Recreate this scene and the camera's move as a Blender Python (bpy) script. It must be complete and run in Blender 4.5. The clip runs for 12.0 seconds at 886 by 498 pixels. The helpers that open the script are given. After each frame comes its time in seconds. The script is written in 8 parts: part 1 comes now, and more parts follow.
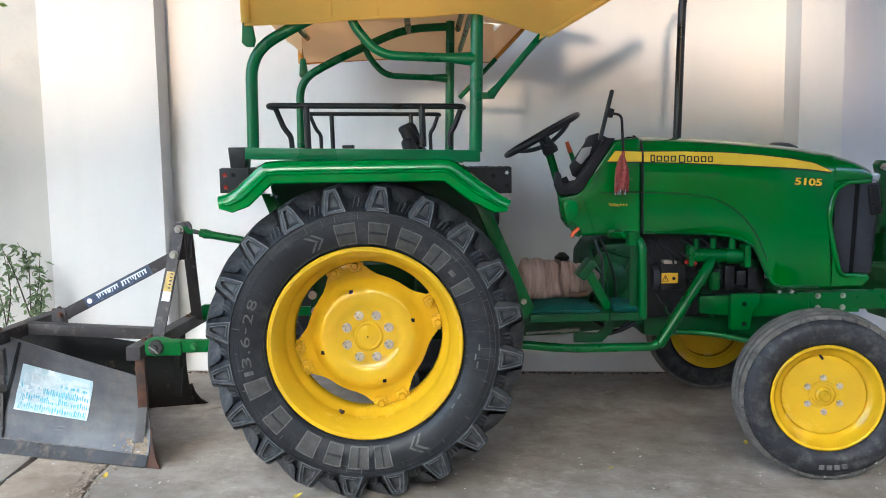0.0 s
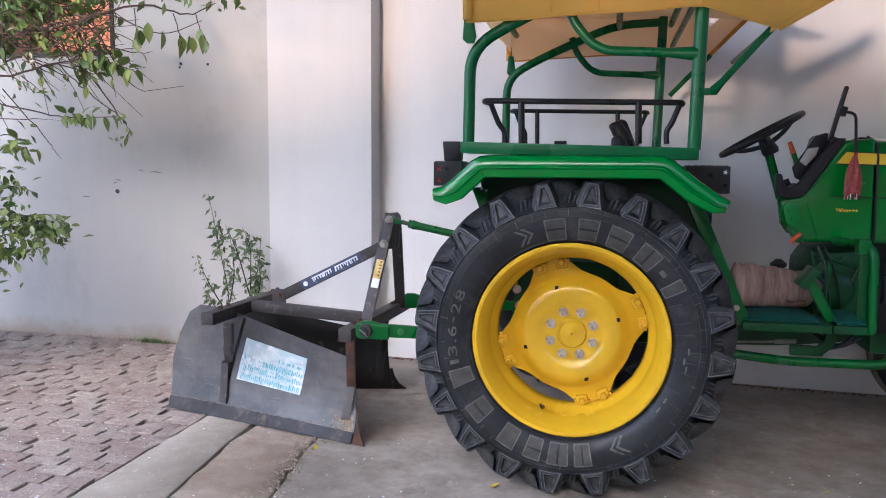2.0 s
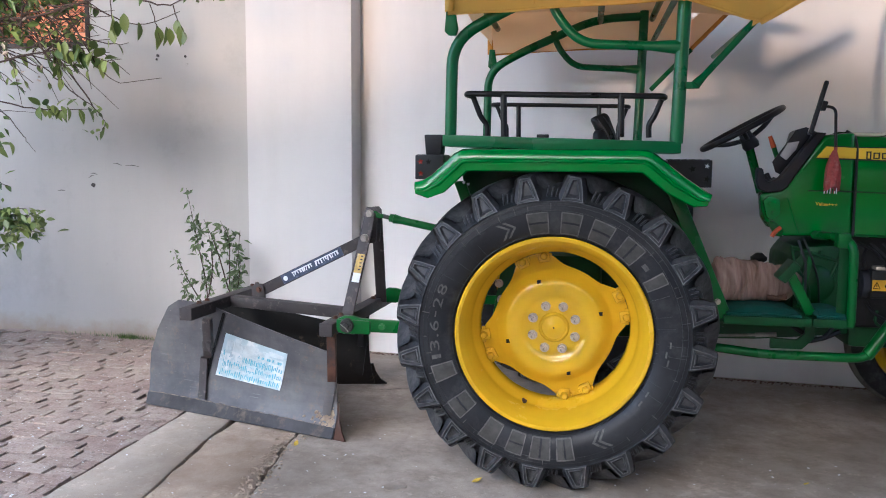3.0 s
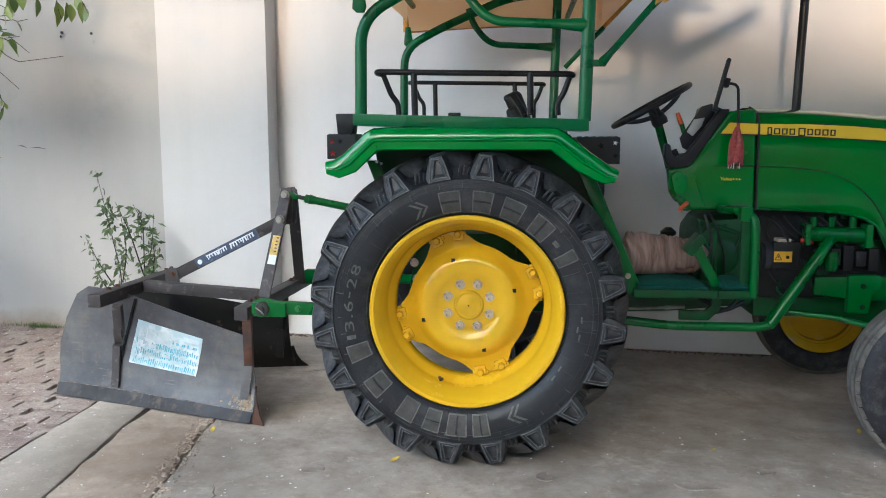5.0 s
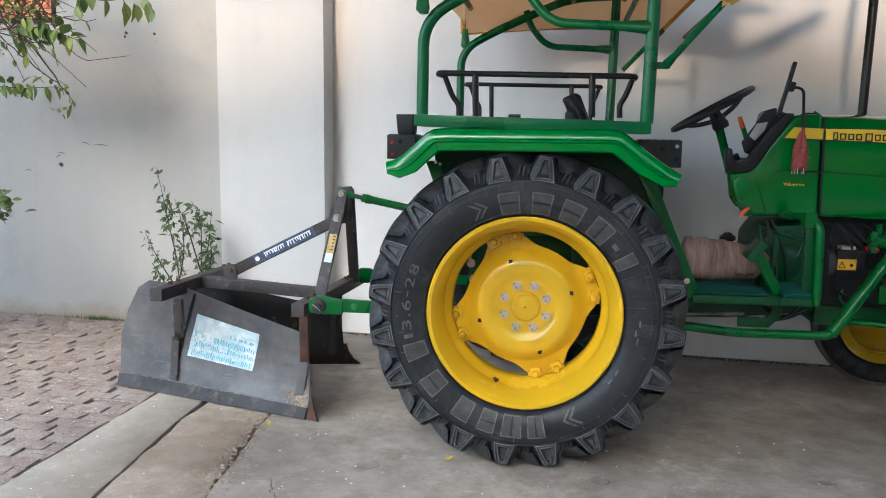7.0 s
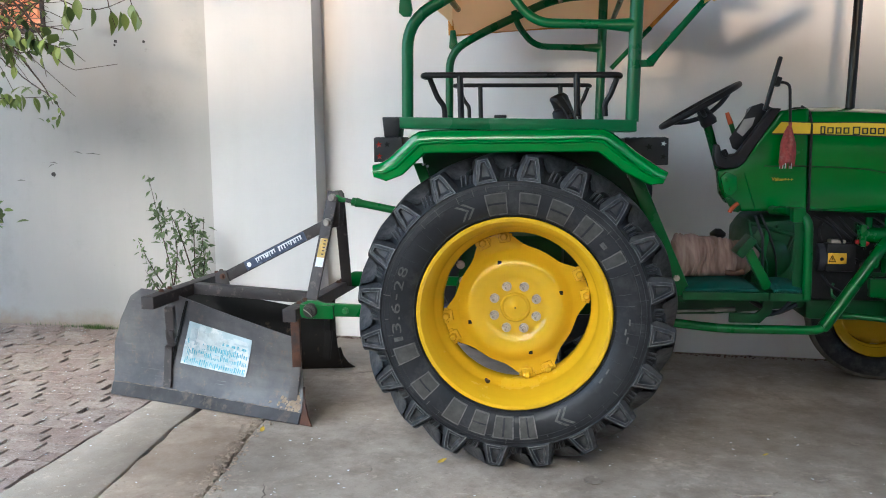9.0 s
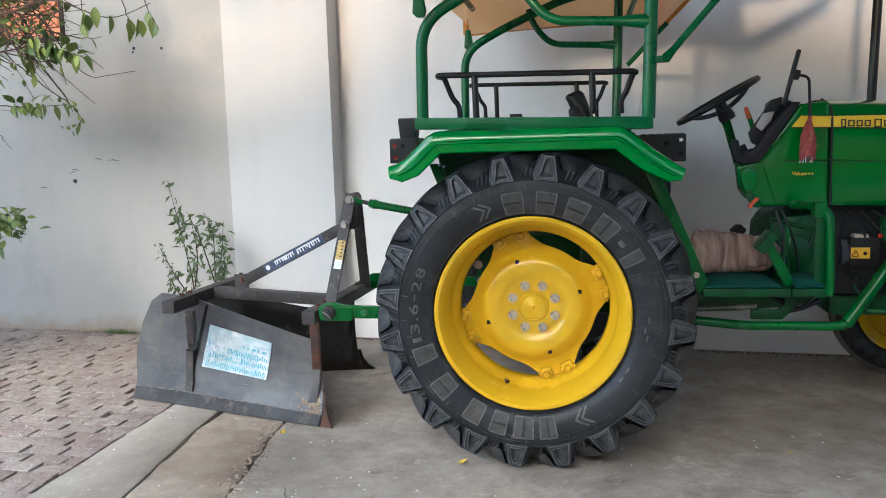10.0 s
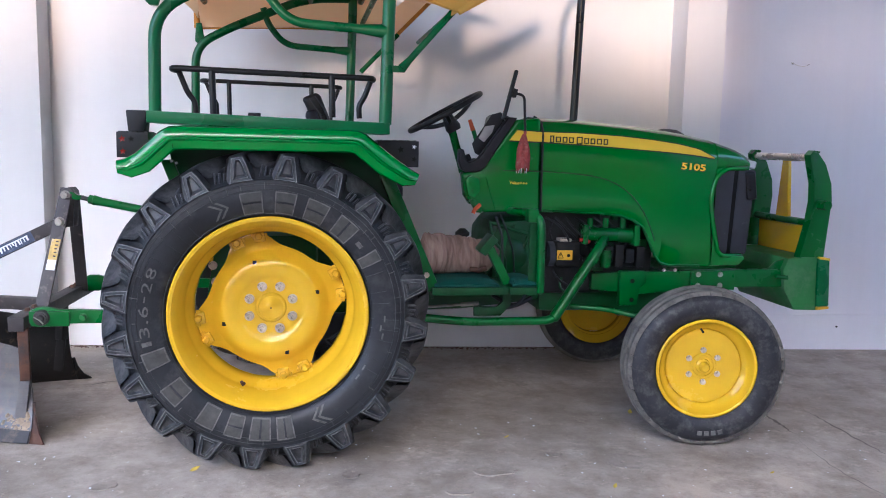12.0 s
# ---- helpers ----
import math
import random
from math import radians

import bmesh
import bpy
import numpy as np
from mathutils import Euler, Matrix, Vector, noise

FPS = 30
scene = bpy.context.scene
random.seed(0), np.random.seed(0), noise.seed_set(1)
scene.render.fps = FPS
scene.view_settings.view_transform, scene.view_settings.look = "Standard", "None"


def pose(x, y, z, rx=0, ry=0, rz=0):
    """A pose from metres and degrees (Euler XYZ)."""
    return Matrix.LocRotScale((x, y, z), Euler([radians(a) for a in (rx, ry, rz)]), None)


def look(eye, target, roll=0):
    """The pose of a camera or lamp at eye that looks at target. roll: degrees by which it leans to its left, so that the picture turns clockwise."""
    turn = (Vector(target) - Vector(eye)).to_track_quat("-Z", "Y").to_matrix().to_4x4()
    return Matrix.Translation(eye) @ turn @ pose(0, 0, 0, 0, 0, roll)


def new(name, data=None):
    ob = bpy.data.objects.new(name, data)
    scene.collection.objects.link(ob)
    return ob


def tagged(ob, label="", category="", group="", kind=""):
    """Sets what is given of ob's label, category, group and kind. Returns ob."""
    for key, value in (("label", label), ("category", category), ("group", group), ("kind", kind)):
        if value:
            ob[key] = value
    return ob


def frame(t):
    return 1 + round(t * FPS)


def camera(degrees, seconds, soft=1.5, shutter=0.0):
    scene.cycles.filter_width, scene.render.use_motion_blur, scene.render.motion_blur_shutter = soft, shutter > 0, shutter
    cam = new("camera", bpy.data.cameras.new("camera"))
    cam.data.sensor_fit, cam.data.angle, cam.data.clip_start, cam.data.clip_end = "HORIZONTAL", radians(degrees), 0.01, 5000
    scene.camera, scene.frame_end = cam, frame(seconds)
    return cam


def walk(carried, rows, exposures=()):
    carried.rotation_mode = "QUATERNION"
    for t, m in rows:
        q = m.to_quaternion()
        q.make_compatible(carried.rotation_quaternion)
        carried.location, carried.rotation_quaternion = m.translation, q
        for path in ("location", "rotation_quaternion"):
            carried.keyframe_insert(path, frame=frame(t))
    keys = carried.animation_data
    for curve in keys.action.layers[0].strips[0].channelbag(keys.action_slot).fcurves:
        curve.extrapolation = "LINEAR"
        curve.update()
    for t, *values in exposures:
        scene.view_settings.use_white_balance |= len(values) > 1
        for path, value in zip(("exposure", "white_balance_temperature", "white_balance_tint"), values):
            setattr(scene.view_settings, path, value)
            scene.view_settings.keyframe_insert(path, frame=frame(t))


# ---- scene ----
cam = camera(56.7, 12.0, soft=1.0)
PATH = [
    (0.0, (0.4138, -3.2009, 1.3500), (0.3525, -1.2123, 1.1464), -0.94),
    (0.5, (0.3657, -3.2065, 1.3382), (0.0472, -1.2418, 1.1425), 0.33),
    (1.0, (0.3149, -3.2142, 1.3340), (-0.1641, -1.2820, 1.1413), 0.39),
    (1.5, (0.3081, -3.2255, 1.3320), (-0.1885, -1.2982, 1.1347), 0.33),
    (2.0, (0.3036, -3.2272, 1.3291), (-0.1892, -1.2992, 1.1295), 0.37),
    (2.5, (0.2912, -3.2249, 1.3250), (-0.1778, -1.2911, 1.1240), 0.19),
    (2.7, (0.2861, -3.2189, 1.3232), (-0.1597, -1.2799, 1.1191), 0.40),
    (4.3, (0.3476, -3.1793, 1.3256), (-0.0969, -1.2472, 1.0623), 0.65),
    (4.5, (0.3613, -3.1778, 1.3265), (-0.0118, -1.2302, 1.0666), 0.30),
    (5.0, (0.3633, -3.1851, 1.3274), (0.0816, -1.2227, 1.0639), -0.07),
    (5.5, (0.3202, -3.2008, 1.3252), (0.0315, -1.2388, 1.0654), 0.21),
    (6.0, (0.2850, -3.2166, 1.3236), (-0.1171, -1.2747, 1.0639), 0.32),
    (6.5, (0.2961, -3.2130, 1.3184), (-0.1453, -1.2801, 1.0557), 0.35),
    (7.0, (0.3033, -3.2083, 1.3213), (-0.0804, -1.2625, 1.0630), 0.61),
    (7.2, (0.3044, -3.2117, 1.3214), (-0.0413, -1.2588, 1.0630), 0.85),
    (8.8, (0.3458, -3.2001, 1.3228), (0.0634, -1.2365, 1.0688), 0.03),
    (9.0, (0.3520, -3.1947, 1.3243), (-0.0338, -1.2490, 1.0691), -0.58),
    (9.5, (0.3579, -3.1950, 1.3286), (-0.0921, -1.2635, 1.0702), -1.36),
    (10.0, (0.3643, -3.1865, 1.3240), (-0.0705, -1.2509, 1.0705), -1.63),
    (10.5, (0.3445, -3.1974, 1.3267), (0.0273, -1.2394, 1.0703), -1.24),
    (11.0, (0.3367, -3.2110, 1.3287), (0.1182, -1.2395, 1.0726), -0.85),
    (11.5, (0.3022, -3.2291, 1.3274), (0.3997, -1.2478, 1.0725), 0.63),
    (12.0, (0.3010, -3.2302, 1.3210), (0.5333, -1.2594, 1.0718), 1.24),
]
walk(cam, [(t, look(eye, target, roll)) for t, eye, target, roll in PATH],
     exposures=[(0.0, 2.77, 5240, 0), (0.5, 2.41, 5230, 9), (1.0, 2.33, 5150, 14), (2.2, 2.38, 5180, 13), (2.7, 2.38, 5200, 12), (4.3, 2.47, 5270, 1), (10.5, 2.47, 5270, 1), (11.5, 2.57, 5060, 11), (12.0, 2.74, 5060, 13)])

# ---- world and light ----
SUN_DIR = Vector((0.16, 1.0, -0.028)).normalized()
world = bpy.data.worlds.new("world")
scene.world = world
world.use_nodes = True
wn = world.node_tree
sky = wn.nodes.new("ShaderNodeTexSky")
sky.sky_type = 'NISHITA'
sky.sun_disc = False
sky.sun_elevation = radians(34)
sky.sun_rotation = math.atan2(-SUN_DIR.x, -SUN_DIR.y)
sky.dust_density = 3.0
sky.ozone_density = 0.6
wn.links.new(sky.outputs[0], wn.nodes["Background"].inputs[0])
wn.nodes["Background"].inputs[1].default_value = 0.15
sun_data = bpy.data.lights.new("sun", 'SUN')
sun_data.energy = 1.0
sun_data.color = (1.0, 0.64, 0.38)
sun_data.angle = radians(3.0)
sun = new("sun", sun_data)
sun.rotation_mode = 'QUATERNION'
sun.rotation_quaternion = SUN_DIR.to_track_quat('-Z', 'Y')


# ---- materials ----
def nodes_of(name):
    m = bpy.data.materials.new(name)
    m.use_nodes = True
    nt = m.node_tree
    return m, nt, nt.nodes["Principled BSDF"]


def noise_tex(nt, scale, detail=4.0, rough=0.55, coords="Object", stretch=(1, 1, 1), offset=(0, 0, 0)):
    tc = nt.nodes.new("ShaderNodeTexCoord")
    mp = nt.nodes.new("ShaderNodeMapping")
    mp.inputs["Scale"].default_value = stretch
    mp.inputs["Location"].default_value = offset
    nx = nt.nodes.new("ShaderNodeTexNoise")
    nx.inputs["Scale"].default_value = scale
    nx.inputs["Detail"].default_value = detail
    nx.inputs["Roughness"].default_value = rough
    nt.links.new(tc.outputs[coords], mp.inputs["Vector"])
    nt.links.new(mp.outputs[0], nx.inputs["Vector"])
    return nx.outputs["Fac"]


def ramp(nt, fac, stops):
    r = nt.nodes.new("ShaderNodeValToRGB")
    e = r.color_ramp.elements
    e[0].position, e[0].color = stops[0][0], (*stops[0][1], 1) if len(stops[0][1]) == 3 else stops[0][1]
    e[1].position, e[1].color = stops[-1][0], (*stops[-1][1], 1)
    for p, c in stops[1:-1]:
        k = e.new(p)
        k.color = (*c, 1)
    nt.links.new(fac, r.inputs[0])
    return r.outputs[0]


def blend(nt, fac, a, b, mode='MIX'):
    x = nt.nodes.new("ShaderNodeMix")
    x.data_type, x.blend_type = 'RGBA', mode
    for sock, v in ((x.inputs[0], fac), (x.inputs[6], a), (x.inputs[7], b)):
        if isinstance(v, (int, float)):
            sock.default_value = v
        elif isinstance(v, tuple):
            sock.default_value = (*v, 1)
        else:
            nt.links.new(v, sock)
    return x.outputs[2]


def bump(nt, bsdf, height, strength, distance=0.01):
    b = nt.nodes.new("ShaderNodeBump")
    b.inputs["Strength"].default_value = strength
    b.inputs["Distance"].default_value = distance
    nt.links.new(height, b.inputs["Height"])
    nt.links.new(b.outputs[0], bsdf.inputs["Normal"])


def grey(v):
    return (v, v, v)


def surface(name, col, rough=0.5, metal=0.0, vary=0.25, scale=8.0, dirt=None, dirt_at=(0.55, 0.75), dirt_scale=5.0,
            bump_scale=60.0, bump_amount=0.1, coat=0.0, rough_vary=0.12, coords="Object"):
    """A base colour with two scales of variation, a dirt or wear colour in patches, uneven gloss and fine relief."""
    m, nt, b = nodes_of(name)
    big = noise_tex(nt, scale, 5, 0.6, coords)
    lo, hi = tuple(c * (1 - vary) for c in col), tuple(min(1, c * (1 + vary)) for c in col)
    out = ramp(nt, big, [(0.3, lo), (0.7, hi)])
    if dirt:
        patch = noise_tex(nt, dirt_scale, 8, 0.7, coords, offset=(3.1, 1.7, 0.4))
        out = blend(nt, ramp(nt, patch, [(dirt_at[0], grey(0)), (dirt_at[1], grey(1))]), out, dirt)
    nt.links.new(out, b.inputs["Base Color"])
    b.inputs["Metallic"].default_value = metal
    b.inputs["Specular IOR Level"].default_value = 0.32
    fine = noise_tex(nt, bump_scale, 6, 0.65, coords)
    rr = ramp(nt, big, [(0.25, grey(max(0.02, rough - rough_vary))), (0.75, grey(min(1, rough + rough_vary)))])
    nt.links.new(rr, b.inputs["Roughness"])
    if coat:
        b.inputs["Coat Weight"].default_value = coat
        b.inputs["Specular IOR Level"].default_value = 0.30
        b.inputs["Coat Roughness"].default_value = 0.05
    if bump_amount:
        bump(nt, b, fine, bump_amount, 0.004)
    return m


green_gloss = surface("green_panel_paint", (0.002, 0.150, 0.011), 0.16, 0, 0.08, 3.0, bump_scale=18, bump_amount=0.006, coat=0.50)
green = surface("green_paint", (0.003, 0.098, 0.013), 0.30, 0, 0.10, 3.0, dirt=(0.012, 0.10, 0.022), dirt_at=(0.55, 0.8), dirt_scale=8, bump_scale=30, bump_amount=0.05, coat=0.10)
green_bright = surface("green_fender_paint", (0.001, 0.190, 0.020), 0.20, 0, 0.08, 3.0, bump_scale=18, bump_amount=0.012, coat=0.45)
green_frame = surface("green_tube_paint", (0.003, 0.100, 0.026), 0.30, 0, 0.15, 6.0, dirt=(0.02, 0.085, 0.04), dirt_at=(0.6, 0.85), dirt_scale=9, bump_scale=40, bump_amount=0.05, coat=0.12)
# Dusty green, darkened to carry the shade low down and between parts
green_dusty_shaded = surface("green_dusty_paint", (0.003, 0.052, 0.011), 0.38, 0, 0.35, 7.0, dirt=(0.018, 0.040, 0.018), dirt_at=(0.55, 0.85), dirt_scale=8, bump_scale=50, bump_amount=0.12)
green_worn = surface("worn_light_green_paint", (0.030, 0.150, 0.038), 0.45, 0, 0.2, 6.0, dirt=(0.09, 0.17, 0.08), dirt_at=(0.5, 0.75), dirt_scale=9, bump_scale=50, bump_amount=0.1)
green_mat = surface("green_rubber_mat", (0.004, 0.060, 0.045), 0.85, 0, 0.35, 20.0, dirt=(0.035, 0.06, 0.05), dirt_at=(0.55, 0.8), dirt_scale=30, bump_scale=160, bump_amount=0.6)
yellow = surface("yellow_paint", (0.66, 0.402, 0.006), 0.20, 0, 0.07, 4.0, dirt=(0.55, 0.34, 0.03), dirt_at=(0.6, 0.85), dirt_scale=3.5, bump_scale=25, bump_amount=0.03, coat=0.35)
yellow_decal = surface("yellow_decal", (0.86, 0.58, 0.03), 0.35, 0, 0.04, 5.0, bump_amount=0, coat=0.3)
rubber = surface("tyre_rubber", (0.018, 0.019, 0.021), 0.40, 0, 0.35, 9.0, dirt=(0.080, 0.078, 0.076), dirt_at=(0.52, 0.84), dirt_scale=6, bump_scale=90, bump_amount=0.25)
rubber_front = surface("dusty_tyre_rubber", (0.022, 0.022, 0.025), 0.5, 0, 0.4, 9.0, dirt=(0.105, 0.10, 0.093), dirt_at=(0.48, 0.80), dirt_scale=20, bump_scale=80, bump_amount=0.35)
rubber_lug = surface("tyre_lug_rubber", (0.021, 0.022, 0.025), 0.42, 0, 0.35, 7.0, dirt=(0.135, 0.133, 0.129), dirt_at=(0.48, 0.76), dirt_scale=6, bump_scale=70, bump_amount=0.3)
rubber_edge = surface("tyre_worn_edge", (0.170, 0.170, 0.165), 0.7, 0, 0.3, 40.0, dirt=(0.03, 0.03, 0.032), dirt_at=(0.46, 0.62), dirt_scale=22, bump_scale=120, bump_amount=0.3)
rubber_mark = surface("tyre_raised_marking", (0.125, 0.120, 0.110), 0.75, 0, 0.3, 30.0, dirt=(0.03, 0.03, 0.03), dirt_at=(0.5, 0.75), dirt_scale=35, bump_scale=120, bump_amount=0.3)
rubber_block = surface("tyre_raised_block", (0.060, 0.057, 0.051), 0.6, 0, 0.3, 30.0, bump_scale=120, bump_amount=0.3)
rubber_tread = surface("dusty_tread_rubber", (0.135, 0.122, 0.105), 0.85, 0, 0.35, 14.0, dirt=(0.035, 0.035, 0.036), dirt_at=(0.5, 0.75), dirt_scale=16, bump_scale=60, bump_amount=0.5)
black = surface("black_plastic", (0.012, 0.012, 0.014), 0.45, 0, 0.3, 12.0, dirt=(0.05, 0.05, 0.05), dirt_at=(0.6, 0.85), dirt_scale=12, bump_scale=120, bump_amount=0.15)
black_paint = surface("black_painted_steel", (0.006, 0.006, 0.007), 0.34, 0, 0.2, 10.0, bump_scale=60, bump_amount=0.04, coat=0.15)
grille_mesh = surface("scuffed_grille_mesh", (0.030, 0.031, 0.038), 0.55, 0, 0.25, 9.0, dirt=(0.20, 0.20, 0.21), dirt_at=(0.64, 0.74), dirt_scale=16, bump_scale=300, bump_amount=0.5)
dash_grey = surface("dashboard_plastic", (0.035, 0.036, 0.042), 0.6, 0, 0.2, 10.0, bump_scale=200, bump_amount=0.3)
steel_dark = surface("dark_worn_steel", (0.050, 0.044, 0.043), 0.5, 0.2, 0.35, 5.0, dirt=(0.17, 0.14, 0.12), dirt_at=(0.56, 0.74), dirt_scale=22, bump_scale=60, bump_amount=0.2)


def plate_material():
    m, nt, b = nodes_of("scraped_steel_plate")
    big = noise_tex(nt, 2.4, 6, 0.65)
    drag = noise_tex(nt, 9.0, 8, 0.7, stretch=(0.35, 0.35, 2.6))
    scratch = noise_tex(nt, 26, 4, 0.6, stretch=(0.2, 0.2, 3.5), offset=(1.3, 0, 4.1))
    spots = noise_tex(nt, 16, 9, 0.75, offset=(5, 2, 1))
    c = ramp(nt, big, [(0.34, (0.050, 0.051, 0.057)), (0.50, (0.095, 0.094, 0.098)), (0.66, (0.150, 0.143, 0.136))])
    c = blend(nt, ramp(nt, drag, [(0.45, grey(0)), (0.75, grey(0.28))]), c, (0.065, 0.062, 0.064))
    c = blend(nt, ramp(nt, scratch, [(0.66, grey(0)), (0.72, grey(0.25))]), c, (0.30, 0.29, 0.28))
    c = blend(nt, ramp(nt, spots, [(0.54, grey(0)), (0.70, grey(0.75))]), c, (0.19, 0.135, 0.10))
    dull = noise_tex(nt, 1.3, 5, 0.6, offset=(2.0, 7.0, 3.0))
    c = blend(nt, ramp(nt, dull, [(0.46, grey(0)), (0.62, grey(0.65))]), c, (0.042, 0.042, 0.047))
    nicks = noise_tex(nt, 60, 4, 0.7, stretch=(0.5, 0.5, 1.6))
    c = blend(nt, ramp(nt, nicks, [(0.66, grey(0)), (0.71, grey(0.6))]), c, (0.27, 0.24, 0.21))
    nt.links.new(c, b.inputs["Base Color"])
    b.inputs["Metallic"].default_value = 0.18
    nt.links.new(ramp(nt, drag, [(0.3, grey(0.34)), (0.7, grey(0.62))]), b.inputs["Roughness"])
    bump(nt, b, blend(nt, 0.5, big, spots), 0.18, 0.006)
    return m


steel_plate = plate_material()
edge_steel = surface("dark_edge_steel", (0.045, 0.044, 0.047), 0.7, 0.0, 0.5, 6.0, dirt=(0.16, 0.125, 0.09), dirt_at=(0.52, 0.74), dirt_scale=11, bump_scale=60, bump_amount=0.25)
# Darker steel for the far plate, its edge and its legs
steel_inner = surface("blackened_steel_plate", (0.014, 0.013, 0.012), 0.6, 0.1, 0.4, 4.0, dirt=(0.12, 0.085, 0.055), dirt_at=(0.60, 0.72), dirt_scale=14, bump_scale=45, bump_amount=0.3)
rust = surface("rusty_steel", (0.10, 0.050, 0.032), 0.75, 0.2, 0.35, 9.0, dirt=(0.05, 0.045, 0.045), dirt_at=(0.5, 0.7), dirt_scale=9, bump_scale=70, bump_amount=0.35)
rust_grey = surface("grey_scuff", (0.17, 0.16, 0.15), 0.9, 0, 0.3, 30, bump_amount=0.2)
soil = surface("dried_soil", (0.30, 0.235, 0.165), 0.95, 0, 0.3, 20.0, bump_scale=60, bump_amount=0.8)
soil_worn = surface("thin_dried_soil", (0.20, 0.165, 0.13), 0.95, 0, 0.3, 20.0, dirt=(0.07, 0.065, 0.065), dirt_at=(0.46, 0.60), dirt_scale=14, bump_scale=60, bump_amount=0.8)
zinc = surface("zinc_bolt", (0.52, 0.44, 0.34), 0.30, 0.40, 0.2, 30.0, dirt=(0.20, 0.16, 0.10), dirt_at=(0.55, 0.8), dirt_scale=40, bump_amount=0.1)
steel_bolt = surface("dull_steel_bolt", (0.30, 0.28, 0.24), 0.45, 0.3, 0.3, 30.0, bump_amount=0.1)
chrome = surface("brushed_tube", (0.60, 0.55, 0.52), 0.3, 0.85, 0.15, 12.0, bump_amount=0.05)
dark_hole = surface("dark_opening", (0.004, 0.004, 0.004), 0.9, 0, 0.2, 10.0, bump_amount=0)
engine_black = surface("oily_engine_black", (0.010, 0.010, 0.011), 0.5, 0.2, 0.5, 25.0, dirt=(0.035, 0.033, 0.03), dirt_at=(0.55, 0.8), dirt_scale=22, bump_scale=60, bump_amount=0.4)
orange_knob = surface("orange_plastic", (0.60, 0.115, 0.035), 0.45, 0, 0.15, 20, bump_amount=0.05)
red_cap = surface("red_rubber_cap", (0.55, 0.03, 0.03), 0.5, 0, 0.15, 20, bump_amount=0.05)
red_lens = surface("red_lamp_lens", (0.20, 0.012, 0.008), 0.25, 0, 0.2, 30, bump_amount=0.0)
amber_old = surface("faded_yellow_label", (0.55, 0.38, 0.10), 0.55, 0, 0.25, 30, dirt=(0.55, 0.50, 0.40), dirt_at=(0.5, 0.7), dirt_scale=30, bump_amount=0)
amber = surface("amber_label", (0.72, 0.40, 0.02), 0.4, 0, 0.1, 20, bump_amount=0)
torn_paper = surface("torn_paper_back", (0.52, 0.58, 0.59), 0.7, 0, 0.12, 18, dirt=(0.40, 0.47, 0.50), dirt_at=(0.50, 0.60), dirt_scale=22, bump_scale=40, bump_amount=0.15)
poster_paper = surface("faded_poster_paper", (0.42, 0.52, 0.55), 0.6, 0, 0.15, 14, dirt=(0.62, 0.65, 0.65), dirt_at=(0.50, 0.56), dirt_scale=9, bump_scale=30, bump_amount=0.1)
white_paint = surface("white_sticker", (0.78, 0.81, 0.83), 0.5, 0, 0.06, 25, dirt=(0.42, 0.46, 0.48), dirt_at=(0.60, 0.78), dirt_scale=18, bump_amount=0.05)
cyan_print = surface("cyan_print", (0.11, 0.36, 0.46), 0.5, 0, 0.3, 30, dirt=(0.40, 0.50, 0.53), dirt_at=(0.5, 0.65), dirt_scale=40, bump_amount=0.0)
blue_sticker = surface("blue_sticker", (0.060, 0.078, 0.125), 0.45, 0, 0.3, 25, dirt=(0.22, 0.25, 0.32), dirt_at=(0.55, 0.75), dirt_scale=40, bump_amount=0.0)
clear_white = surface("white_print", (0.75, 0.77, 0.8), 0.5, 0, 0.08, 20, bump_amount=0)
dial_glass = surface("instrument_cover", (0.46, 0.43, 0.42), 0.18, 0, 0.2, 10, bump_amount=0)
mirror_glass = surface("mirror_glass", (0.85, 0.86, 0.88), 0.04, 1.0, 0.02, 5, bump_amount=0, rough_vary=0.02)
lamp_glass = surface("lamp_glass", (0.55, 0.62, 0.68), 0.08, 0.4, 0.1, 20, bump_amount=0, coat=1.0)
rag_cloth = surface("red_rag_cloth", (0.30, 0.060, 0.052), 0.95, 0, 0.35, 45, dirt=(0.42, 0.19, 0.16), dirt_at=(0.5, 0.75), dirt_scale=35, bump_scale=200, bump_amount=0.6)
bark = surface("twig_bark", (0.062, 0.042, 0.034), 0.9, 0, 0.4, 40, bump_scale=90, bump_amount=0.5)
timber_dark = surface("dark_window_frame", (0.030, 0.022, 0.018), 0.6, 0, 0.3, 20, bump_amount=0.2)


def cloth_material(name, col, through_light):
    m, nt, b = nodes_of(name)
    weave = noise_tex(nt, 220, 2, 0.5)
    folds = noise_tex(nt, 5, 4, 0.6)
    c = ramp(nt, folds, [(0.3, tuple(v * 0.86 for v in col)), (0.7, col)])
    nt.links.new(c, b.inputs["Base Color"])
    b.inputs["Roughness"].default_value = 0.85
    bump(nt, b, blend(nt, 0.75, weave, folds), 0.25, 0.006)
    tr = nt.nodes.new("ShaderNodeBsdfTranslucent")
    tr.inputs[0].default_value = (*through_light, 1)
    mix = nt.nodes.new("ShaderNodeMixShader")
    mix.inputs[0].default_value = 0.65
    nt.links.new(b.outputs[0], mix.inputs[1])
    nt.links.new(tr.outputs[0], mix.inputs[2])
    nt.links.new(mix.outputs[0], nt.nodes["Material Output"].inputs[0])
    return m


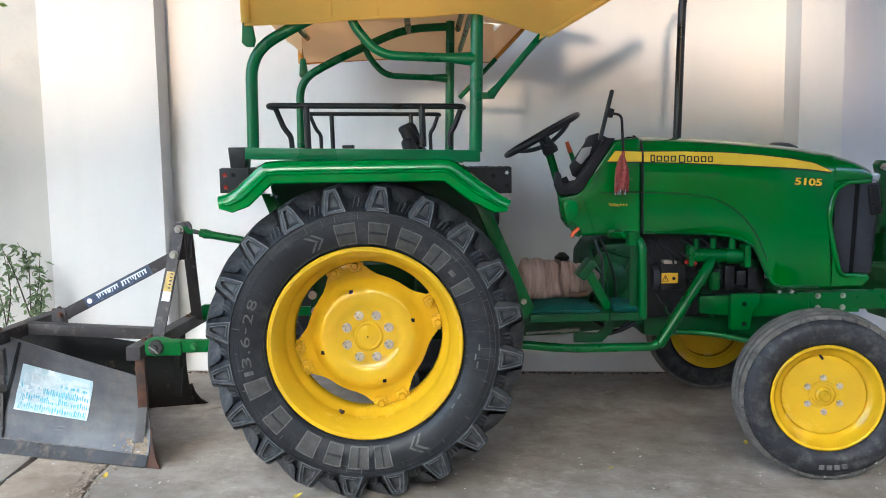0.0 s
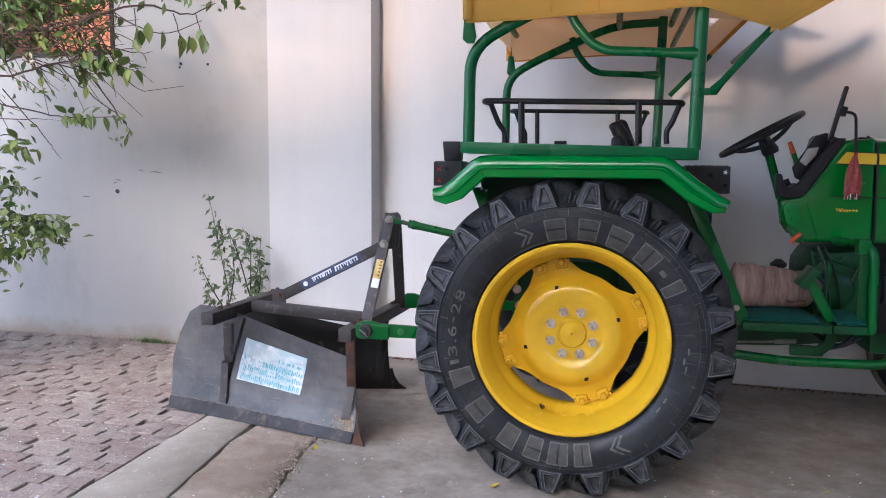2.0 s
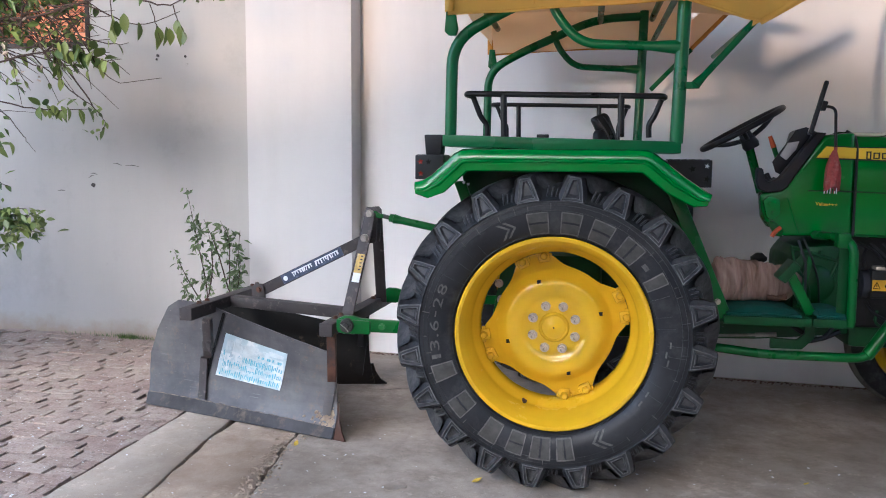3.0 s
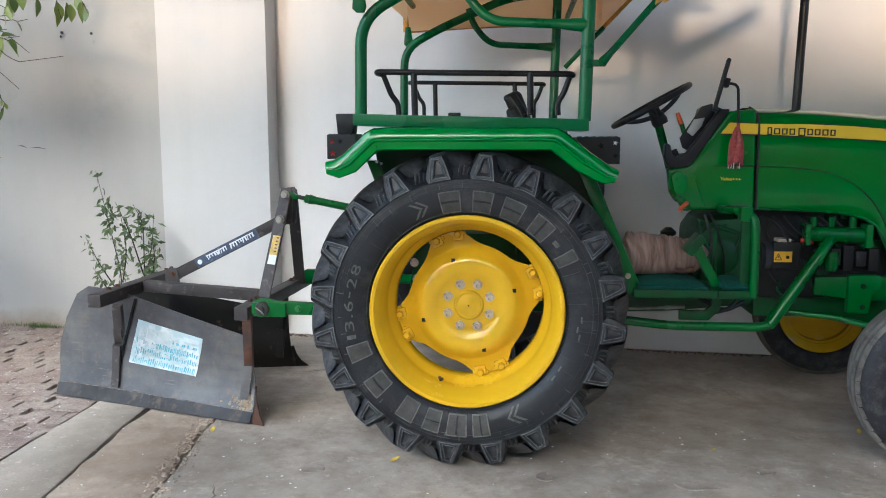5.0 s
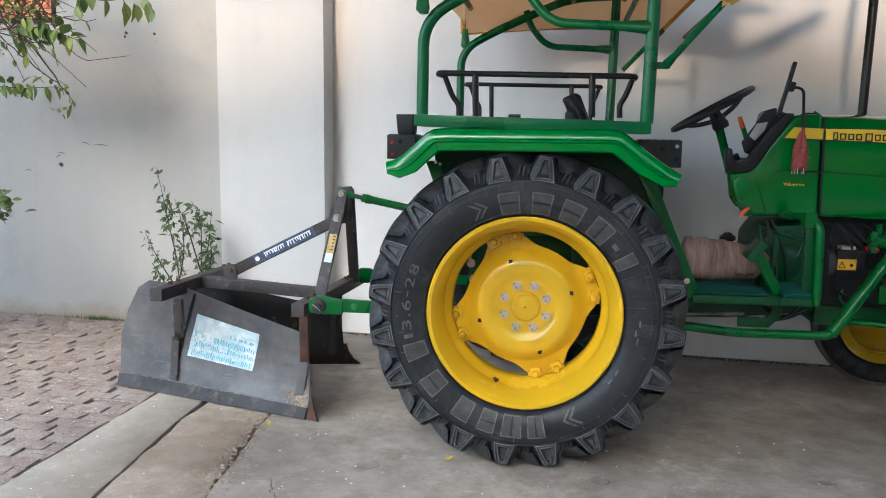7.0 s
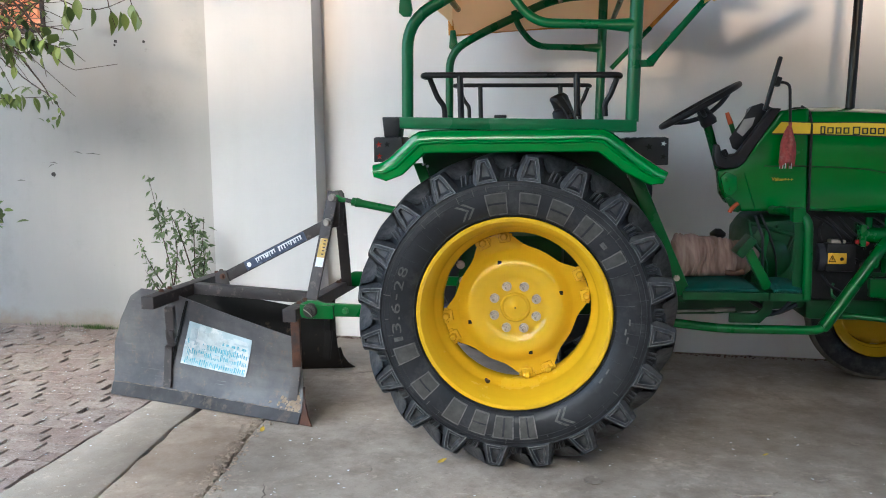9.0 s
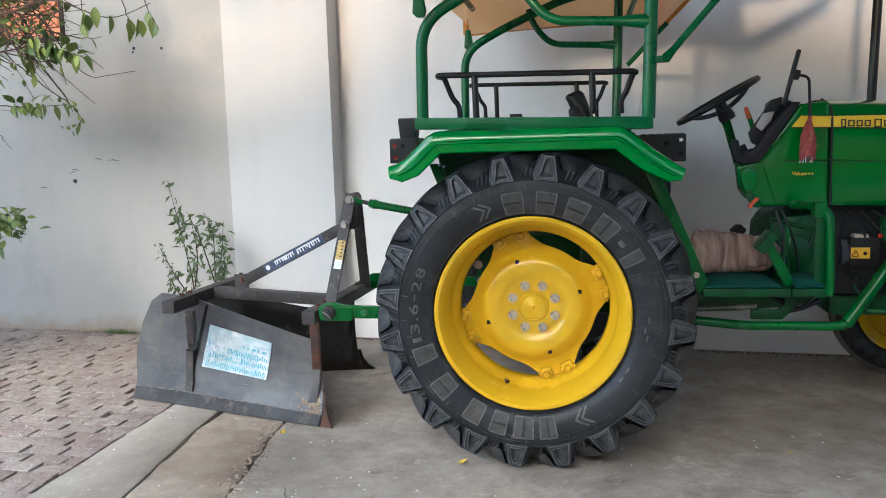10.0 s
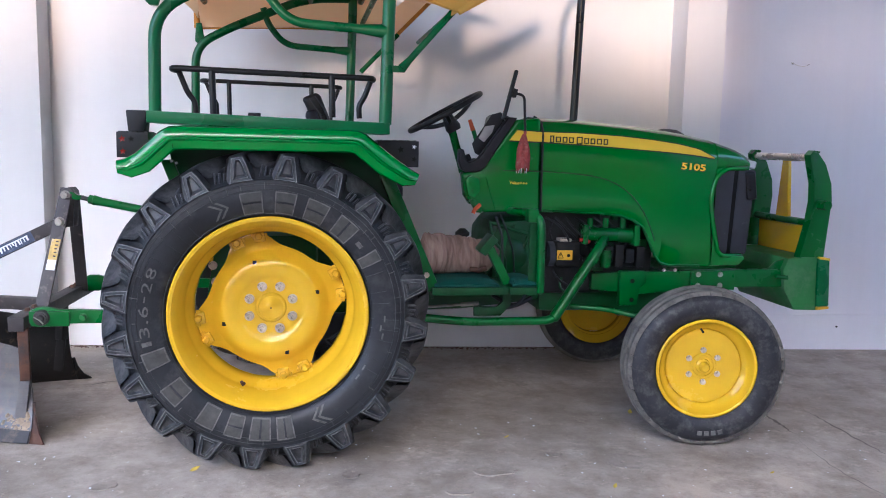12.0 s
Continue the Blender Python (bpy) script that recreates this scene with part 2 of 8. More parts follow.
canopy_cloth = cloth_material("ochre_canvas", (0.80, 0.58, 0.13), (0.88, 0.64, 0.22))
# Inner cloth, its colour lifted for the sun glowing through the canvas
canopy_lining_lit = cloth_material("peach_canvas", (0.90, 0.74, 0.58), (0.96, 0.78, 0.55))
canopy_edge = surface("orange_hem", (0.50, 0.22, 0.030), 0.8, 0, 0.25, 25, bump_scale=150, bump_amount=0.4)


def leaf_material(name, lo, hi):
    m, nt, b = nodes_of(name)
    g = nt.nodes.new("ShaderNodeNewGeometry")
    c = ramp(nt, g.outputs["Random Per Island"], [(0.0, lo), (0.55, tuple((a + z) / 2 for a, z in zip(lo, hi))), (1.0, hi)])
    n = noise_tex(nt, 30, 3)
    c = blend(nt, ramp(nt, n, [(0.4, grey(0)), (0.8, grey(0.45))]), c, tuple(v * 0.5 for v in lo))
    nt.links.new(c, b.inputs["Base Color"])
    b.inputs["Roughness"].default_value = 0.5
    tr = nt.nodes.new("ShaderNodeBsdfTranslucent")
    nt.links.new(c, tr.inputs[0])
    mix = nt.nodes.new("ShaderNodeMixShader")
    mix.inputs[0].default_value = 0.3
    nt.links.new(b.outputs[0], mix.inputs[1])
    nt.links.new(tr.outputs[0], mix.inputs[2])
    nt.links.new(mix.outputs[0], nt.nodes["Material Output"].inputs[0])
    return m


leaf_green = leaf_material("leaf_green", (0.045, 0.085, 0.020), (0.17, 0.26, 0.06))
leaf_dull = leaf_material("weed_leaf", (0.070, 0.105, 0.050), (0.20, 0.27, 0.12))
leaf_dry = surface("dry_leaf", (0.50, 0.36, 0.05), 0.8, 0, 0.3, 60, bump_amount=0.3)
petal_pale = leaf_material("pale_dried_bract", (0.40, 0.32, 0.24), (0.62, 0.52, 0.42))


def plaster(name, col, grime=True, smudge=False):
    m, nt, b = nodes_of(name)
    big = noise_tex(nt, 0.9, 6, 0.6)
    streak = noise_tex(nt, 2.2, 6, 0.6, stretch=(3.0, 3.0, 0.35))
    fine = noise_tex(nt, 25, 6, 0.6)
    c = ramp(nt, big, [(0.3, tuple(v * 0.93 for v in col)), (0.7, col)])
    c = blend(nt, ramp(nt, streak, [(0.48, grey(0)), (0.85, grey(0.35))]), c, tuple(v * 0.82 for v in col))
    if grime:
        tc = nt.nodes.new("ShaderNodeTexCoord")
        sp = nt.nodes.new("ShaderNodeSeparateXYZ")
        nt.links.new(tc.outputs["Object"], sp.inputs[0])
        edge = nt.nodes.new("ShaderNodeMath")
        edge.operation = 'ADD'
        wob = nt.nodes.new("ShaderNodeMath")
        wob.operation = 'MULTIPLY'
        wob.inputs[1].default_value = 0.24
        nt.links.new(noise_tex(nt, 5, 6, 0.7), wob.inputs[0])
        nt.links.new(sp.outputs[2], edge.inputs[0])
        nt.links.new(wob.outputs[0], edge.inputs[1])
        band = ramp(nt, edge.outputs[0], [(0.13, grey(0.9)), (0.25, grey(0.0))])
        c = blend(nt, band, c, (0.33, 0.26, 0.19))
        spots = noise_tex(nt, 3.3, 10, 0.75, offset=(0.3, 4.0, 2.2))
        c = blend(nt, ramp(nt, spots, [(0.66, grey(0)), (0.78, grey(0.5))]), c, (0.45, 0.43, 0.42))
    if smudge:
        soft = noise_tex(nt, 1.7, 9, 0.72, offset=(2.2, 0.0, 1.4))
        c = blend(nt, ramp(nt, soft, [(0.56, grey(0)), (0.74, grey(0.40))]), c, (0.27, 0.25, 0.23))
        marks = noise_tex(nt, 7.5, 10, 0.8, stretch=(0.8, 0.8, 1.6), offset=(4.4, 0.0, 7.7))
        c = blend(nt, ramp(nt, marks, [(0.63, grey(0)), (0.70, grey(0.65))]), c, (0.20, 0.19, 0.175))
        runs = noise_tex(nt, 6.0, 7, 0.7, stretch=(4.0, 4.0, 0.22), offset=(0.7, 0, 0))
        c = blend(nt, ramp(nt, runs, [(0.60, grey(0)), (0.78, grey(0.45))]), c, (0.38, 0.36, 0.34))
    nt.links.new(c, b.inputs["Base Color"])
    b.inputs["Roughness"].default_value = 0.7
    bump(nt, b, blend(nt, 0.35, fine, streak), 0.25, 0.006)
    return m


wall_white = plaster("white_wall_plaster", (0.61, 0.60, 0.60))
# Stained plaster, its base also lowered to hold the shrub's shade
wall_stained_dimmed = plaster("stained_wall_plaster", (0.445, 0.43, 0.412), smudge=True)
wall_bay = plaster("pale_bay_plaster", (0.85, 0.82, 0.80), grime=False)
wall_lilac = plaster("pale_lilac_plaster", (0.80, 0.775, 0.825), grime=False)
# Soffit kept dark so that less light bounces into the bay
ceiling_dimmed = plaster("bare_concrete_soffit", (0.30, 0.29, 0.28), grime=False)


def concrete(name, col, stain, relief=0.5):
    m, nt, b = nodes_of(name)
    big = noise_tex(nt, 0.8, 7, 0.65)
    mid = noise_tex(nt, 4.5, 10, 0.75)
    blot = noise_tex(nt, 2.0, 10, 0.8, offset=(7.0, 2.0, 0.0))
    fine = noise_tex(nt, 130, 6, 0.7)
    grit = noise_tex(nt, 420, 3, 0.6)
    c = ramp(nt, big, [(0.34, tuple(v * 0.66 for v in col)), (0.66, tuple(v * 1.14 for v in col))])
    c = blend(nt, ramp(nt, mid, [(0.44, grey(0)), (0.66, grey(0.85))]), c, stain)
    c = blend(nt, ramp(nt, blot, [(0.56, grey(0)), (0.64, grey(0.55))]), c, tuple(min(0.8, v * 1.40) for v in col))
    c = blend(nt, ramp(nt, fine, [(0.60, grey(0)), (0.72, grey(0.45))]), c, tuple(min(0.8, v * 1.5) for v in col))
    c = blend(nt, ramp(nt, grit, [(0.30, grey(0.5)), (0.42, grey(0.0))]), c, tuple(v * 0.55 for v in stain))
    patch = noise_tex(nt, 17, 10, 0.8, offset=(1.0, 5.0, 0.0))
    c = blend(nt, ramp(nt, patch, [(0.57, grey(0)), (0.62, grey(0.48))]), c, tuple(min(0.8, v * 1.45) for v in col))
    pits = noise_tex(nt, 48, 6, 0.75, offset=(4.0, 1.0, 0.0))
    c = blend(nt, ramp(nt, pits, [(0.34, grey(0.55)), (0.40, grey(0.0))]), c, tuple(v * 0.5 for v in stain))
    wet = noise_tex(nt, 1.1, 8, 0.6, offset=(9.0, 3.0, 0.0))
    c = blend(nt, ramp(nt, wet, [(0.50, grey(0)), (0.62, grey(0.55))]), c, tuple(v * 0.72 for v in stain))
    nt.links.new(c, b.inputs["Base Color"])
    nt.links.new(ramp(nt, mid, [(0.3, grey(0.55)), (0.7, grey(0.85))]), b.inputs["Roughness"])
    bump(nt, b, blend(nt, 0.5, blend(nt, 0.5, mid, blot), blend(nt, 0.5, fine, grit)), relief, 0.008 + 0.006 * (relief > 0.6))
    return m


floor_mat = concrete("worn_concrete", (0.395, 0.333, 0.272), (0.205, 0.166, 0.129))
strip_mat = concrete("cement_strip", (0.51, 0.445, 0.365), (0.38, 0.315, 0.245))
rubble_mat = concrete("broken_concrete", (0.57, 0.465, 0.36), (0.34, 0.25, 0.175), 1.0)
joint_sand = concrete("joint_sand", (0.20, 0.155, 0.125), (0.11, 0.088, 0.072))
earth_mat = concrete("joint_earth", (0.15, 0.115, 0.088), (0.10, 0.078, 0.062))



def paver_material():
    m, nt, b = nodes_of("clay_paver")
    oi = nt.nodes.new("ShaderNodeObjectInfo")
    base = ramp(nt, oi.outputs["Random"], [(0.0, (0.29, 0.205, 0.175)), (0.5, (0.355, 0.27, 0.23)), (1.0, (0.41, 0.335, 0.29))])
    mid = noise_tex(nt, 9, 7, 0.7, "Generated")
    c = blend(nt, ramp(nt, mid, [(0.45, grey(0)), (0.75, grey(0.6))]), base, (0.50, 0.415, 0.35))
    where = nt.nodes.new("ShaderNodeNewGeometry")
    def spread(scale, detail, rough):
        n = nt.nodes.new("ShaderNodeTexNoise")
        n.inputs["Scale"].default_value, n.inputs["Detail"].default_value, n.inputs["Roughness"].default_value = scale, detail, rough
        nt.links.new(where.outputs["Position"], n.inputs["Vector"])
        return n.outputs["Fac"]
    c = blend(nt, ramp(nt, spread(1.6, 7, 0.65), [(0.46, grey(0)), (0.62, grey(0.75))]), c, (0.47, 0.40, 0.335))
    c = blend(nt, ramp(nt, spread(2.7, 8, 0.7), [(0.56, grey(0)), (0.68, grey(0.6))]), c, (0.26, 0.22, 0.195))
    c = blend(nt, ramp(nt, spread(15, 9, 0.75), [(0.48, grey(0)), (0.60, grey(0.6))]), c, (0.26, 0.185, 0.155))
    c = blend(nt, ramp(nt, spread(90, 4, 0.7), [(0.56, grey(0)), (0.66, grey(0.6))]), c, (0.62, 0.57, 0.51))
    c = blend(nt, ramp(nt, spread(45, 5, 0.7), [(0.36, grey(0.65)), (0.46, grey(0.0))]), c, (0.16, 0.125, 0.10))
    nt.links.new(c, b.inputs["Base Color"])
    b.inputs["Roughness"].default_value = 0.85
    bump(nt, b, spread(38, 8, 0.75), 0.8, 0.010)
    return m


paver_mat = paver_material()
# Orange brick, raised in colour to stand in for sunlight beyond the window
brick_lit = surface("orange_brickwork", (0.78, 0.33, 0.18), 0.9, 0, 0.2, 14, dirt=(0.66, 0.22, 0.10), dirt_at=(0.5, 0.75), dirt_scale=10, bump_scale=60, bump_amount=0.4)


# ---- mesh helpers ----
def finish(bm, smooth=40):
    bmesh.ops.recalc_face_normals(bm, faces=bm.faces[:])
    for f in bm.faces:
        f.smooth = True
    lim = radians(smooth)
    for e in bm.edges:
        if len(e.link_faces) == 2:
            e.smooth = e.calc_face_angle(0.0) < lim
    return bm


def part(name, bm, material, parent=None, label="", m=None, smooth=40):
    finish(bm, smooth)
    me = bpy.data.meshes.new(name)
    bm.to_mesh(me)
    bm.free()
    me.materials.append(material)
    ob = new(name, me)
    if parent:
        ob.parent = parent
    if m is not None:
        ob.matrix_local = m
    if label:
        tagged(ob, label)
    return ob


def again(ob, m, parent=None):
    o = new(ob.name.split(".")[0], ob.data)
    o.parent = parent or ob.parent
    o.matrix_local = m
    if "label" in ob:
        o["label"] = ob["label"]
    return o


def empty(name, m=None):
    ob = new(name)
    ob.empty_display_size = 0.1
    if m is not None:
        ob.matrix_world = m
    return ob


def bevel(bm, width, segments=2, angle=30):
    edges = [e for e in bm.edges if len(e.link_faces) == 2 and e.calc_face_angle(0) > radians(angle)]
    if width > 0 and edges:
        bmesh.ops.bevel(bm, geom=edges, offset=width, segments=segments, profile=0.6, affect='EDGES', clamp_overlap=True)
    return bm


def box(a, b, w=0.004, bm=None, segments=2):
    own = bmesh.new()
    bmesh.ops.create_cube(own, size=1)
    for v in own.verts:
        v.co = [a[i] + (v.co[i] + 0.5) * (b[i] - a[i]) for i in range(3)]
    bevel(own, w, segments)
    return merge(bm, own) if bm else own


def merge(bm, other):
    me = bpy.data.meshes.new("tmp")
    other.to_mesh(me)
    other.free()
    bm.from_mesh(me)
    bpy.data.meshes.remove(me)
    return bm


def moved(bm, m):
    bmesh.ops.transform(bm, matrix=m, verts=bm.verts[:])
    return bm


def prism(outline, lo, hi, axis="y", w=0.003, segments=2):
    """A flat outline of (x, z) pairs, thickened from lo to hi along y (or of (y, z) along x, or (x, y) along z)."""
    put = {"y": lambda u, v, d: (u, d, v), "x": lambda u, v, d: (d, u, v), "z": lambda u, v, d: (u, v, d)}[axis]
    bm = bmesh.new()
    a = [bm.verts.new(put(u, v, lo)) for u, v in outline]
    b = [bm.verts.new(put(u, v, hi)) for u, v in outline]
    bm.faces.new(a)
    bm.faces.new(b[::-1])
    for i in range(len(a)):
        j = (i + 1) % len(a)
        bm.faces.new((a[i], b[i], b[j], a[j]))
    bmesh.ops.recalc_face_normals(bm, faces=bm.faces[:])
    return bevel(bm, w, segments)


def rounded(points, r, steps=5):
    """A polyline in space with its inner corners rounded to radius r."""
    pts = [Vector(p) for p in points]
    out = [pts[0]]
    for a, b, c in zip(pts, pts[1:], pts[2:]):
        u, v = (a - b), (c - b)
        d = min(r, u.length * 0.48, v.length * 0.48)
        p, q = b + u.normalized() * d, b + v.normalized() * d
        for i in range(steps + 1):
            t = i / steps
            out.append(p.lerp(b, t).lerp(b.lerp(q, t), t))
    out.append(pts[-1])
    return out


def tube(points, radius, sides=14, r=0.0, steps=5, taper=None, bm=None, flat=1.0):
    """A swept tube. taper: a radius for each share of the length. flat: its height as a share of its width."""
    pts = rounded(points, r, steps) if r else [Vector(p) for p in points]
    keep = [pts[0]]
    for p in pts[1:]:
        if (p - keep[-1]).length > 1e-5:
            keep.append(p)
    pts = keep
    own = bmesh.new() if bm is None else bm
    n = len(pts)
    tangents = [(pts[min(i + 1, n - 1)] - pts[max(i - 1, 0)]).normalized() for i in range(n)]
    up = Vector((0, 1, 0)) if abs(tangents[0].y) < 0.9 else Vector((0, 0, 1))
    side = tangents[0].cross(up).normalized()
    rings = []
    for i, (p, tg) in enumerate(zip(pts, tangents)):
        side = (side - tg * side.dot(tg)).normalized()
        other = tg.cross(side)
        rr = radius if taper is None else taper(i / (n - 1))
        rings.append([own.verts.new(p + side * (math.cos(2 * math.pi * k / sides) * rr) + other * (math.sin(2 * math.pi * k / sides) * rr * flat)) for k in range(sides)])
    for a, b in zip(rings, rings[1:]):
        for k in range(sides):
            own.faces.new((a[k], a[(k + 1) % sides], b[(k + 1) % sides], b[k]))
    own.faces.new(rings[0][::-1])
    own.faces.new(rings[-1])
    return own


def lathe(profile, segments=64, closed=False, bm=None):
    """A (radius, y) profile turned about the y axis."""
    own = bmesh.new() if bm is None else bm
    rings = []
    for rr, y in profile:
        if rr < 1e-6:
            rings.append([own.verts.new((0, y, 0))])
        else:
            rings.append([own.verts.new((rr * math.cos(2 * math.pi * k / segments), y, rr * math.sin(2 * math.pi * k / segments))) for k in range(segments)])
    pairs = list(zip(rings, rings[1:]))
    if closed:
        pairs.append((rings[-1], rings[0]))
    for a, b in pairs:
        for k in range(segments):
            j = (k + 1) % segments
            if len(a) == 1 and len(b) == 1:
                continue
            if len(a) == 1:
                own.faces.new((a[0], b[k], b[j]))
            elif len(b) == 1:
                own.faces.new((a[k], b[0], a[j]))
            else:
                own.faces.new((a[k], b[k], b[j], a[j]))
    return own


def bolt_head(radius=0.012, height=0.012):
    """A hexagon head with a washer, its foot at the origin and its top towards -y."""
    bm = lathe([(0, 0), (radius * 1.35, 0), (radius * 1.35, -0.003), (0, -0.003)], 16)
    own = bmesh.new()
    bmesh.ops.create_cone(own, cap_ends=True, segments=6, radius1=radius, radius2=radius * 0.93, depth=height, matrix=pose(0, -0.003 - height / 2, 0, 90))
    return merge(bm, own)


def words(text, size, thick, font_fit=None, heavy=0.0):
    """Lettering as a mesh in the x-z plane, its front towards -y, its lower left corner at the origin."""
    cu = bpy.data.curves.new("tmp", 'FONT')
    cu.body, cu.size, cu.extrude = text, size, thick / 2
    cu.resolution_u = 3
    cu.offset = size * heavy
    ob = bpy.data.objects.new("tmp", cu)
    me = bpy.data.meshes.new_from_object(ob)
    bm = bmesh.new()
    bm.from_mesh(me)
    bpy.data.meshes.remove(me)
    bpy.data.objects.remove(ob)
    bpy.data.curves.remove(cu)
    moved(bm, pose(0, 0, 0, 90))
    xs, zs = [v.co.x for v in bm.verts], [v.co.z for v in bm.verts]
    moved(bm, Matrix.Translation((-min(xs), 0, -min(zs))))
    if font_fit:
        w, h = max(xs) - min(xs), max(zs) - min(zs)
        moved(bm, Matrix.Diagonal((font_fit[0] / w, 1, font_fit[1] / h, 1)))
    return bm


# ---- the place ----
WALL = pose(0, 0, 0, 0, 0, -2.58)


def structure(name, bm, material, label, category, m=None):
    return tagged(part(name, bm, material, None, "", m), label, category, kind="structure")


def wall_piece(bm, u0, u1, v0, v1, z0, z1):
    return box((u0, v0, z0), (u1, v1, z1), 0.0, bm)


wall = bmesh.new()
wall_piece(wall, -12.0, -4.95, 2.0, 2.25, -0.1, 4.5)
wall_piece(wall, -3.68, -2.385, 2.0, 2.25, -0.1, 4.5)
wall_piece(wall, -4.95, -3.68, 2.0, 2.25, -0.1, 2.14)
wall_piece(wall, -4.95, -3.68, 2.0, 2.25, 3.2, 4.5)
wall_left = structure("wall_left", wall, wall_stained_dimmed, "white plastered courtyard wall with stains, painted shade and a window", "wall", WALL)
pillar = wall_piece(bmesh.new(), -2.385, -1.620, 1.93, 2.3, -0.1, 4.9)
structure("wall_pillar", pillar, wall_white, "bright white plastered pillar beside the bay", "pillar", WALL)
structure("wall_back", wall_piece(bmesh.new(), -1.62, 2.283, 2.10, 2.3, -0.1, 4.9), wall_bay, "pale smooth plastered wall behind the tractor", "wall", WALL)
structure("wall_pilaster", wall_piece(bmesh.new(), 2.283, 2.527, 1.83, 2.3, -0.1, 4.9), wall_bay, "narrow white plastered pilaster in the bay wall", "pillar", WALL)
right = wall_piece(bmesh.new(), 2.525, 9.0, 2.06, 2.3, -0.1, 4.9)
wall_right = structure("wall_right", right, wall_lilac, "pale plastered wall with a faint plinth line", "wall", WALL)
# Unseen closing walls: the side one cuts bounced light, the brick one low sun
structure("wall_side", box((8.6, -10.9, -0.1), (8.8, 1.6, 4.2), 0.006), wall_stained_dimmed, "plain unseen wall at the side of the yard, darkened against bounce", "wall")
structure("wall_boundary", box((-16, -11.2, -0.1), (9, -11.0, 2.1), 0.01), brick_lit, "plain unseen brick wall added across the courtyard to block low sun", "wall")

# Unseen slab over the bay, its edges set to shade it
structure("ceiling", wall_piece(bmesh.new(), -2.45, 7.2, -5.4, 2.35, 4.30, 4.5), ceiling_dimmed, "plain unseen grey slab that shades the parking bay", "ceiling", WALL)

# Second unseen slab, added to dim the courtyard wall below
structure("ceiling_eave", wall_piece(bmesh.new(), -9.0, -2.45, -1.2, 2.35, 4.30, 4.5), ceiling_dimmed, "plain unseen grey slab added to shade the courtyard wall", "ceiling", WALL)

# plinth line on the far wall and small marks on the plaster
part("plinth_line", box((2.53, 2.052, 0.235), (9.0, 2.062, 0.243), 0.001), wall_lilac, wall_right, "thin plaster ridge")


def spot(parent, u, v, z, r, squash=1.0):
    bm = bmesh.new()
    ring = [bm.verts.new((u + r * squash * math.cos(a) * random.uniform(0.7, 1.2), v - 0.003, z + r * math.sin(a) * random.uniform(0.7, 1.2))) for a in [i * math.pi / 5 for i in range(10)]]
    lower = [bm.verts.new((p.co.x, v + 0.01, p.co.z)) for p in ring]
    bm.faces.new(ring)
    for i in range(10):
        bm.faces.new((ring[i], ring[(i + 1) % 10], lower[(i + 1) % 10], lower[i]))
    return part("plaster_chip", bm, steel_dark, parent)


for u, z, r in ((-3.70, 1.13, 0.017), (-3.12, 2.055, 0.012), (-3.13, 2.03, 0.008), (-2.90, 2.045, 0.010), (-2.41, 1.80, 0.006)):
    spot(wall_left, u, 2.0, z, r)
spot(wall_right, 3.08, 2.06, 1.90, 0.006, 1.6)
spot(wall_right, 3.52, 2.06, 0.16, 0.008)
for u0, z0, u1, z1 in ((-3.42, 1.275, -3.30, 1.268), (-3.52, 1.290, -3.45, 1.276), (-4.02, 1.08, -3.95, 1.082), (-3.74, 1.18, -3.69, 1.20), (-3.72, 1.215, -3.66, 1.205)):
    part("scratch", tube([(u0, 1.9995, z0), ((u0 + u1) / 2, 1.999, (z0 + z1) / 2 + 0.006), (u1, 1.9995, z1)], 0.0028, 5, taper=lambda q: 0.0012 + 0.0030 * math.sin(math.pi * q)), rust_grey, wall_left)
part("wall_hook", tube([(3.07, 2.055, 1.905), (3.10, 2.03, 1.885), (3.15, 2.035, 1.88), (3.19, 2.05, 1.90)], 0.0022, 6, 0.02), chrome, wall_right, "small bent wire hook")

# window with brickwork beyond
window = tagged(empty("window_1", WALL), "dark framed wall opening onto sunlit orange brickwork", "window", kind="structure")
part("window_frame", box((-4.95, 1.99, 2.14), (-3.68, 2.05, 2.175)), timber_dark, window)
part("window_frame", box((-3.715, 1.99, 2.175), (-3.68, 2.05, 3.2)), timber_dark, window)
part("window_frame", box((-4.95, 1.99, 3.165), (-3.715, 2.05, 3.2)), timber_dark, window)
backing = structure("wall_beyond", box((-5.6, 2.75, 1.9), (-3.0, 2.85, 3.6)), soil, "orange brick wall seen through the opening, sunlight in its colour", "wall", WALL)
brick_piece = None
for row in range(18):
    for k in range(11):
        u = -5.5 + k * 0.235 + (row % 2) * 0.118
        z = 2.0 + row * 0.082
        if brick_piece is None:
            brick_piece = part("brick", box((-0.112, -0.03, -0.036), (0.112, 0.05, 0.036), 0.004, segments=1), brick_lit, backing, m=pose(u, 2.75, z))
        else:
            again(brick_piece, pose(u, 2.75 + random.uniform(-0.004, 0.004), z))

# ground, paving strips and floor
structure("ground", box((-60, -60, -0.30), (60, 60, -0.062), 0.0), earth_mat, "bare earth under and around the yard", "ground")


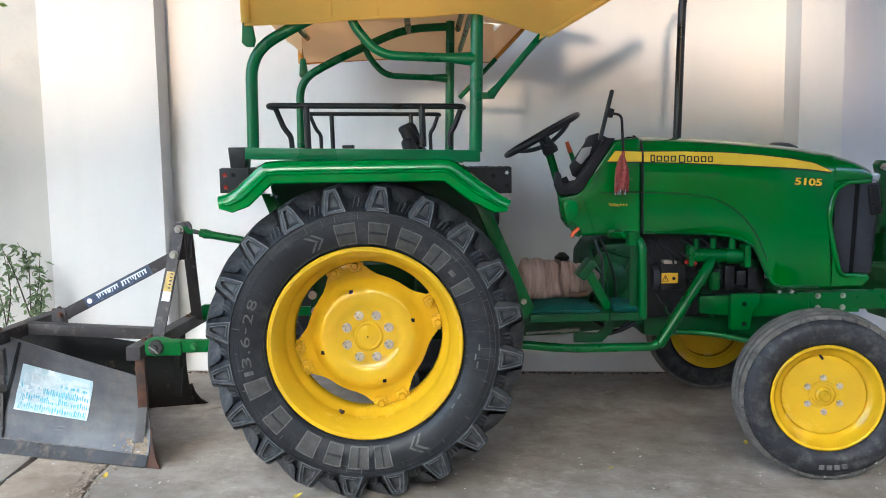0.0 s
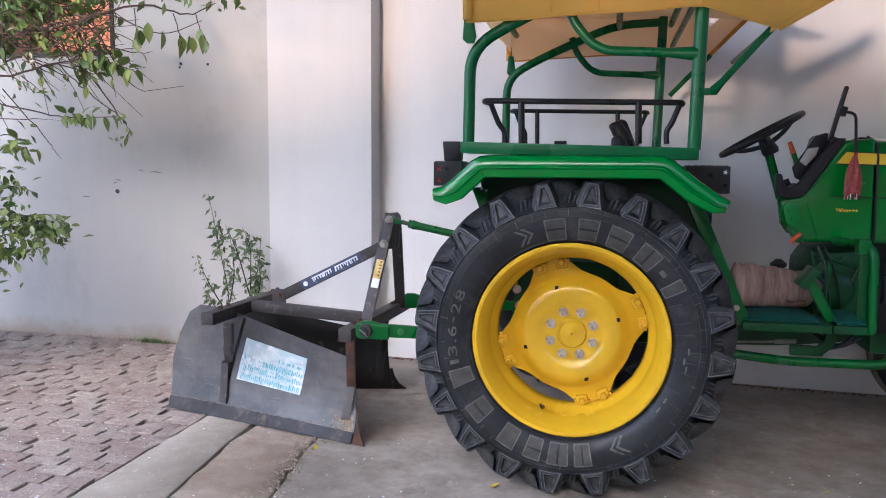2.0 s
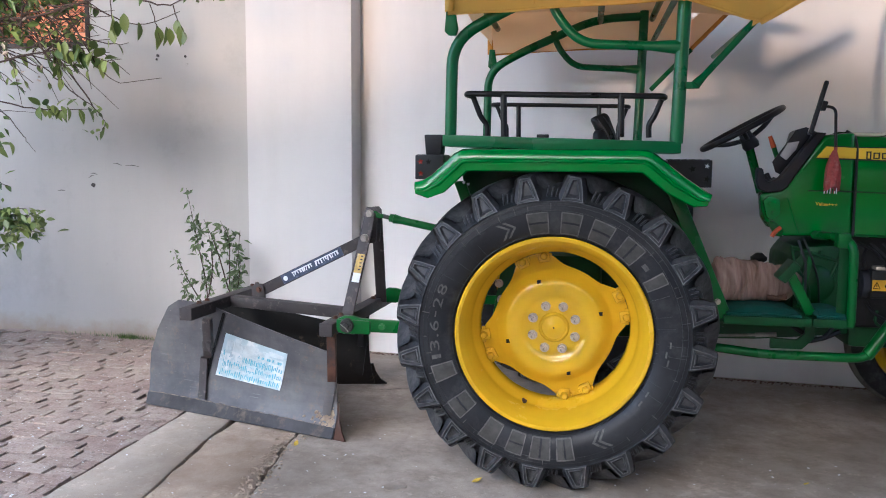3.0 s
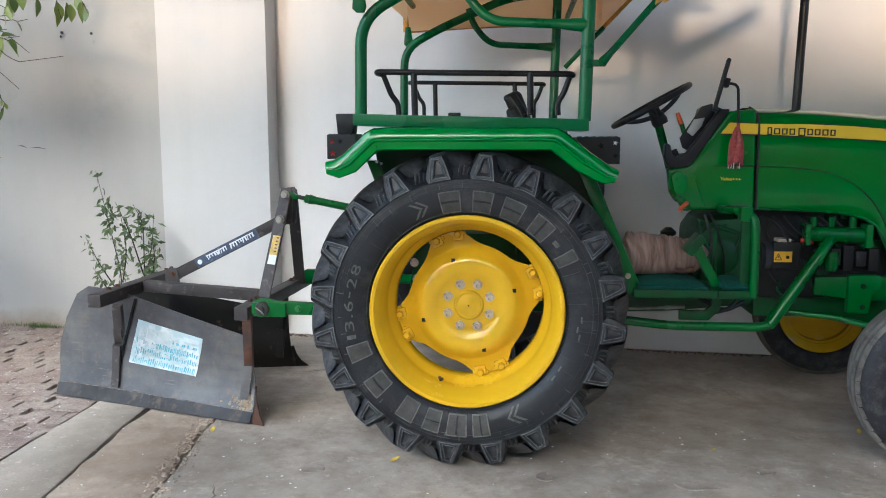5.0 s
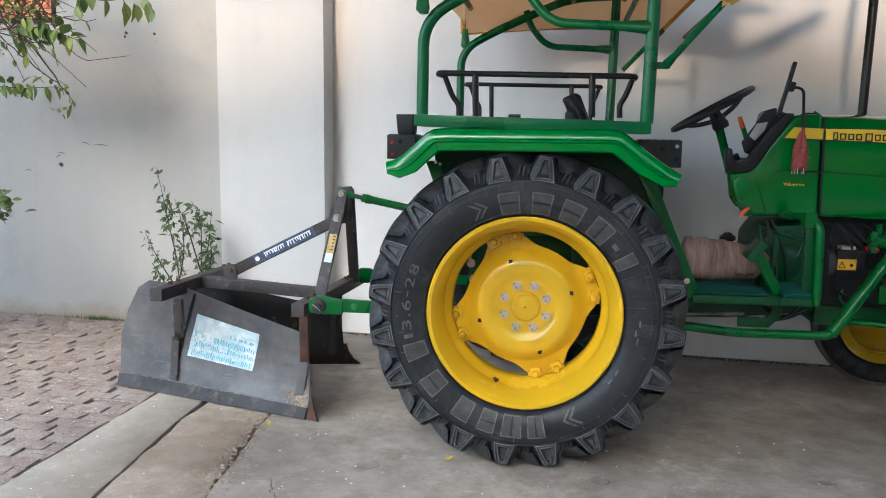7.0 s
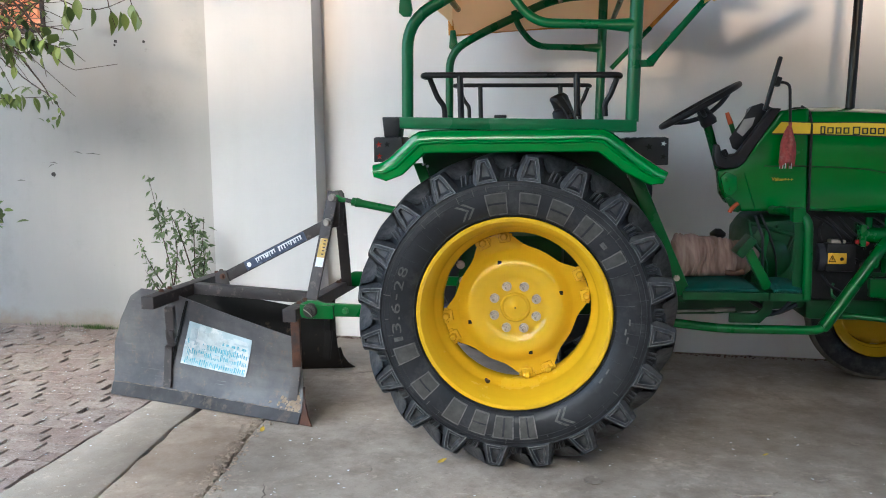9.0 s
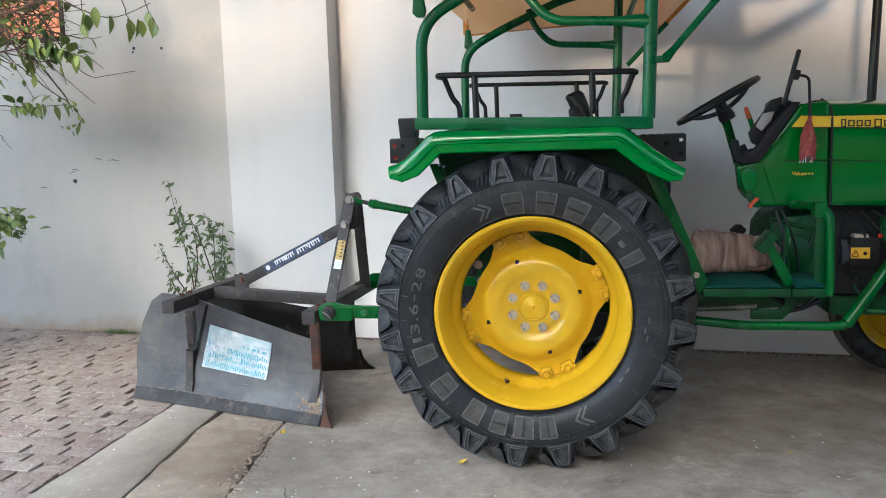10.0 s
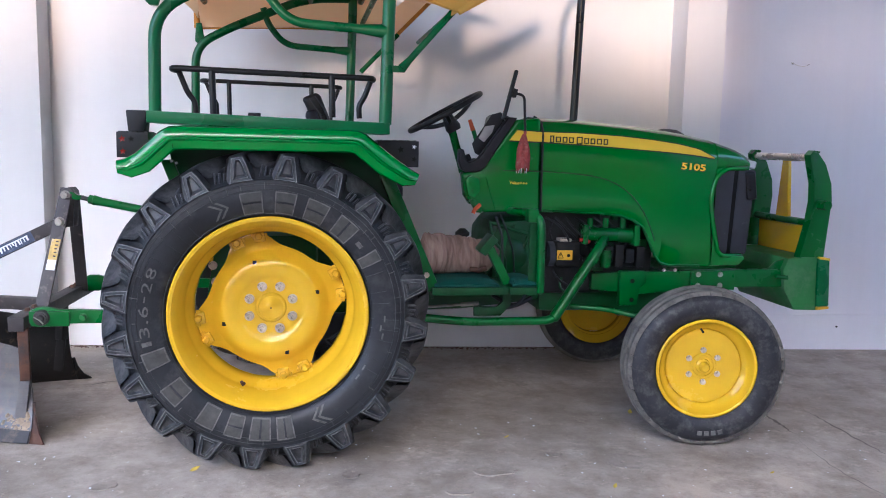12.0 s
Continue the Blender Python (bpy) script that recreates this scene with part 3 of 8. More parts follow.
def ragged_slab(x0, x1, y0, y1, z0, z1, amp, seed, step=0.09):
    """A slab whose long sides run unevenly along y."""
    rng = random.Random(seed)
    n = int((y1 - y0) / step)
    bm = bmesh.new()
    rows = []
    wa = wb = 0.0
    for i in range(n + 1):
        y = y0 + (y1 - y0) * i / n
        wa = wa * 0.7 + rng.uniform(-amp, amp)
        wb = wb * 0.7 + rng.uniform(-amp, amp)
        xa, xb = x0(y) + wa, x1(y) + wb
        rows.append([bm.verts.new(p) for p in ((xa, y, z0), (xa, y, z1 - 0.006), (xa + 0.008, y, z1), (xb - 0.008, y, z1), (xb, y, z1 - 0.006), (xb, y, z0))])
    for a, b in zip(rows, rows[1:]):
        for k in range(5):
            bm.faces.new((a[k], b[k], b[k + 1], a[k + 1]))
    bm.faces.new(rows[0])
    bm.faces.new(rows[-1][::-1])
    return bm


floor = structure("floor", ragged_slab(lambda y: -1.245 - 0.16 * (y - 0.3), lambda y: 8.7, -10.9, 2.28, -0.09, 0.0, 0.010, 4), floor_mat, "worn grey concrete floor with stains and cracks", "floor")
structure("pavement_strip", ragged_slab(lambda y: -1.635 - 0.13 * (y - 0.3), lambda y: -1.264 - 0.16 * (y - 0.3), -10.9, 2.28, -0.09, -0.003, 0.014, 9), rubble_mat, "broken rough concrete strip beside the floor slab", "pavement")
structure("pavement_kerb", ragged_slab(lambda y: -1.955 - 0.03 * (y - 0.3), lambda y: -1.652 - 0.13 * (y - 0.3), -10.9, 2.28, -0.09, 0.004, 0.006, 12), strip_mat, "smooth cement strip between the pavers and the floor", "pavement")


def crack(points, width=0.006):
    bm = bmesh.new()
    rng = random.Random(len(points) + int(100 * abs(points[0][0])))
    pts = []
    for (xa, ya), (xb, yb) in zip(points, points[1:]):
        for i in range(8):
            t = i / 8
            pts.append(Vector((xa + (xb - xa) * t + rng.uniform(-0.008, 0.008), ya + (yb - ya) * t + rng.uniform(-0.008, 0.008), 0.0025)))
    n = len(pts)
    left, rite = [], []
    for i, p in enumerate(pts):
        d = pts[min(i + 1, n - 1)] - pts[max(i - 1, 0)]
        s = Vector((-d.y, d.x, 0)).normalized() * width * (0.2 + 0.8 * math.sin(math.pi * i / (n - 1))) * rng.uniform(0.4, 1.0)
        left.append(bm.verts.new(p + s))
        rite.append(bm.verts.new(p - s))
    for i in range(n - 1):
        bm.faces.new((left[i], left[i + 1], rite[i + 1], rite[i]))
    return part("crack", bm, earth_mat, floor)


crack([(2.41, 0.58), (2.42, 0.44), (2.41, 0.29)], 0.012)
crack([(2.39, 0.24), (2.36, -0.11), (2.40, -0.38), (2.38, -0.8)], 0.0035)
crack([(2.66, 0.66), (2.672, 0.43), (2.68, 0.15), (2.70, -0.1)], 0.008)
crack([(-1.10, 1.25), (-0.85, 1.38), (-0.72, 1.62)], 0.009)
crack([(-0.95, -0.30), (-0.90, -0.42), (-0.84, -0.50)], 0.004)
crack([(0.75, -0.55), (1.05, -0.42), (1.2, -0.60)], 0.003)


def splash(x, y, rx, ry, seed):
    """A thin dried spill of cement on the floor, its rim a little higher than its middle."""
    rng = random.Random(seed)
    bm = bmesh.new()
    n = 22
    wob = [1 + 0.16 * math.sin(2 * k * math.tau / n + seed) + rng.uniform(-0.10, 0.10) for k in range(n)]
    rings = []
    for q, z in ((1.0, -0.002), (0.96, 0.0035), (0.86, 0.0042), (0.78, 0.0028)):
        rings.append([bm.verts.new((x + rx * q * w * math.cos(k * math.tau / n), y + ry * q * w * math.sin(k * math.tau / n), z)) for k, w in enumerate(wob)])
    for a, b in zip(rings, rings[1:]):
        for k in range(n):
            bm.faces.new((a[k], a[(k + 1) % n], b[(k + 1) % n], b[k]))
    bm.faces.new(rings[-1])
    return part("cement_spill", bm, floor_mat, floor)


for k, (x, y, rx, ry) in enumerate(((0.91, -0.045, 0.085, 0.060), (0.74, -0.24, 0.050, 0.040), (1.48, -0.015, 0.070, 0.050), (-0.10, -0.30, 0.060, 0.050), (0.32, -0.05, 0.045, 0.035), (-0.62, -0.10, 0.055, 0.04), (1.20, 0.12, 0.035, 0.03))):
    splash(x, y, rx, ry, 70 + k)

# ---- tractor ----
YC = 0.875
tractor = tagged(empty("tractor", pose(0, 0, 0, 0, 0, 3.0)), "green farm tractor with yellow wheels, parked in the bay", "tractor")
T = tractor


def at_wheel(x, y, z, flip=False):
    return pose(x, y, z, 0, 0, 180 if flip else 0)


# rear wheels
SIDE = [(0.372, 0.030), (0.384, 0.012), (0.398, 0.000), (0.415, -0.014), (0.440, -0.025), (0.470, -0.031), (0.500, -0.031), (0.530, -0.026), (0.556, -0.012), (0.582, 0.006), (0.600, 0.030)]


def side_y(r):
    for (ra, ya), (rb, yb) in zip(SIDE, SIDE[1:]):
        if r <= rb:
            return ya + (yb - ya) * (r - ra) / (rb - ra)
    return SIDE[-1][1]


def lug_share(phi, phase):
    """1 under the middle of a tread bar, 0 halfway between two of them."""
    d = abs((math.degrees(phi) - phase + 9) % 18 - 9) / 9
    return 1 / (1 + math.exp((d - 0.50) * 13))


def rear_tyre_mesh():
    """The carcass: ribbed sidewalls, and shoulders scooped out between the tread bars."""
    ridge = []
    for r, y in SIDE:
        if r == 0.556:
            ridge += [(0.540, side_y(0.540)), (0.5445, side_y(0.5445))]
        ridge.append((r, y))
        if r in (0.398, 0.530):
            ridge += [(r + 0.003, y - 0.005), (r + 0.006, y - 0.004), (r + 0.009, side_y(r + 0.009))]
    ridge = sorted(set(ridge))
    prof = [(r, y, 7.0) for r, y in ridge] + [(0.607, 0.075, None), (0.612, 0.155, None), (0.607, 0.235, None)]
    prof += [(r, 0.31 - y, 16.0) for r, y in reversed(ridge)] + [(0.35, 0.24, None), (0.345, 0.155, None), (0.35, 0.07, None)]
    bm = bmesh.new()
    n = 240
    rings = []
    for r, y, phase in prof:
        ring = []
        for k in range(n):
            phi = 2 * math.pi * k / n
            rr, yy = r, y
            if phase is None:
                rr = r - (0.006 if r > 0.5 else 0.0)
            elif r > 0.534:
                hollow = 1 - lug_share(phi, phase)
                deep = 0.017 * min(1.0, (r - 0.534) / 0.022) * hollow
                yy = y + deep if phase == 7.0 else y - deep
                rr = r - 0.006 * hollow * min(1.0, (r - 0.534) / 0.05)
            ring.append(bm.verts.new((rr * math.sin(phi), yy, rr * math.cos(phi))))
        rings.append(ring)
    for a, b in zip(rings, rings[1:] + rings[:1]):
        for k in range(n):
            j = (k + 1) % n
            bm.faces.new((a[k], a[j], b[j], b[k]))
    return bm


def ring_point(r, phi, y):
    return (r * math.sin(phi), y, r * math.cos(phi))


def lug_mesh(mirror=False):
    """A tread bar from the shoulder to the middle, its flanks flaring into the carcass, with a hollow framed trapezoid on the shoulder."""
    bm = bmesh.new()
    f = (lambda y: 0.31 - y) if mirror else (lambda y: y)
    rows = []
    for s in (0.0, 0.06, 0.14, 0.25, 0.38, 0.52, 0.68, 0.84, 1.0):
        y = 0.004 + s * 0.176
        phi = 0.29 * s ** 1.2
        top = 0.6335 + 0.0125 * min(1, s * 2.6) ** 0.7
        wt = 0.037 - 0.004 * s
        wb = 0.058 - 0.010 * s
        side = [(0.578, wb + 0.006), (0.588, wb - 0.002), (0.606, wt + 0.010), (0.626, wt + 0.004), (top - 0.004, wt + 0.001), (top - 0.001, wt - 0.004), (top, wt * 0.4)]
        lead = [(r, w + 0.034 * max(0.0, (0.636 - r) / 0.058) * min(1.0, s * 4)) for r, w in side]
        ring = [(r, -w) for r, w in side] + [(r, w) for r, w in reversed(lead)]
        rows.append([bm.verts.new(ring_point(r, phi + w / r, f(y))) for r, w in ring])
    for a, b in zip(rows, rows[1:]):
        for k in range(len(a) - 1):
            bm.faces.new((a[k], a[k + 1], b[k + 1], b[k]))
    bm.faces.new(rows[-1])

    def ring4(r0, r1, w0, w1, off, swell=0.0):
        """Twelve points round a trapezoid that leans back with the shoulder; its upper corners are rounded."""
        out = []
        for t, u in ((0, -1), (0, -0.5), (0, 0), (0, 0.5), (0, 1), (0.35, 1), (0.7, 1), (1, 0.86), (1, 0), (1, -0.86), (0.7, -1), (0.35, -1)):
            r = r0 + (r1 - r0) * t
            w = (w0 + (w1 - w0) * t - swell * math.sin(math.pi * t)) * u
            y = side_y(0.530) + (0.004 - side_y(0.530)) * (r - 0.530) / 0.100
            out.append(bm.verts.new(ring_point(r, w / r, f(y - off))))
        return out

    levels = [ring4(0.5245, 0.6335, 0.066, 0.040, -0.022, 0.004), ring4(0.5285, 0.6320, 0.056, 0.033, -0.008, 0.006), ring4(0.5320, 0.6300, 0.046, 0.026, 0.006, 0.003),
              ring4(0.5345, 0.6280, 0.043, 0.0235, 0.0085), ring4(0.5375, 0.6255, 0.0395, 0.0205, 0.0085), ring4(0.5390, 0.6240, 0.0380, 0.0190, 0.0062),
              ring4(0.5440, 0.6200, 0.0310, 0.0130, 0.0062), ring4(0.5455, 0.6185, 0.0290, 0.0115, 0.0080), ring4(0.5475, 0.6165, 0.0265, 0.0095, 0.0080), ring4(0.5560, 0.6100, 0.0170, 0.0045, -0.008)]
    for n, (a, b) in enumerate(zip(levels, levels[1:])):
        for k in range(12):
            j = (k + 1) % 12
            face = bm.faces.new((a[k], a[j], b[j], b[k]))
            face.material_index = 1 if n in (3, 7) else 0
    bm.faces.new(levels[-1])
    return bm


def rib_mesh():
    """Three short slanting ridges between two tread bars."""
    bm = bmesh.new()
    for a, length in ((-0.032, 0.046), (0.0, 0.040), (0.032, 0.032)):
        r0, r1 = 0.545, 0.545 + length
        low = [bm.verts.new(ring_point(r, a + p, side_y(r) + 0.020)) for r, p in ((r0, -0.010), (r0, 0.010), (r1, 0.022), (r1, 0.004))]
        up = [bm.verts.new(ring_point(r, a + p, side_y(r) + 0.007)) for r, p in ((r0 + 0.003, -0.004), (r0 + 0.003, 0.004), (r1 - 0.002, 0.016), (r1 - 0.002, 0.010))]
        for k in range(4):
            j = (k + 1) % 4
            bm.faces.new((low[k], low[j], up[j], up[k]))
        bm.faces.new(up)
    return bm


def sector(bm, a0, a1, r0, r1, off, n=3):
    """A raised curved block on the sidewall between two angles (degrees, clockwise from the top) and two radii."""
    grid = []
    for i in range(n + 1):
        phi = radians(a0 + (a1 - a0) * i / n)
        col = []
        for r in (r0, (r0 + r1) / 2, r1):
            col.append((bm.verts.new(ring_point(r, phi, side_y(r) - off)), bm.verts.new(ring_point(r, phi, side_y(r) + 0.003))))
        grid.append(col)
    for a, b in zip(grid, grid[1:]):
        for k in range(2):
            bm.faces.new((a[k][0], b[k][0], b[k + 1][0], a[k + 1][0]))
        for k in (0, 2):
            bm.faces.new((a[k][0], a[k][1], b[k][1], b[k][0]))
    for col in (grid[0], grid[-1]):
        for k in range(2):
            bm.faces.new((col[k][0], col[k + 1][0], col[k + 1][1], col[k][1]))
    return bm


def marking(a, width, r0, r1, slot=True):
    """A block mark: a worn plain bar in place of a trade name's letter, some of them halved."""
    bm = bmesh.new()
    h = width / 2
    if not slot:
        return sector(bm, a - h, a + h, r0, r1, 0.004)
    h *= 0.80
    k = int(abs(a) * 7) % 3
    if k == 0:
        return sector(bm, a - h, a + h, r0, r1, 0.004)
    if k == 1:
        sector(bm, a - h, a - h * 0.12, r0, r1, 0.004)
        return sector(bm, a + h * 0.12, a + h, r0, r1, 0.004)
    mid = r0 + (r1 - r0) * 0.52
    sector(bm, a - h, a + h, r0, mid - 0.004, 0.004)
    return sector(bm, a - h, a + h, mid + 0.004, r1, 0.004)


def chevron(a, lean, r0, r1):
    """Two nested bent bars, the tyre maker's sign as plain shapes."""
    bm = bmesh.new()
    for shift in (0.0, 3.2):
        rows = []
        for t in (0.0, 0.25, 0.5, 0.75, 1.0):
            r = r0 + (r1 - r0) * t
            mid = a + shift + lean * (1 - abs(2 * t - 1))
            rows.append([bm.verts.new(ring_point(r, radians(mid + d), side_y(r) - o)) for d, o in ((-0.7, -0.003), (-0.7, 0.004), (0.7, 0.004), (0.7, -0.003))])
        for p, q in zip(rows, rows[1:]):
            for k in range(3):
                bm.faces.new((p[k], q[k], q[k + 1], p[k + 1]))
    return bm


def curved_words(text, a0, a1, r0, r1):
    """Readable figures bent along the sidewall, from angle a0 to a1 clockwise from the top, feet inwards."""
    bm = words(text, 0.1, 0.006, (1.0, 1.0))
    for v in bm.verts:
        phi = radians(a0 + (a1 - a0) * v.co.x)
        r = r0 + (r1 - r0) * v.co.z
        v.co = ring_point(r, phi, side_y(r) - 0.0012 + v.co.y)
    return bm


def disc_outline(phi, lobe):
    d = abs((math.degrees(phi) - lobe + 45) % 90 - 45)
    return 0.254 + 0.055 * math.exp(-(max(0.0, d - 9.0) / 12.0) ** 2)


def wheel_disc_mesh(lobe):
    """The dished centre plate with four lobes; angles run from +x towards +z."""
    bm = bmesh.new()
    n = 96
    prof = [(0.062, 0.121), (0.100, 0.120), (0.122, 0.117), (0.132, 0.111), (0.142, 0.1055), (0.156, 0.1035), (0.176, 0.103), (0.192, 0.106), (0.206, 0.114), (0.220, 0.128), (0.232, 0.142), (0.242, 0.152)]
    rings = []
    for r, y in prof:
        rings.append([bm.verts.new((r * math.cos(2 * math.pi * k / n), y, r * math.sin(2 * math.pi * k / n))) for k in range(n)])
    edge = [disc_outline(2 * math.pi * k / n, lobe) for k in range(n)]
    rings.append([bm.verts.new((r * math.cos(2 * math.pi * k / n), 0.160, r * math.sin(2 * math.pi * k / n))) for k, r in enumerate(edge)])
    rings.append([bm.verts.new((r * math.cos(2 * math.pi * k / n), 0.170, r * math.sin(2 * math.pi * k / n))) for k, r in enumerate(edge)])
    rings.append([bm.verts.new((0.066 * math.cos(2 * math.pi * k / n), 0.172, 0.066 * math.sin(2 * math.pi * k / n))) for k in range(n)])
    for a, b in zip(rings, rings[1:]):
        for k in range(n):
            j = (k + 1) % n
            bm.faces.new((a[k], b[k], b[j], a[j]))
    return bm


def polar(r, deg, y=0.0):
    return (r * math.cos(radians(deg)), y, r * math.sin(radians(deg)))


RIM = [(0.372, 0.012), (0.386, 0.004), (0.391, -0.003), (0.386, -0.008), (0.374, -0.006), (0.366, 0.004), (0.360, 0.020), (0.353, 0.030), (0.351, 0.048), (0.345, 0.056), (0.341, 0.135), (0.335, 0.152), (0.318, 0.168), (0.312, 0.180), (0.310, 0.232), (0.316, 0.242), (0.338, 0.252), (0.347, 0.262), (0.353, 0.280), (0.366, 0.306), (0.391, 0.313), (0.386, 0.300), (0.372, 0.292), (0.362, 0.278), (0.352, 0.266), (0.325, 0.248), (0.325, 0.174), (0.350, 0.150), (0.358, 0.060)]
MARKS = [(-8, 11.5, 0.408, 0.486), (8, 11, 0.408, 0.486), (23.5, 12, 0.408, 0.486), (40, 12, 0.408, 0.486), (60, 6, 0.408, 0.486),
         (172.5, 9, 0.418, 0.498), (184.5, 11, 0.418, 0.498), (197, 9, 0.418, 0.498), (210.5, 10, 0.418, 0.498), (230.5, 11, 0.418, 0.498), (249.5, 9, 0.418, 0.498)]


DISC = 0.040


def rear_wheel(m, parts=None):
    if parts is None:
        tyre = part("rear_tyre", rear_tyre_mesh(), rubber, T, "ribbed black farm tyre with scuffed grey edges", m)
        outer = part("tread_lug", lug_mesh(), rubber_lug, tyre, m=pose(0, 0, 0, 0, 7.0))
        inner = part("tread_lug", lug_mesh(True), rubber_lug, tyre, m=pose(0, 0, 0, 0, 16.0))
        for lug in (outer, inner):
            lug.data.materials.append(rubber_edge)
        rib = part("shoulder_rib", rib_mesh(), rubber_lug, tyre, m=pose(0, 0, 0, 0, 16.5))
        for a, w, r0, r1 in MARKS:
            block = part("raised_block", marking(a, w, r0, r1), rubber_block, tyre)
            h = w * 0.40
            for a0, a1, ra, rb in ((a - h - 0.5, a + h + 0.5, r0 - 0.005, r0), (a - h - 0.5, a + h + 0.5, r1, r1 + 0.005), (a - h - 0.6, a - h, r0, r1), (a + h, a + h + 0.6, r0, r1)):
                part("raised_marking", sector(bmesh.new(), a0, a1, ra, rb, 0.0055), rubber_mark, tyre)
        part("raised_marking", marking(51, 3.5, 0.438, 0.456, False), rubber_mark, tyre)
        part("raised_sign", chevron(-27.5, 4.5, 0.418, 0.484), rubber_mark, tyre)
        part("raised_sign", chevron(150.0, 4.5, 0.418, 0.488), rubber_mark, tyre)
        for r in (0.494, 0.515):
            part("sidewall_line", lathe([(r, side_y(r) + 0.002), (r + 0.0008, side_y(r) - 0.0022), (r + 0.0022, side_y(r) - 0.0022), (r + 0.003, side_y(r) + 0.002)], 96), rubber_lug, tyre)
        for figure, a0, a1, ra, rb in (("1", -103.5, -101.5, 0.452, 0.488), ("3", -99.5, -94.5, 0.452, 0.488), (".", -92.6, -91.2, 0.452, 0.459), ("6", -89.5, -84.5, 0.452, 0.488), ("-", -82.6, -79.8, 0.467, 0.472), ("2", -78.0, -73.0, 0.452, 0.488), ("8", -71.0, -66.0, 0.452, 0.488)):
            part("raised_figure", curved_words(figure, a0, a1, ra, rb), rubber_mark, tyre, "raised tyre size figure")
        lrng = random.Random(17)
        for a in list(range(-62, -34, 7)) + list(range(70, 122, 7)):
            part("sidewall_line", marking(a + lrng.uniform(-2, 2), 0.20, 0.402, 0.402 + lrng.uniform(0.05, 0.11), False), rubber_lug, tyre)
        for a in range(0, 360, 9):
            r0 = lrng.choice((0.488, 0.494, 0.500))
            part("sidewall_line", marking(a + lrng.uniform(-3, 3), 0.24, r0, r0 + lrng.uniform(0.012, 0.034), False), lrng.choice((rubber_mark, rubber_lug)), tyre)
        for a in (92, 97, 101, 120, 126):
            part("sidewall_print", marking(a, 3.2, 0.425 + 0.012 * (a % 3), 0.431 + 0.012 * (a % 3), False), rubber_mark, tyre)
        rim = part("rear_rim", lathe(RIM, 96, closed=True), yellow, T, "yellow steel rim", m)
        disc = part("wheel_disc", wheel_disc_mesh(18.5), yellow, rim, "", Matrix.Translation((0, DISC, 0)))
        cap = part("hub_cap", lathe([(0, 0.102), (0.006, 0.103), (0.040, 0.1145), (0.049, 0.1155), (0.0515, 0.112), (0.056, 0.111), (0.060, 0.114), (0.0635, 0.1215), (0.064, 0.15), (0, 0.15)], 40), yellow, rim, "", Matrix.Translation((0, DISC, 0)))
        nut = part("wheel_nut", merge(bolt_head(0.0150, 0.020), bolt_head(0.0075, 0.034)), zinc, rim, "", Matrix.Translation(polar(0.094, 112, 0.1205 + DISC)))
        clampbm = box((-0.024, -0.013, -0.026), (0.024, 0.013, 0.014), 0.007)
        merge(clampbm, moved(box((-0.034, -0.006, -0.006), (0.034, 0.010, 0.012), 0.005), pose(0, 0, 0, 0, 8)))
        merge(clampbm, lathe([(0, -0.040), (0.012, -0.038), (0.0155, -0.030), (0.0165, -0.012), (0, -0.012)], 6))
        clamp = part("rim_clamp", clampbm, yellow, rim, "", Matrix.Translation(polar(0.297, 27.5, 0.155 + DISC)) @ pose(0, 0, 0, 0, -(27.5 - 90)))
        part("cap_dimple", lathe([(0, 0.1005), (0.0035, 0.1005), (0.0035, 0.105), (0, 0.105)], 12), dark_hole, rim, "", Matrix.Translation((0, DISC, 0)))
        hole = part("square_hole", box((-0.008, -0.002, -0.008), (0.008, 0.002, 0.008), 0.001), dark_hole, rim, "", Matrix.Translation(polar(0.199, 109, 0.1085 + DISC)))
        valve = part("valve", tube([(0.004, 0.05, 0), (0.002, 0.02, 0.004), (-0.002, -0.004, 0.022)], 0.007, 8, 0.01), rust, rim, "", Matrix.Translation(polar(0.330, -110, 0.075)))
        parts = (tyre, outer, inner, rib, rim, disc, cap, nut, clamp, hole, valve)
    else:
        tyre = again(parts[0], m, T)
        outer, inner, rib = parts[1], parts[2], parts[3]
        again(outer, pose(0, 0, 0, 0, 7.0), tyre)
        again(inner, pose(0, 0, 0, 0, 16.0), tyre)
        again(rib, pose(0, 0, 0, 0, 16.5), tyre)
        rim = again(parts[4], m, T)
        for o in parts[5:]:
            again(o, o.matrix_local.copy(), rim)
        nut, clamp, hole = parts[7], parts[8], parts[9]
    for k in range(1, 20):
        again(outer, pose(0, 0, 0, 0, 7.0 + 18 * k), tyre)
        again(inner, pose(0, 0, 0, 0, 16.0 + 18 * k), tyre)
        again(rib, pose(0, 0, 0, 0, 16.5 + 18 * k), tyre)
    for k in range(1, 8):
        again(nut, Matrix.Translation(polar(0.094, 112 + 45 * k, 0.1205 + DISC)), rim)
    for k in range(4):
        for d in (9, -9):
            a = 18.5 + 90 * k + d
            if (k, d) != (0, 9):
                again(clamp, Matrix.Translation(polar(0.297, a, 0.155 + DISC)) @ pose(0, 0, 0, 0, -(a - 90)), rim)
        if k != 1:
            again(hole, Matrix.Translation(polar(0.199, 19 + 90 * k, 0.1085 + DISC)), rim)
    return parts


rear_parts = rear_wheel(at_wheel(0, 0, 0.645))
rear_wheel(at_wheel(0, 2 * YC + 0.10, 0.645, True), rear_parts)


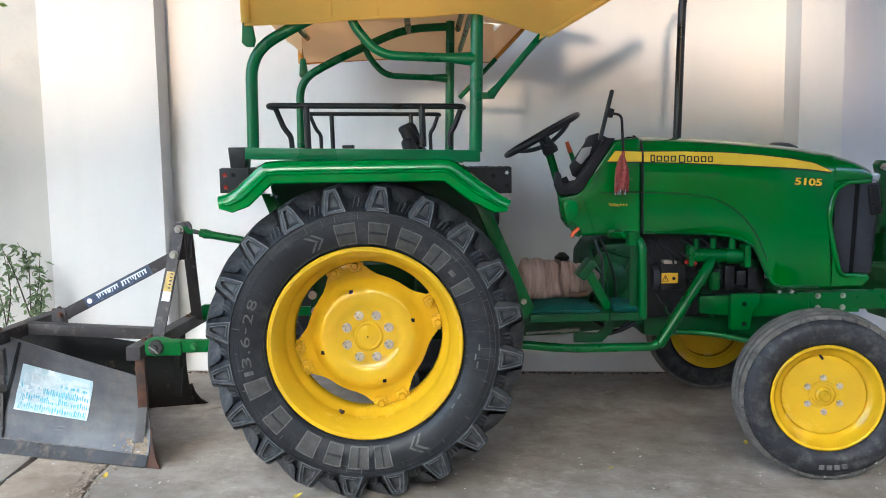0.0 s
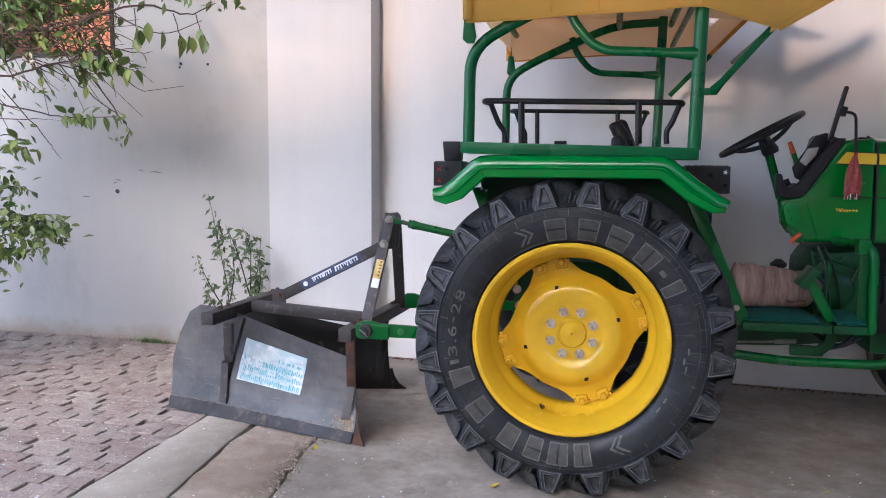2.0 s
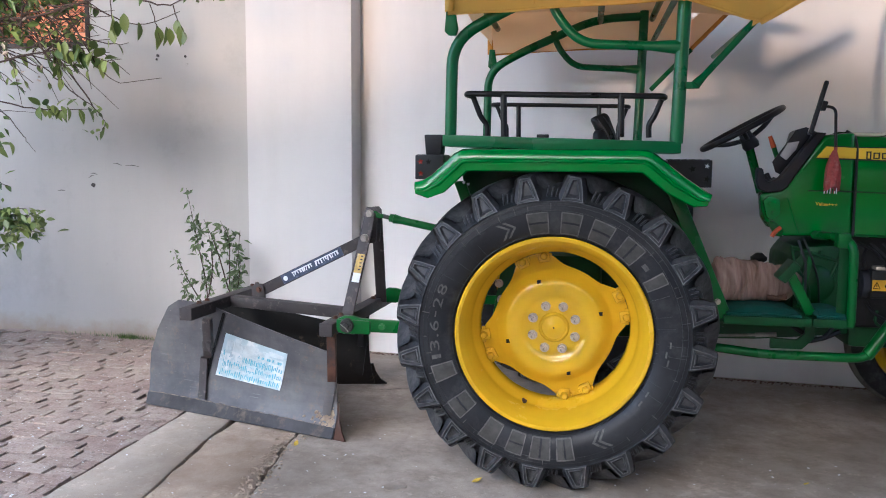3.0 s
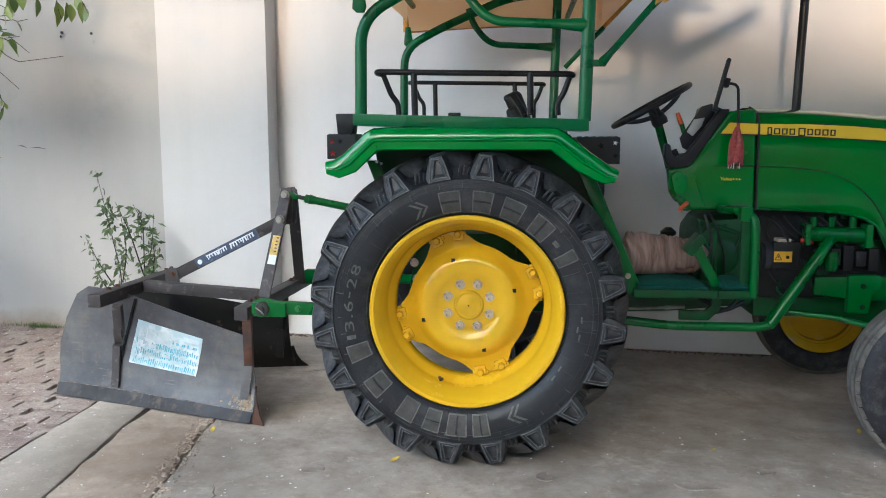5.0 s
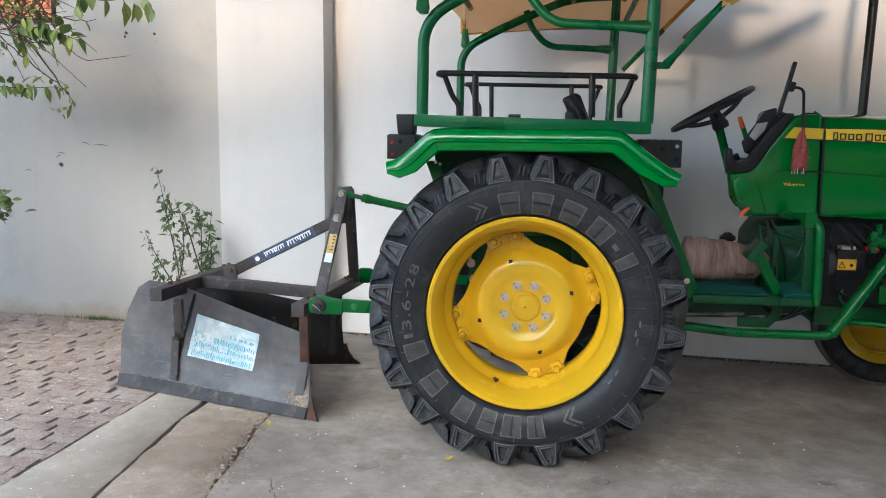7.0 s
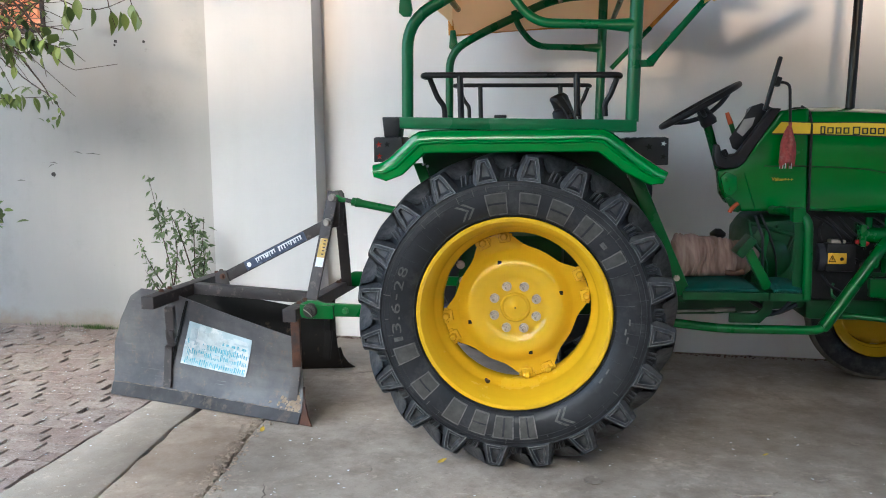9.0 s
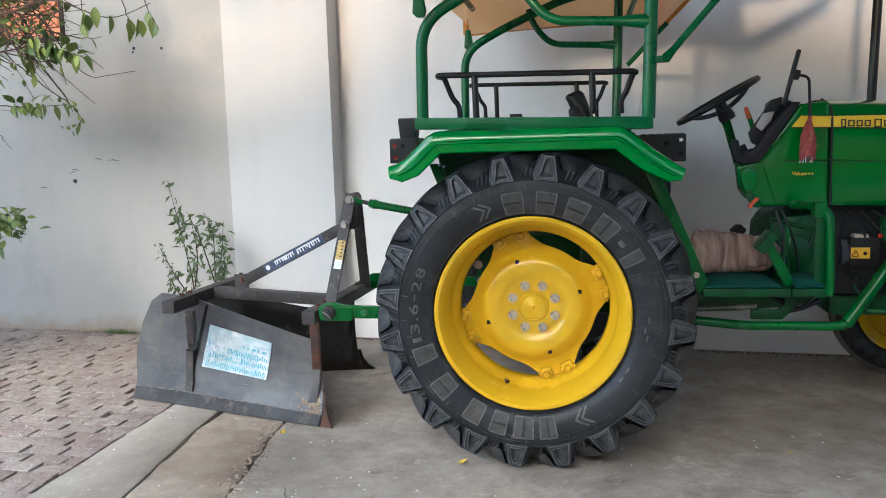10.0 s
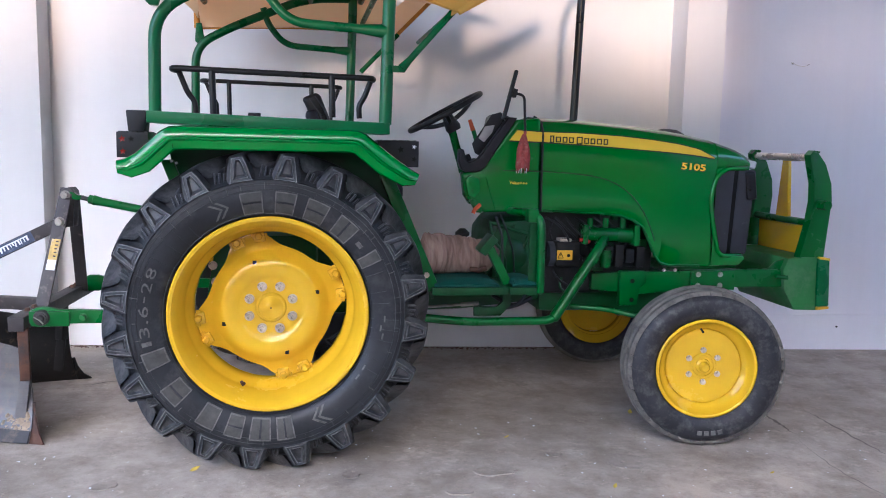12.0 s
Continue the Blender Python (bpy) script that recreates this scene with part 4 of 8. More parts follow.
# front wheels
def front_tyre_mesh():
    prof = [(0.218, 0.022), (0.228, 0.004), (0.245, -0.012), (0.275, -0.022), (0.305, -0.020), (0.330, -0.006)]
    back = [(r, 0.166 - y) for r, y in reversed(prof)]
    return lathe(prof + [(0.338, 0.008)] + [(0.338, 0.158)] + back + [(0.21, 0.12), (0.21, 0.05)], 80, closed=True)


def front_tread_mesh():
    """The ribbed tread: bands round the tyre with notched outer edges."""
    bm = bmesh.new()
    for y0, y1, r in ((0.000, 0.030, 0.352), (0.038, 0.072, 0.359), (0.078, 0.090, 0.361), (0.096, 0.128, 0.359), (0.136, 0.166, 0.352)):
        lathe([(0.334, y0 - 0.004), (r - 0.004, y0), (r, y0 + 0.004), (r + 0.001, y1 - 0.004), (r - 0.004, y1), (0.334, y1 + 0.004)], 80, bm=bm)
    own = bmesh.new()
    for k in range(40):
        phi = 2 * math.pi * k / 40
        q = bmesh.new()
        bmesh.ops.create_cube(q, size=1)
        moved(q, Matrix.Rotation(phi, 4, 'Y') @ pose(0, 0.003, 0.338, -28, 0, 0) @ Matrix.Diagonal((0.011, 0.024, 0.014, 1)))
        merge(own, q)
    return merge(bm, own)


def front_wheel(m, parts=None):
    nut_at = [Matrix.Translation(polar(0.074, 92 + 60 * k, 0.052)) for k in range(6)]
    if parts is None:
        tyre = part("front_tyre", front_tyre_mesh(), rubber_front, T, "worn black front tyre with dusty sidewall", m)
        tread = part("tread", front_tread_mesh(), rubber_tread, tyre)
        marks = []
        for k, a in enumerate((166, 172, 178, 184)):
            b = bmesh.new()
            for rr in (0.283, 0.302):
                pts = [ring_point(rr, radians(a + d), -0.0235) for d in (-2, 2)]
            own = [b.verts.new(ring_point(r, radians(a + d), -0.0245)) for r, d in ((0.281, -2), (0.281, 2), (0.301, 2), (0.301, -2))]
            deep = [b.verts.new((v.co.x, -0.018, v.co.z)) for v in own]
            b.faces.new(own)
            for i in range(4):
                b.faces.new((own[i], own[(i + 1) % 4], deep[(i + 1) % 4], deep[i]))
            marks.append(part("raised_marking", b, rubber_mark, tyre))
        prof = [(0.214, 0.020), (0.222, 0.008), (0.227, -0.002), (0.222, -0.007), (0.213, -0.004), (0.206, 0.010), (0.200, 0.030), (0.186, 0.044), (0.176, 0.050), (0.170, 0.060),
                (0.170, 0.120), (0.188, 0.130), (0.202, 0.150), (0.226, 0.170), (0.222, 0.178), (0.208, 0.165), (0.182, 0.135), (0.182, 0.062)]
        rim = part("front_rim", lathe(prof, 72, closed=True), yellow, T, "yellow front wheel rim", m)
        disc = part("wheel_disc", lathe([(0.171, 0.060), (0.168, 0.050), (0.160, 0.049), (0.060, 0.053), (0.058, 0.050), (0.048, 0.050), (0.046, 0.056), (0, 0.056), (0, 0.066), (0.17, 0.070)], 56), yellow, rim)
        cap = part("hub_cap", lathe([(0, 0.010), (0.016, 0.011), (0.021, 0.017), (0.023, 0.040), (0.032, 0.046), (0.034, 0.056), (0, 0.056)], 28), yellow, rim)
        nut = part("wheel_nut", bolt_head(0.0105, 0.014), zinc, rim, "", nut_at[0])
        valve = part("valve", tube([(0, 0.04, 0), (0, 0.012, -0.004), (0.004, 0.0, -0.012)], 0.005, 8, 0.01), dark_hole, rim, "", Matrix.Translation(polar(0.172, 96, 0.03)))
        parts = (tyre, tread, rim, disc, cap, nut, valve)
    else:
        tyre = again(parts[0], m, T)
        again(parts[1], Matrix.Identity(4), tyre)
        rim = again(parts[2], m, T)
        for o in parts[3:]:
            again(o, o.matrix_local.copy(), rim)
        nut = parts[5]
    for k in range(1, 6):
        again(nut, nut_at[k], rim)
    return parts


FX, FZ = 1.912, 0.357
STEER = -10.0


def steered(y, flip):
    """The front wheels stand turned a little, each about its own middle."""
    return pose(FX + 0.010, y, FZ, 0, 0, STEER + (180 if flip else 0)) @ Matrix.Translation((0, -0.083, 0))


front_parts = front_wheel(steered(0.165, False))
front_wheel(steered(2 * YC - 0.165, True), front_parts)


# fenders
def fender_mesh():
    """A pressed mudguard: a bent top with a rolled outer band and a bead along it."""
    path = [(-0.562, 1.236), (-0.530, 1.240), (-0.490, 1.262), (-0.398, 1.348), (-0.372, 1.362), (-0.32, 1.366), (0.300, 1.366), (0.345, 1.363), (0.372, 1.350), (0.470, 1.272), (0.555, 1.216), (0.586, 1.202)]
    cross = [(0.400, 0.010), (0.060, 0.012), (0.028, 0.010), (0.014, 0.004), (0.008, -0.008), (0.004, -0.030), (-0.004, -0.034), (-0.005, -0.040), (0.004, -0.046), (0.004, -0.074), (0.012, -0.079), (0.020, -0.072), (0.020, -0.004), (0.400, -0.002)]
    bm = bmesh.new()
    rows = []
    n = len(path)
    for i, (x, z) in enumerate(path):
        xa, za = path[max(i - 1, 0)]
        xb, zb = path[min(i + 1, n - 1)]
        t = Vector((xb - xa, zb - za)).normalized()
        shrink = 0.55 if i in (0, n - 1) else (0.85 if i in (1, n - 2) else 1.0)
        rows.append([bm.verts.new((x - t.y * d * shrink, y, z + t.x * d * shrink)) for y, d in cross])
    for a, b in zip(rows, rows[1:]):
        for k in range(len(cross)):
            j = (k + 1) % len(cross)
            bm.faces.new((a[k], b[k], b[j], a[j]))
    bm.faces.new(rows[0])
    bm.faces.new(rows[-1][::-1])
    return bm


FLIP = Matrix.Translation((0, 2 * YC, 0)) @ Matrix.Diagonal((1, -1, 1, 1))


def mirrored(bm):
    moved(bm, FLIP)
    bmesh.ops.reverse_faces(bm, faces=bm.faces[:])
    return bm


def twice(name, make, material, label=""):
    """The same part on the near and the far side of the tractor."""
    a = part(name, make(), material, T, label)
    b = part(name, mirrored(make()), material, T, label)
    return a, b


twice("fender", fender_mesh, green_bright, "glossy bright green mudguard")
twice("fender_panel", lambda: prism([(-0.44, 1.34), (0.42, 1.35), (0.50, 1.25), (0.72, 0.63), (0.60, 0.63), (0.44, 1.02), (0.26, 1.16), (0.0, 1.22), (-0.20, 1.18), (-0.33, 1.06), (-0.40, 1.12)], 0.40, 0.43), green_dusty_shaded)
twice("fender_strut", lambda: prism([(0.455, 1.20), (0.515, 1.20), (0.735, 0.69), (0.675, 0.66)], 0.355, 0.40, w=0.006), green)
twice("fender_brace", lambda: prism([(-0.45, 1.24), (-0.40, 1.24), (-0.33, 1.05), (-0.37, 1.03)], 0.30, 0.33), green)
strut_bolt = part("strut_bolt", bolt_head(0.010, 0.010), zinc, T, "", pose(0.675, 0.352, 0.745))
twice("fender_board", lambda: prism([(-0.454, 1.385), (-0.454, 1.430), (0.469, 1.406), (0.469, 1.361)], 0.035, 0.330, w=0.004), green_frame, "flat green steel carrier rail")
for x in (-0.435, -0.405, -0.385):
    part("panel_hole", lathe([(0, -0.001), (0.006, -0.001), (0.006, 0.002), (0, 0.002)], 10), clear_white, T, "", pose(x, 0.297, 1.245 - 0.35 * (x + 0.435)))

# canopy frame
PY = 0.06
for dx, dz, side in ((0.027, 0.0, lambda b: b), (-0.025, 0.055, mirrored)):
    part("rear_hoop", side(tube([(-0.452 + dx, PY, 1.42), (-0.447 + dx, PY, 1.80 + dz), (-0.26 + dx, PY, 1.905 + dz), (0.17 + dx, PY, 2.09 + dz), (0.455 + min(0.0, dx * 1.6), PY, 2.10 + dz)], 0.0235, 14, 0.17, 7)), green_frame, T, "bent green roof tube")
part("front_post", tube([(0.452, PY, 1.40), (0.470, PY, 2.16)], 0.0255, 16), green_frame, T)
part("front_post", mirrored(tube([(0.398, PY, 1.40), (0.416, PY, 2.20)], 0.0255, 16)), green_frame, T)
for dx, dz, side in ((0.0, 0.0, lambda b: b), (-0.050, 0.095, mirrored)):
    part("side_tube", side(tube([(-0.045 + dx, PY, 1.985 + dz), (-0.020 + dx, PY, 1.90 + dz), (0.075 + dx, PY, 1.782 + dz), (0.455 + dx, PY, 1.762 + dz)], 0.018, 12, 0.085, 6)), green_frame, T)
    part("tube_socket", side(tube([(0.345 + dx, PY, 1.768 + dz), (0.452 + dx, PY, 1.762 + dz)], 0.021, 12, taper=lambda s: 0.018 + 0.010 * s)), green_frame, T)
part("visor_strut", tube([(0.463, 2 * YC - PY, 1.741), (0.56, 2 * YC - PY, 1.842), (0.68, 2 * YC - PY, 1.965)], 0.0135, 12), green_frame, T)
part("visor_strut", tube([(0.515, PY - 0.01, 1.622), (0.545, PY - 0.01, 1.655), (0.715, PY - 0.02, 1.850), (0.78, PY - 0.02, 1.915)], 0.0145, 12, taper=lambda s: 0.019 - 0.006 * min(1, s * 3)), green_frame, T)
part("strut_bracket", box((0.462, PY - 0.012, 1.606), (0.530, PY + 0.012, 1.632), 0.005), green_frame, T)
for dx, side, dz in ((0.032, lambda b: b, 0.0), (0.0, mirrored, 0.055)):
    part("corner_bracket", side(moved(prism([(-0.478 + dx, 1.83), (-0.462 + dx, 1.815), (-0.432 + dx, 1.815), (-0.425 + dx, 1.84), (-0.440 + dx, 1.93), (-0.470 + dx, 1.93)], PY - 0.045, PY - 0.020, w=0.004), Matrix.Translation((0, 0, dz)))), green_frame, T)
for zz, xx in ((2.10, -0.42), (2.13, 0.17), (2.14, 0.46)):
    part("cross_tube", tube([(xx, PY, zz), (xx, 2 * YC - PY, zz)], 0.017, 12), green_frame, T)
part("cross_tube", tube([(0.47, PY, 2.02), (0.47, 2 * YC - PY, 2.02)], 0.014, 12), green_frame, T)
part("visor_bar", tube([(0.80, PY, 1.925), (0.80, 2 * YC - PY, 1.925)], 0.012, 10), green_frame, T)

# canopy cloth
CN, CF = 0.012, 2 * YC - 0.012
EDGE = [(-0.432, 1.896), (-0.30, 1.900), (-0.18, 1.902), (-0.05, 1.912), (0.10, 1.917), (0.25, 1.920), (0.40, 1.932), (0.47, 1.930), (0.58, 1.893), (0.68, 1.858), (0.735, 1.846)]


def sheet(rows, thick, bm=None):
    """A grid of points, given a small thickness along its normals."""
    own = bmesh.new()
    g = [[own.verts.new(p) for p in r] for r in rows]
    for a, b in zip(g, g[1:]):
        for k in range(len(a) - 1):
            own.faces.new((a[k], a[k + 1], b[k + 1], b[k]))
    bmesh.ops.recalc_face_normals(own, faces=own.faces[:])
    bmesh.ops.solidify(own, geom=own.faces[:], thickness=thick)
    return merge(bm, own) if bm else own


def wave(x, s, amp):
    return amp * (math.sin(9 * x + 3 * s) + 0.6 * math.sin(23 * x + 1.3 + 5 * s)) * s


FAR_EDGE = [(-0.470, 1.956), (-0.30, 1.966), (-0.10, 1.976), (0.10, 1.982), (0.30, 1.984), (0.47, 1.978), (0.58, 1.955), (0.67, 1.955)]


def valance(y, sign, edge):
    rows = []
    for x, z in edge:
        top = 2.21 - 0.05 * abs(x) if x < 0.5 else 2.185 - 0.1 * (x - 0.5)
        rows.append([(x, y + sign * (wave(x, s, 0.006) + 0.030 * (1 - s)), top + (z - top) * s) for s in [i / 6 for i in range(7)]])
    return sheet(rows, 0.004)


canopy = part("canopy", sheet([[(x, CN + 0.03 + (CF - CN - 0.06) * j / 10, 2.205 - 0.05 * abs(x) + 0.045 * math.sin(math.pi * j / 10) + 0.008 * math.sin(7 * x + j)) for j in range(11)] for x in [-0.46 + 0.118 * i for i in range(13)]], 0.004), canopy_lining_lit, T, "ochre canvas sun canopy")
part("side_valance", valance(CN, 1, EDGE), canopy_cloth, canopy)
part("side_valance", valance(CF, -1, FAR_EDGE), canopy_lining_lit, canopy)
part("rear_valance", sheet([[(-0.458 + 0.006 * math.sin(5 * j), CN + 0.03 + (CF - CN - 0.06) * j / 10, 2.18 - 0.17 * s) for s in (0, 0.5, 1)] for j in range(11)], 0.004), canopy_lining_lit, canopy)


def visor_side(y):
    return sheet([[(0.735 + d, y, 1.846 + 0.55 * d + 0.05 * d * d), (0.745 + d, y + (0.010 if y < 1 else -0.010), 1.90 + 0.50 * d), (0.74 + d, y + (0.02 if y < 1 else -0.02), 1.98 + 0.46 * d)] for d in [0.035 * i for i in range(-1, 14)]], 0.004)


part("visor_side", visor_side(CN), canopy_cloth, canopy)
part("visor_side", sheet([[(0.665 + d, CF, 1.955 + 1.05 * d), (0.655 + d, CF - 0.01, 2.02 + 0.95 * d), (0.64 + d, CF - 0.02, 2.10 + 0.85 * d)] for d in [0.03 * i for i in range(12)]], 0.004), canopy_lining_lit, canopy)
for y in (CN, CF):
    near = y < 1
    part("hem", tube([(x, y, z) for x, z in (EDGE if near else FAR_EDGE)], 0.0055, 8), canopy_cloth if near else canopy_edge, canopy)
    part("corner_sleeve", tube([(-0.430, y, 2.19), (-0.426, y, 1.905)] if near else [(-0.470, y, 2.19), (-0.466, y, 1.960)], 0.018, 10), canopy_cloth if near else canopy_edge, canopy)
    part("visor_hem", tube([(0.730, y, 1.842), (0.95, y, 1.968), (1.18, y, 2.10)] if near else [(0.66, y, 1.950), (0.86, y, 2.155), (0.98, y, 2.28)], 0.012, 10), canopy_cloth if near else canopy_edge, canopy)
for x in (-0.10, 0.08, 0.455):
    part("seam", tube([(x, CN - 0.001, 1.925), (x, CN + 0.014, 2.06), (x, CN + 0.028, 2.19)], 0.0028, 6), canopy_cloth, canopy)


# luggage rails
def rail(y, foot):
    top = part("luggage_rail", tube([(-0.346, y + 0.06, 1.590), (-0.372, y + 0.03, 1.593), (-0.360, y, 1.595), (0.395, y, 1.581), (0.412, y + 0.03, 1.579), (0.398, y + 0.06, 1.577)], 0.0118, 12, 0.02), black_paint, T, "black bent steel luggage rail")
    for x0, x1, z, r in ((-0.346, -0.288, 1.585, 0.0110), (0.398, 0.352, 1.572, 0.0110)):
        part("rail_leg", tube([(x0, y + 0.05, z), ((x0 * 0.45 + x1 * 0.55), y + 0.05, 1.505), (x1, y + 0.05, 1.475), (x1 + 0.003, y + 0.05, foot)], r, 10, 0.03), black_paint, top)
    for x0, x1 in ((-0.217, -0.213), (0.241, 0.245)):
        part("rail_leg", tube([(x0, y, 1.588), (x1, y, foot)], 0.0130, 10), black_paint, top)
    return top


rail(0.09, 1.424)
far_rail = rail(1.60, 1.360)
far_rail.location = (-0.066, 0, 0.062)
part("rail_latch", box((-0.09, 0.20, 1.424), (-0.04, 0.23, 1.438), 0.004), black, T)


# lamp boxes on the mudguards
def star(r):
    pts = []
    for k in range(10):
        a = math.pi / 2 + k * math.pi / 5
        q = r if k % 2 == 0 else r * 0.42
        pts.append((q * math.cos(a), q * math.sin(a)))
    return prism(pts, -0.002, 0.001, w=0)


def lamp_box(x0, x1, z0, z1, y0, y1, stars):
    body = part("lamp_box", box((x0, y0, z0), (x1, y1, z1), 0.004), black, T, "black perforated lamp guard box")
    for x, z, r, mat_ in stars:
        part("star_cutout", star(r), mat_, body, "", pose(x, y0 - 0.0005, z, 0, random.uniform(-15, 15)))
    n = 6
    for k in range(n):
        x = x0 + (x1 - x0) * (k + 0.5) / n
        part("top_slot", box((x - 0.006, y0 + 0.015, z1 - 0.001), (x + 0.006, y1 - 0.015, z1 + 0.003), 0.001), dash_grey, body)
    return body


lamp_box(-0.603, -0.480, 1.248, 1.350, 0.22, 0.40, ((-0.580, 1.322, 0.014, red_lens), (-0.545, 1.322, 0.014, dark_hole), (-0.578, 1.272, 0.014, red_lens)))
lamp_box(0.438, 0.612, 1.228, 1.338, 0.22, 0.40, ((0.535, 1.302, 0.016, dark_hole), (0.592, 1.314, 0.011, clear_white), (0.592, 1.262, 0.014, dark_hole)))
lamp_box(-0.603, -0.480, 1.248, 1.350, 1.35, 1.53, ())
lamp_box(0.438, 0.612, 1.228, 1.338, 1.35, 1.53, ())
part("work_lamp", prism([(-0.560, 1.352), (-0.496, 1.352), (-0.488, 1.437), (-0.568, 1.437)], 0.235, 0.335, w=0.006), black, T, "square black rear lamp")
part("lamp_cable", tube([(-0.505, 0.25, 1.36), (-0.485, 0.24, 1.39), (-0.478, 0.2, 1.41)], 0.003, 6), black, T)

# seat
seat = part("seat", moved(box((-0.24, -0.24, -0.05), (0.24, 0.24, 0.05), 0.035, segments=3), pose(0.36, YC, 1.10)), black, T, "black padded driver seat")
back = bmesh.new()
for k in range(7):
    merge(back, moved(box((-0.028, -0.23 + 0.066 * k, -0.26), (0.028, -0.17 + 0.066 * k, 0.26), 0.024, segments=3), pose(0.235, YC, 1.225, 0, -16)))
part("seat_back", back, black, T, "ribbed black seat back")
pad = box((-0.048, -0.030, -0.108), (0.030, 0.030, 0.108), 0.027, segments=4)
for v in pad.verts:
    v.co.x += 0.020 * math.cos(v.co.z * 14) + (0.028 * (v.co.z + 0.1) if v.co.x > 0 else 0.0)
arm = part("armrest", moved(pad, pose(0.205, 0.69, 1.445, 0, -24)), black_paint, T, "rounded black arm pad with welted seams")
for dx in (-0.016, 0.012):
    part("welt", moved(tube([(dx + 0.020 * math.cos(z * 14) + 0.10 * dx * (z + 0.1), -0.031 + 0.004 * abs(z) / 0.1, z) for z in [-0.092 + 0.0153 * i for i in range(13)]], 0.0035, 6), pose(0.205, 0.69, 1.445, 0, -24)), dash_grey, arm)
part("seat_base", box((0.2, YC - 0.15, 0.95), (0.5, YC + 0.15, 1.06), 0.02), black, T)

# steering
SW = pose(0.8325, YC, 1.489, 0, -29.4)
bm = bmesh.new()
bmesh.ops.create_circle(bm, segments=12, radius=0.0135, matrix=pose(0.198, 0, 0, 90))
bmesh.ops.spin(bm, geom=bm.verts[:] + bm.edges[:], cent=(0, 0, 0), axis=(0, 0, 1), angle=2 * math.pi, steps=48, use_duplicate=False)
bmesh.ops.remove_doubles(bm, verts=bm.verts[:], dist=1e-4)
wheel = part("steering_wheel", bm, black, T, "thin black steering wheel", SW)
part("wheel_hub", lathe([(0, -0.030), (0.034, -0.030), (0.040, -0.010), (0.030, 0.030), (0.026, 0.062), (0, 0.062)], 24), black, wheel, m=pose(0, 0, -0.075, -90) @ pose(0, 0, 0, 180))
for a in (20, 140, 260):
    part("wheel_spoke", tube([(0.02 * math.cos(radians(a)), 0.02 * math.sin(radians(a)), -0.055), (0.11 * math.cos(radians(a)), 0.11 * math.sin(radians(a)), -0.040), (0.197 * math.cos(radians(a)), 0.197 * math.sin(radians(a)), 0)], 0.011, 10, 0.04, flat=0.6), black, wheel)
part("steering_column", tube([(0.868, YC, 1.405), (0.918, YC, 1.235), (0.93, YC, 1.19)], 0.020, 14), green, T)
part("column_boss", tube([(0.855, YC, 1.45), (0.872, YC, 1.40)], 0.030, 16, taper=lambda s: 0.038 - 0.012 * s), black, T)
lever = part("hand_lever", tube([(0.990, 0.78, 1.31), (0.958, 0.78, 1.405)], 0.011, 10), green, T)
part("lever_knob", tube([(0.959, 0.78, 1.400), (0.940, 0.78, 1.452)], 0.012, 12, taper=lambda s: 0.009 + 0.005 * math.sin(math.pi * min(1, 0.25 + s * 0.75))), orange_knob, lever, "orange lever knob")

# dashboard and cowl
def raked(bm):
    """The rear edge of the cowl swings forward towards the far side."""
    for v in bm.verts:
        v.co.x += 0.30 * max(0.0, v.co.y - 0.60) * min(1.0, max(0.0, (1.13 - v.co.x) / 0.22))
    return bm


part("cowl", raked(prism([(1.125, 1.452), (1.247, 1.462), (1.255, 1.016), (0.975, 1.010), (0.945, 1.040), (0.908, 1.060), (0.880, 1.118), (0.868, 1.195), (0.955, 1.210)], 0.575, 2 * YC - 0.575, w=0.018, segments=3)), green_gloss, T, "glossy green dashboard housing")
dash = part("dashboard", raked(prism([(1.130, 1.452), (1.078, 1.448), (0.945, 1.262), (0.905, 1.250), (0.880, 1.262), (0.866, 1.230), (0.885, 1.207), (0.960, 1.205)], 0.615, 2 * YC - 0.615, w=0.008, segments=2)), dash_grey, T, "dark grey moulded dashboard")
RIM_NEAR = [(1.128, 1.460), (1.085, 1.462), (0.945, 1.266), (0.900, 1.246), (0.885, 1.258), (0.874, 1.306), (0.852, 1.310), (0.849, 1.250), (0.862, 1.214), (0.895, 1.199), (0.955, 1.206), (0.978, 1.224)]
part("dash_rim", prism(RIM_NEAR, 0.562, 0.618, w=0.008, segments=3), black, dash, "black rubber dashboard edge")
part("dash_hood", raked(prism([(1.12, 1.462), (1.060, 1.488), (1.015, 1.476), (0.975, 1.420), (0.935, 1.366), (0.912, 1.334), (0.928, 1.290), (0.960, 1.275), (1.085, 1.455)], 0.66, 2 * YC - 0.66, w=0.002)), black, dash)
part("instrument_cover", prism([(0.988, 1.418), (1.036, 1.426), (1.024, 1.388), (0.985, 1.342), (0.958, 1.362)], 0.640, 0.652, w=0.003), dial_glass, dash, "pale grey instrument cover")
for i in range(2):
    part("dash_switch", moved(box((-0.012, -0.012, -0.01), (0.012, 0.012, 0.022), 0.004), pose(0.905 + 0.022 * i, 0.66 + 0.06 * i, 1.258 + 0.004 * i, 0, -25)), black, dash)
part("throttle_lever", tube([(0.955, 0.60, 1.035), (0.945, 0.57, 1.015)], 0.008, 8), zinc, T)
part("throttle_knob", tube([(0.958, 0.565, 1.048), (0.930, 0.555, 1.026), (0.922, 0.555, 1.008)], 0.0095, 10, 0.02), orange_knob, T)
part("cowl_bracket", prism([(0.880, 1.165), (0.905, 1.190), (0.952, 1.172), (0.958, 1.110), (0.930, 1.078), (0.898, 1.090)], 0.560, 0.585, w=0.010), green_bright, T)
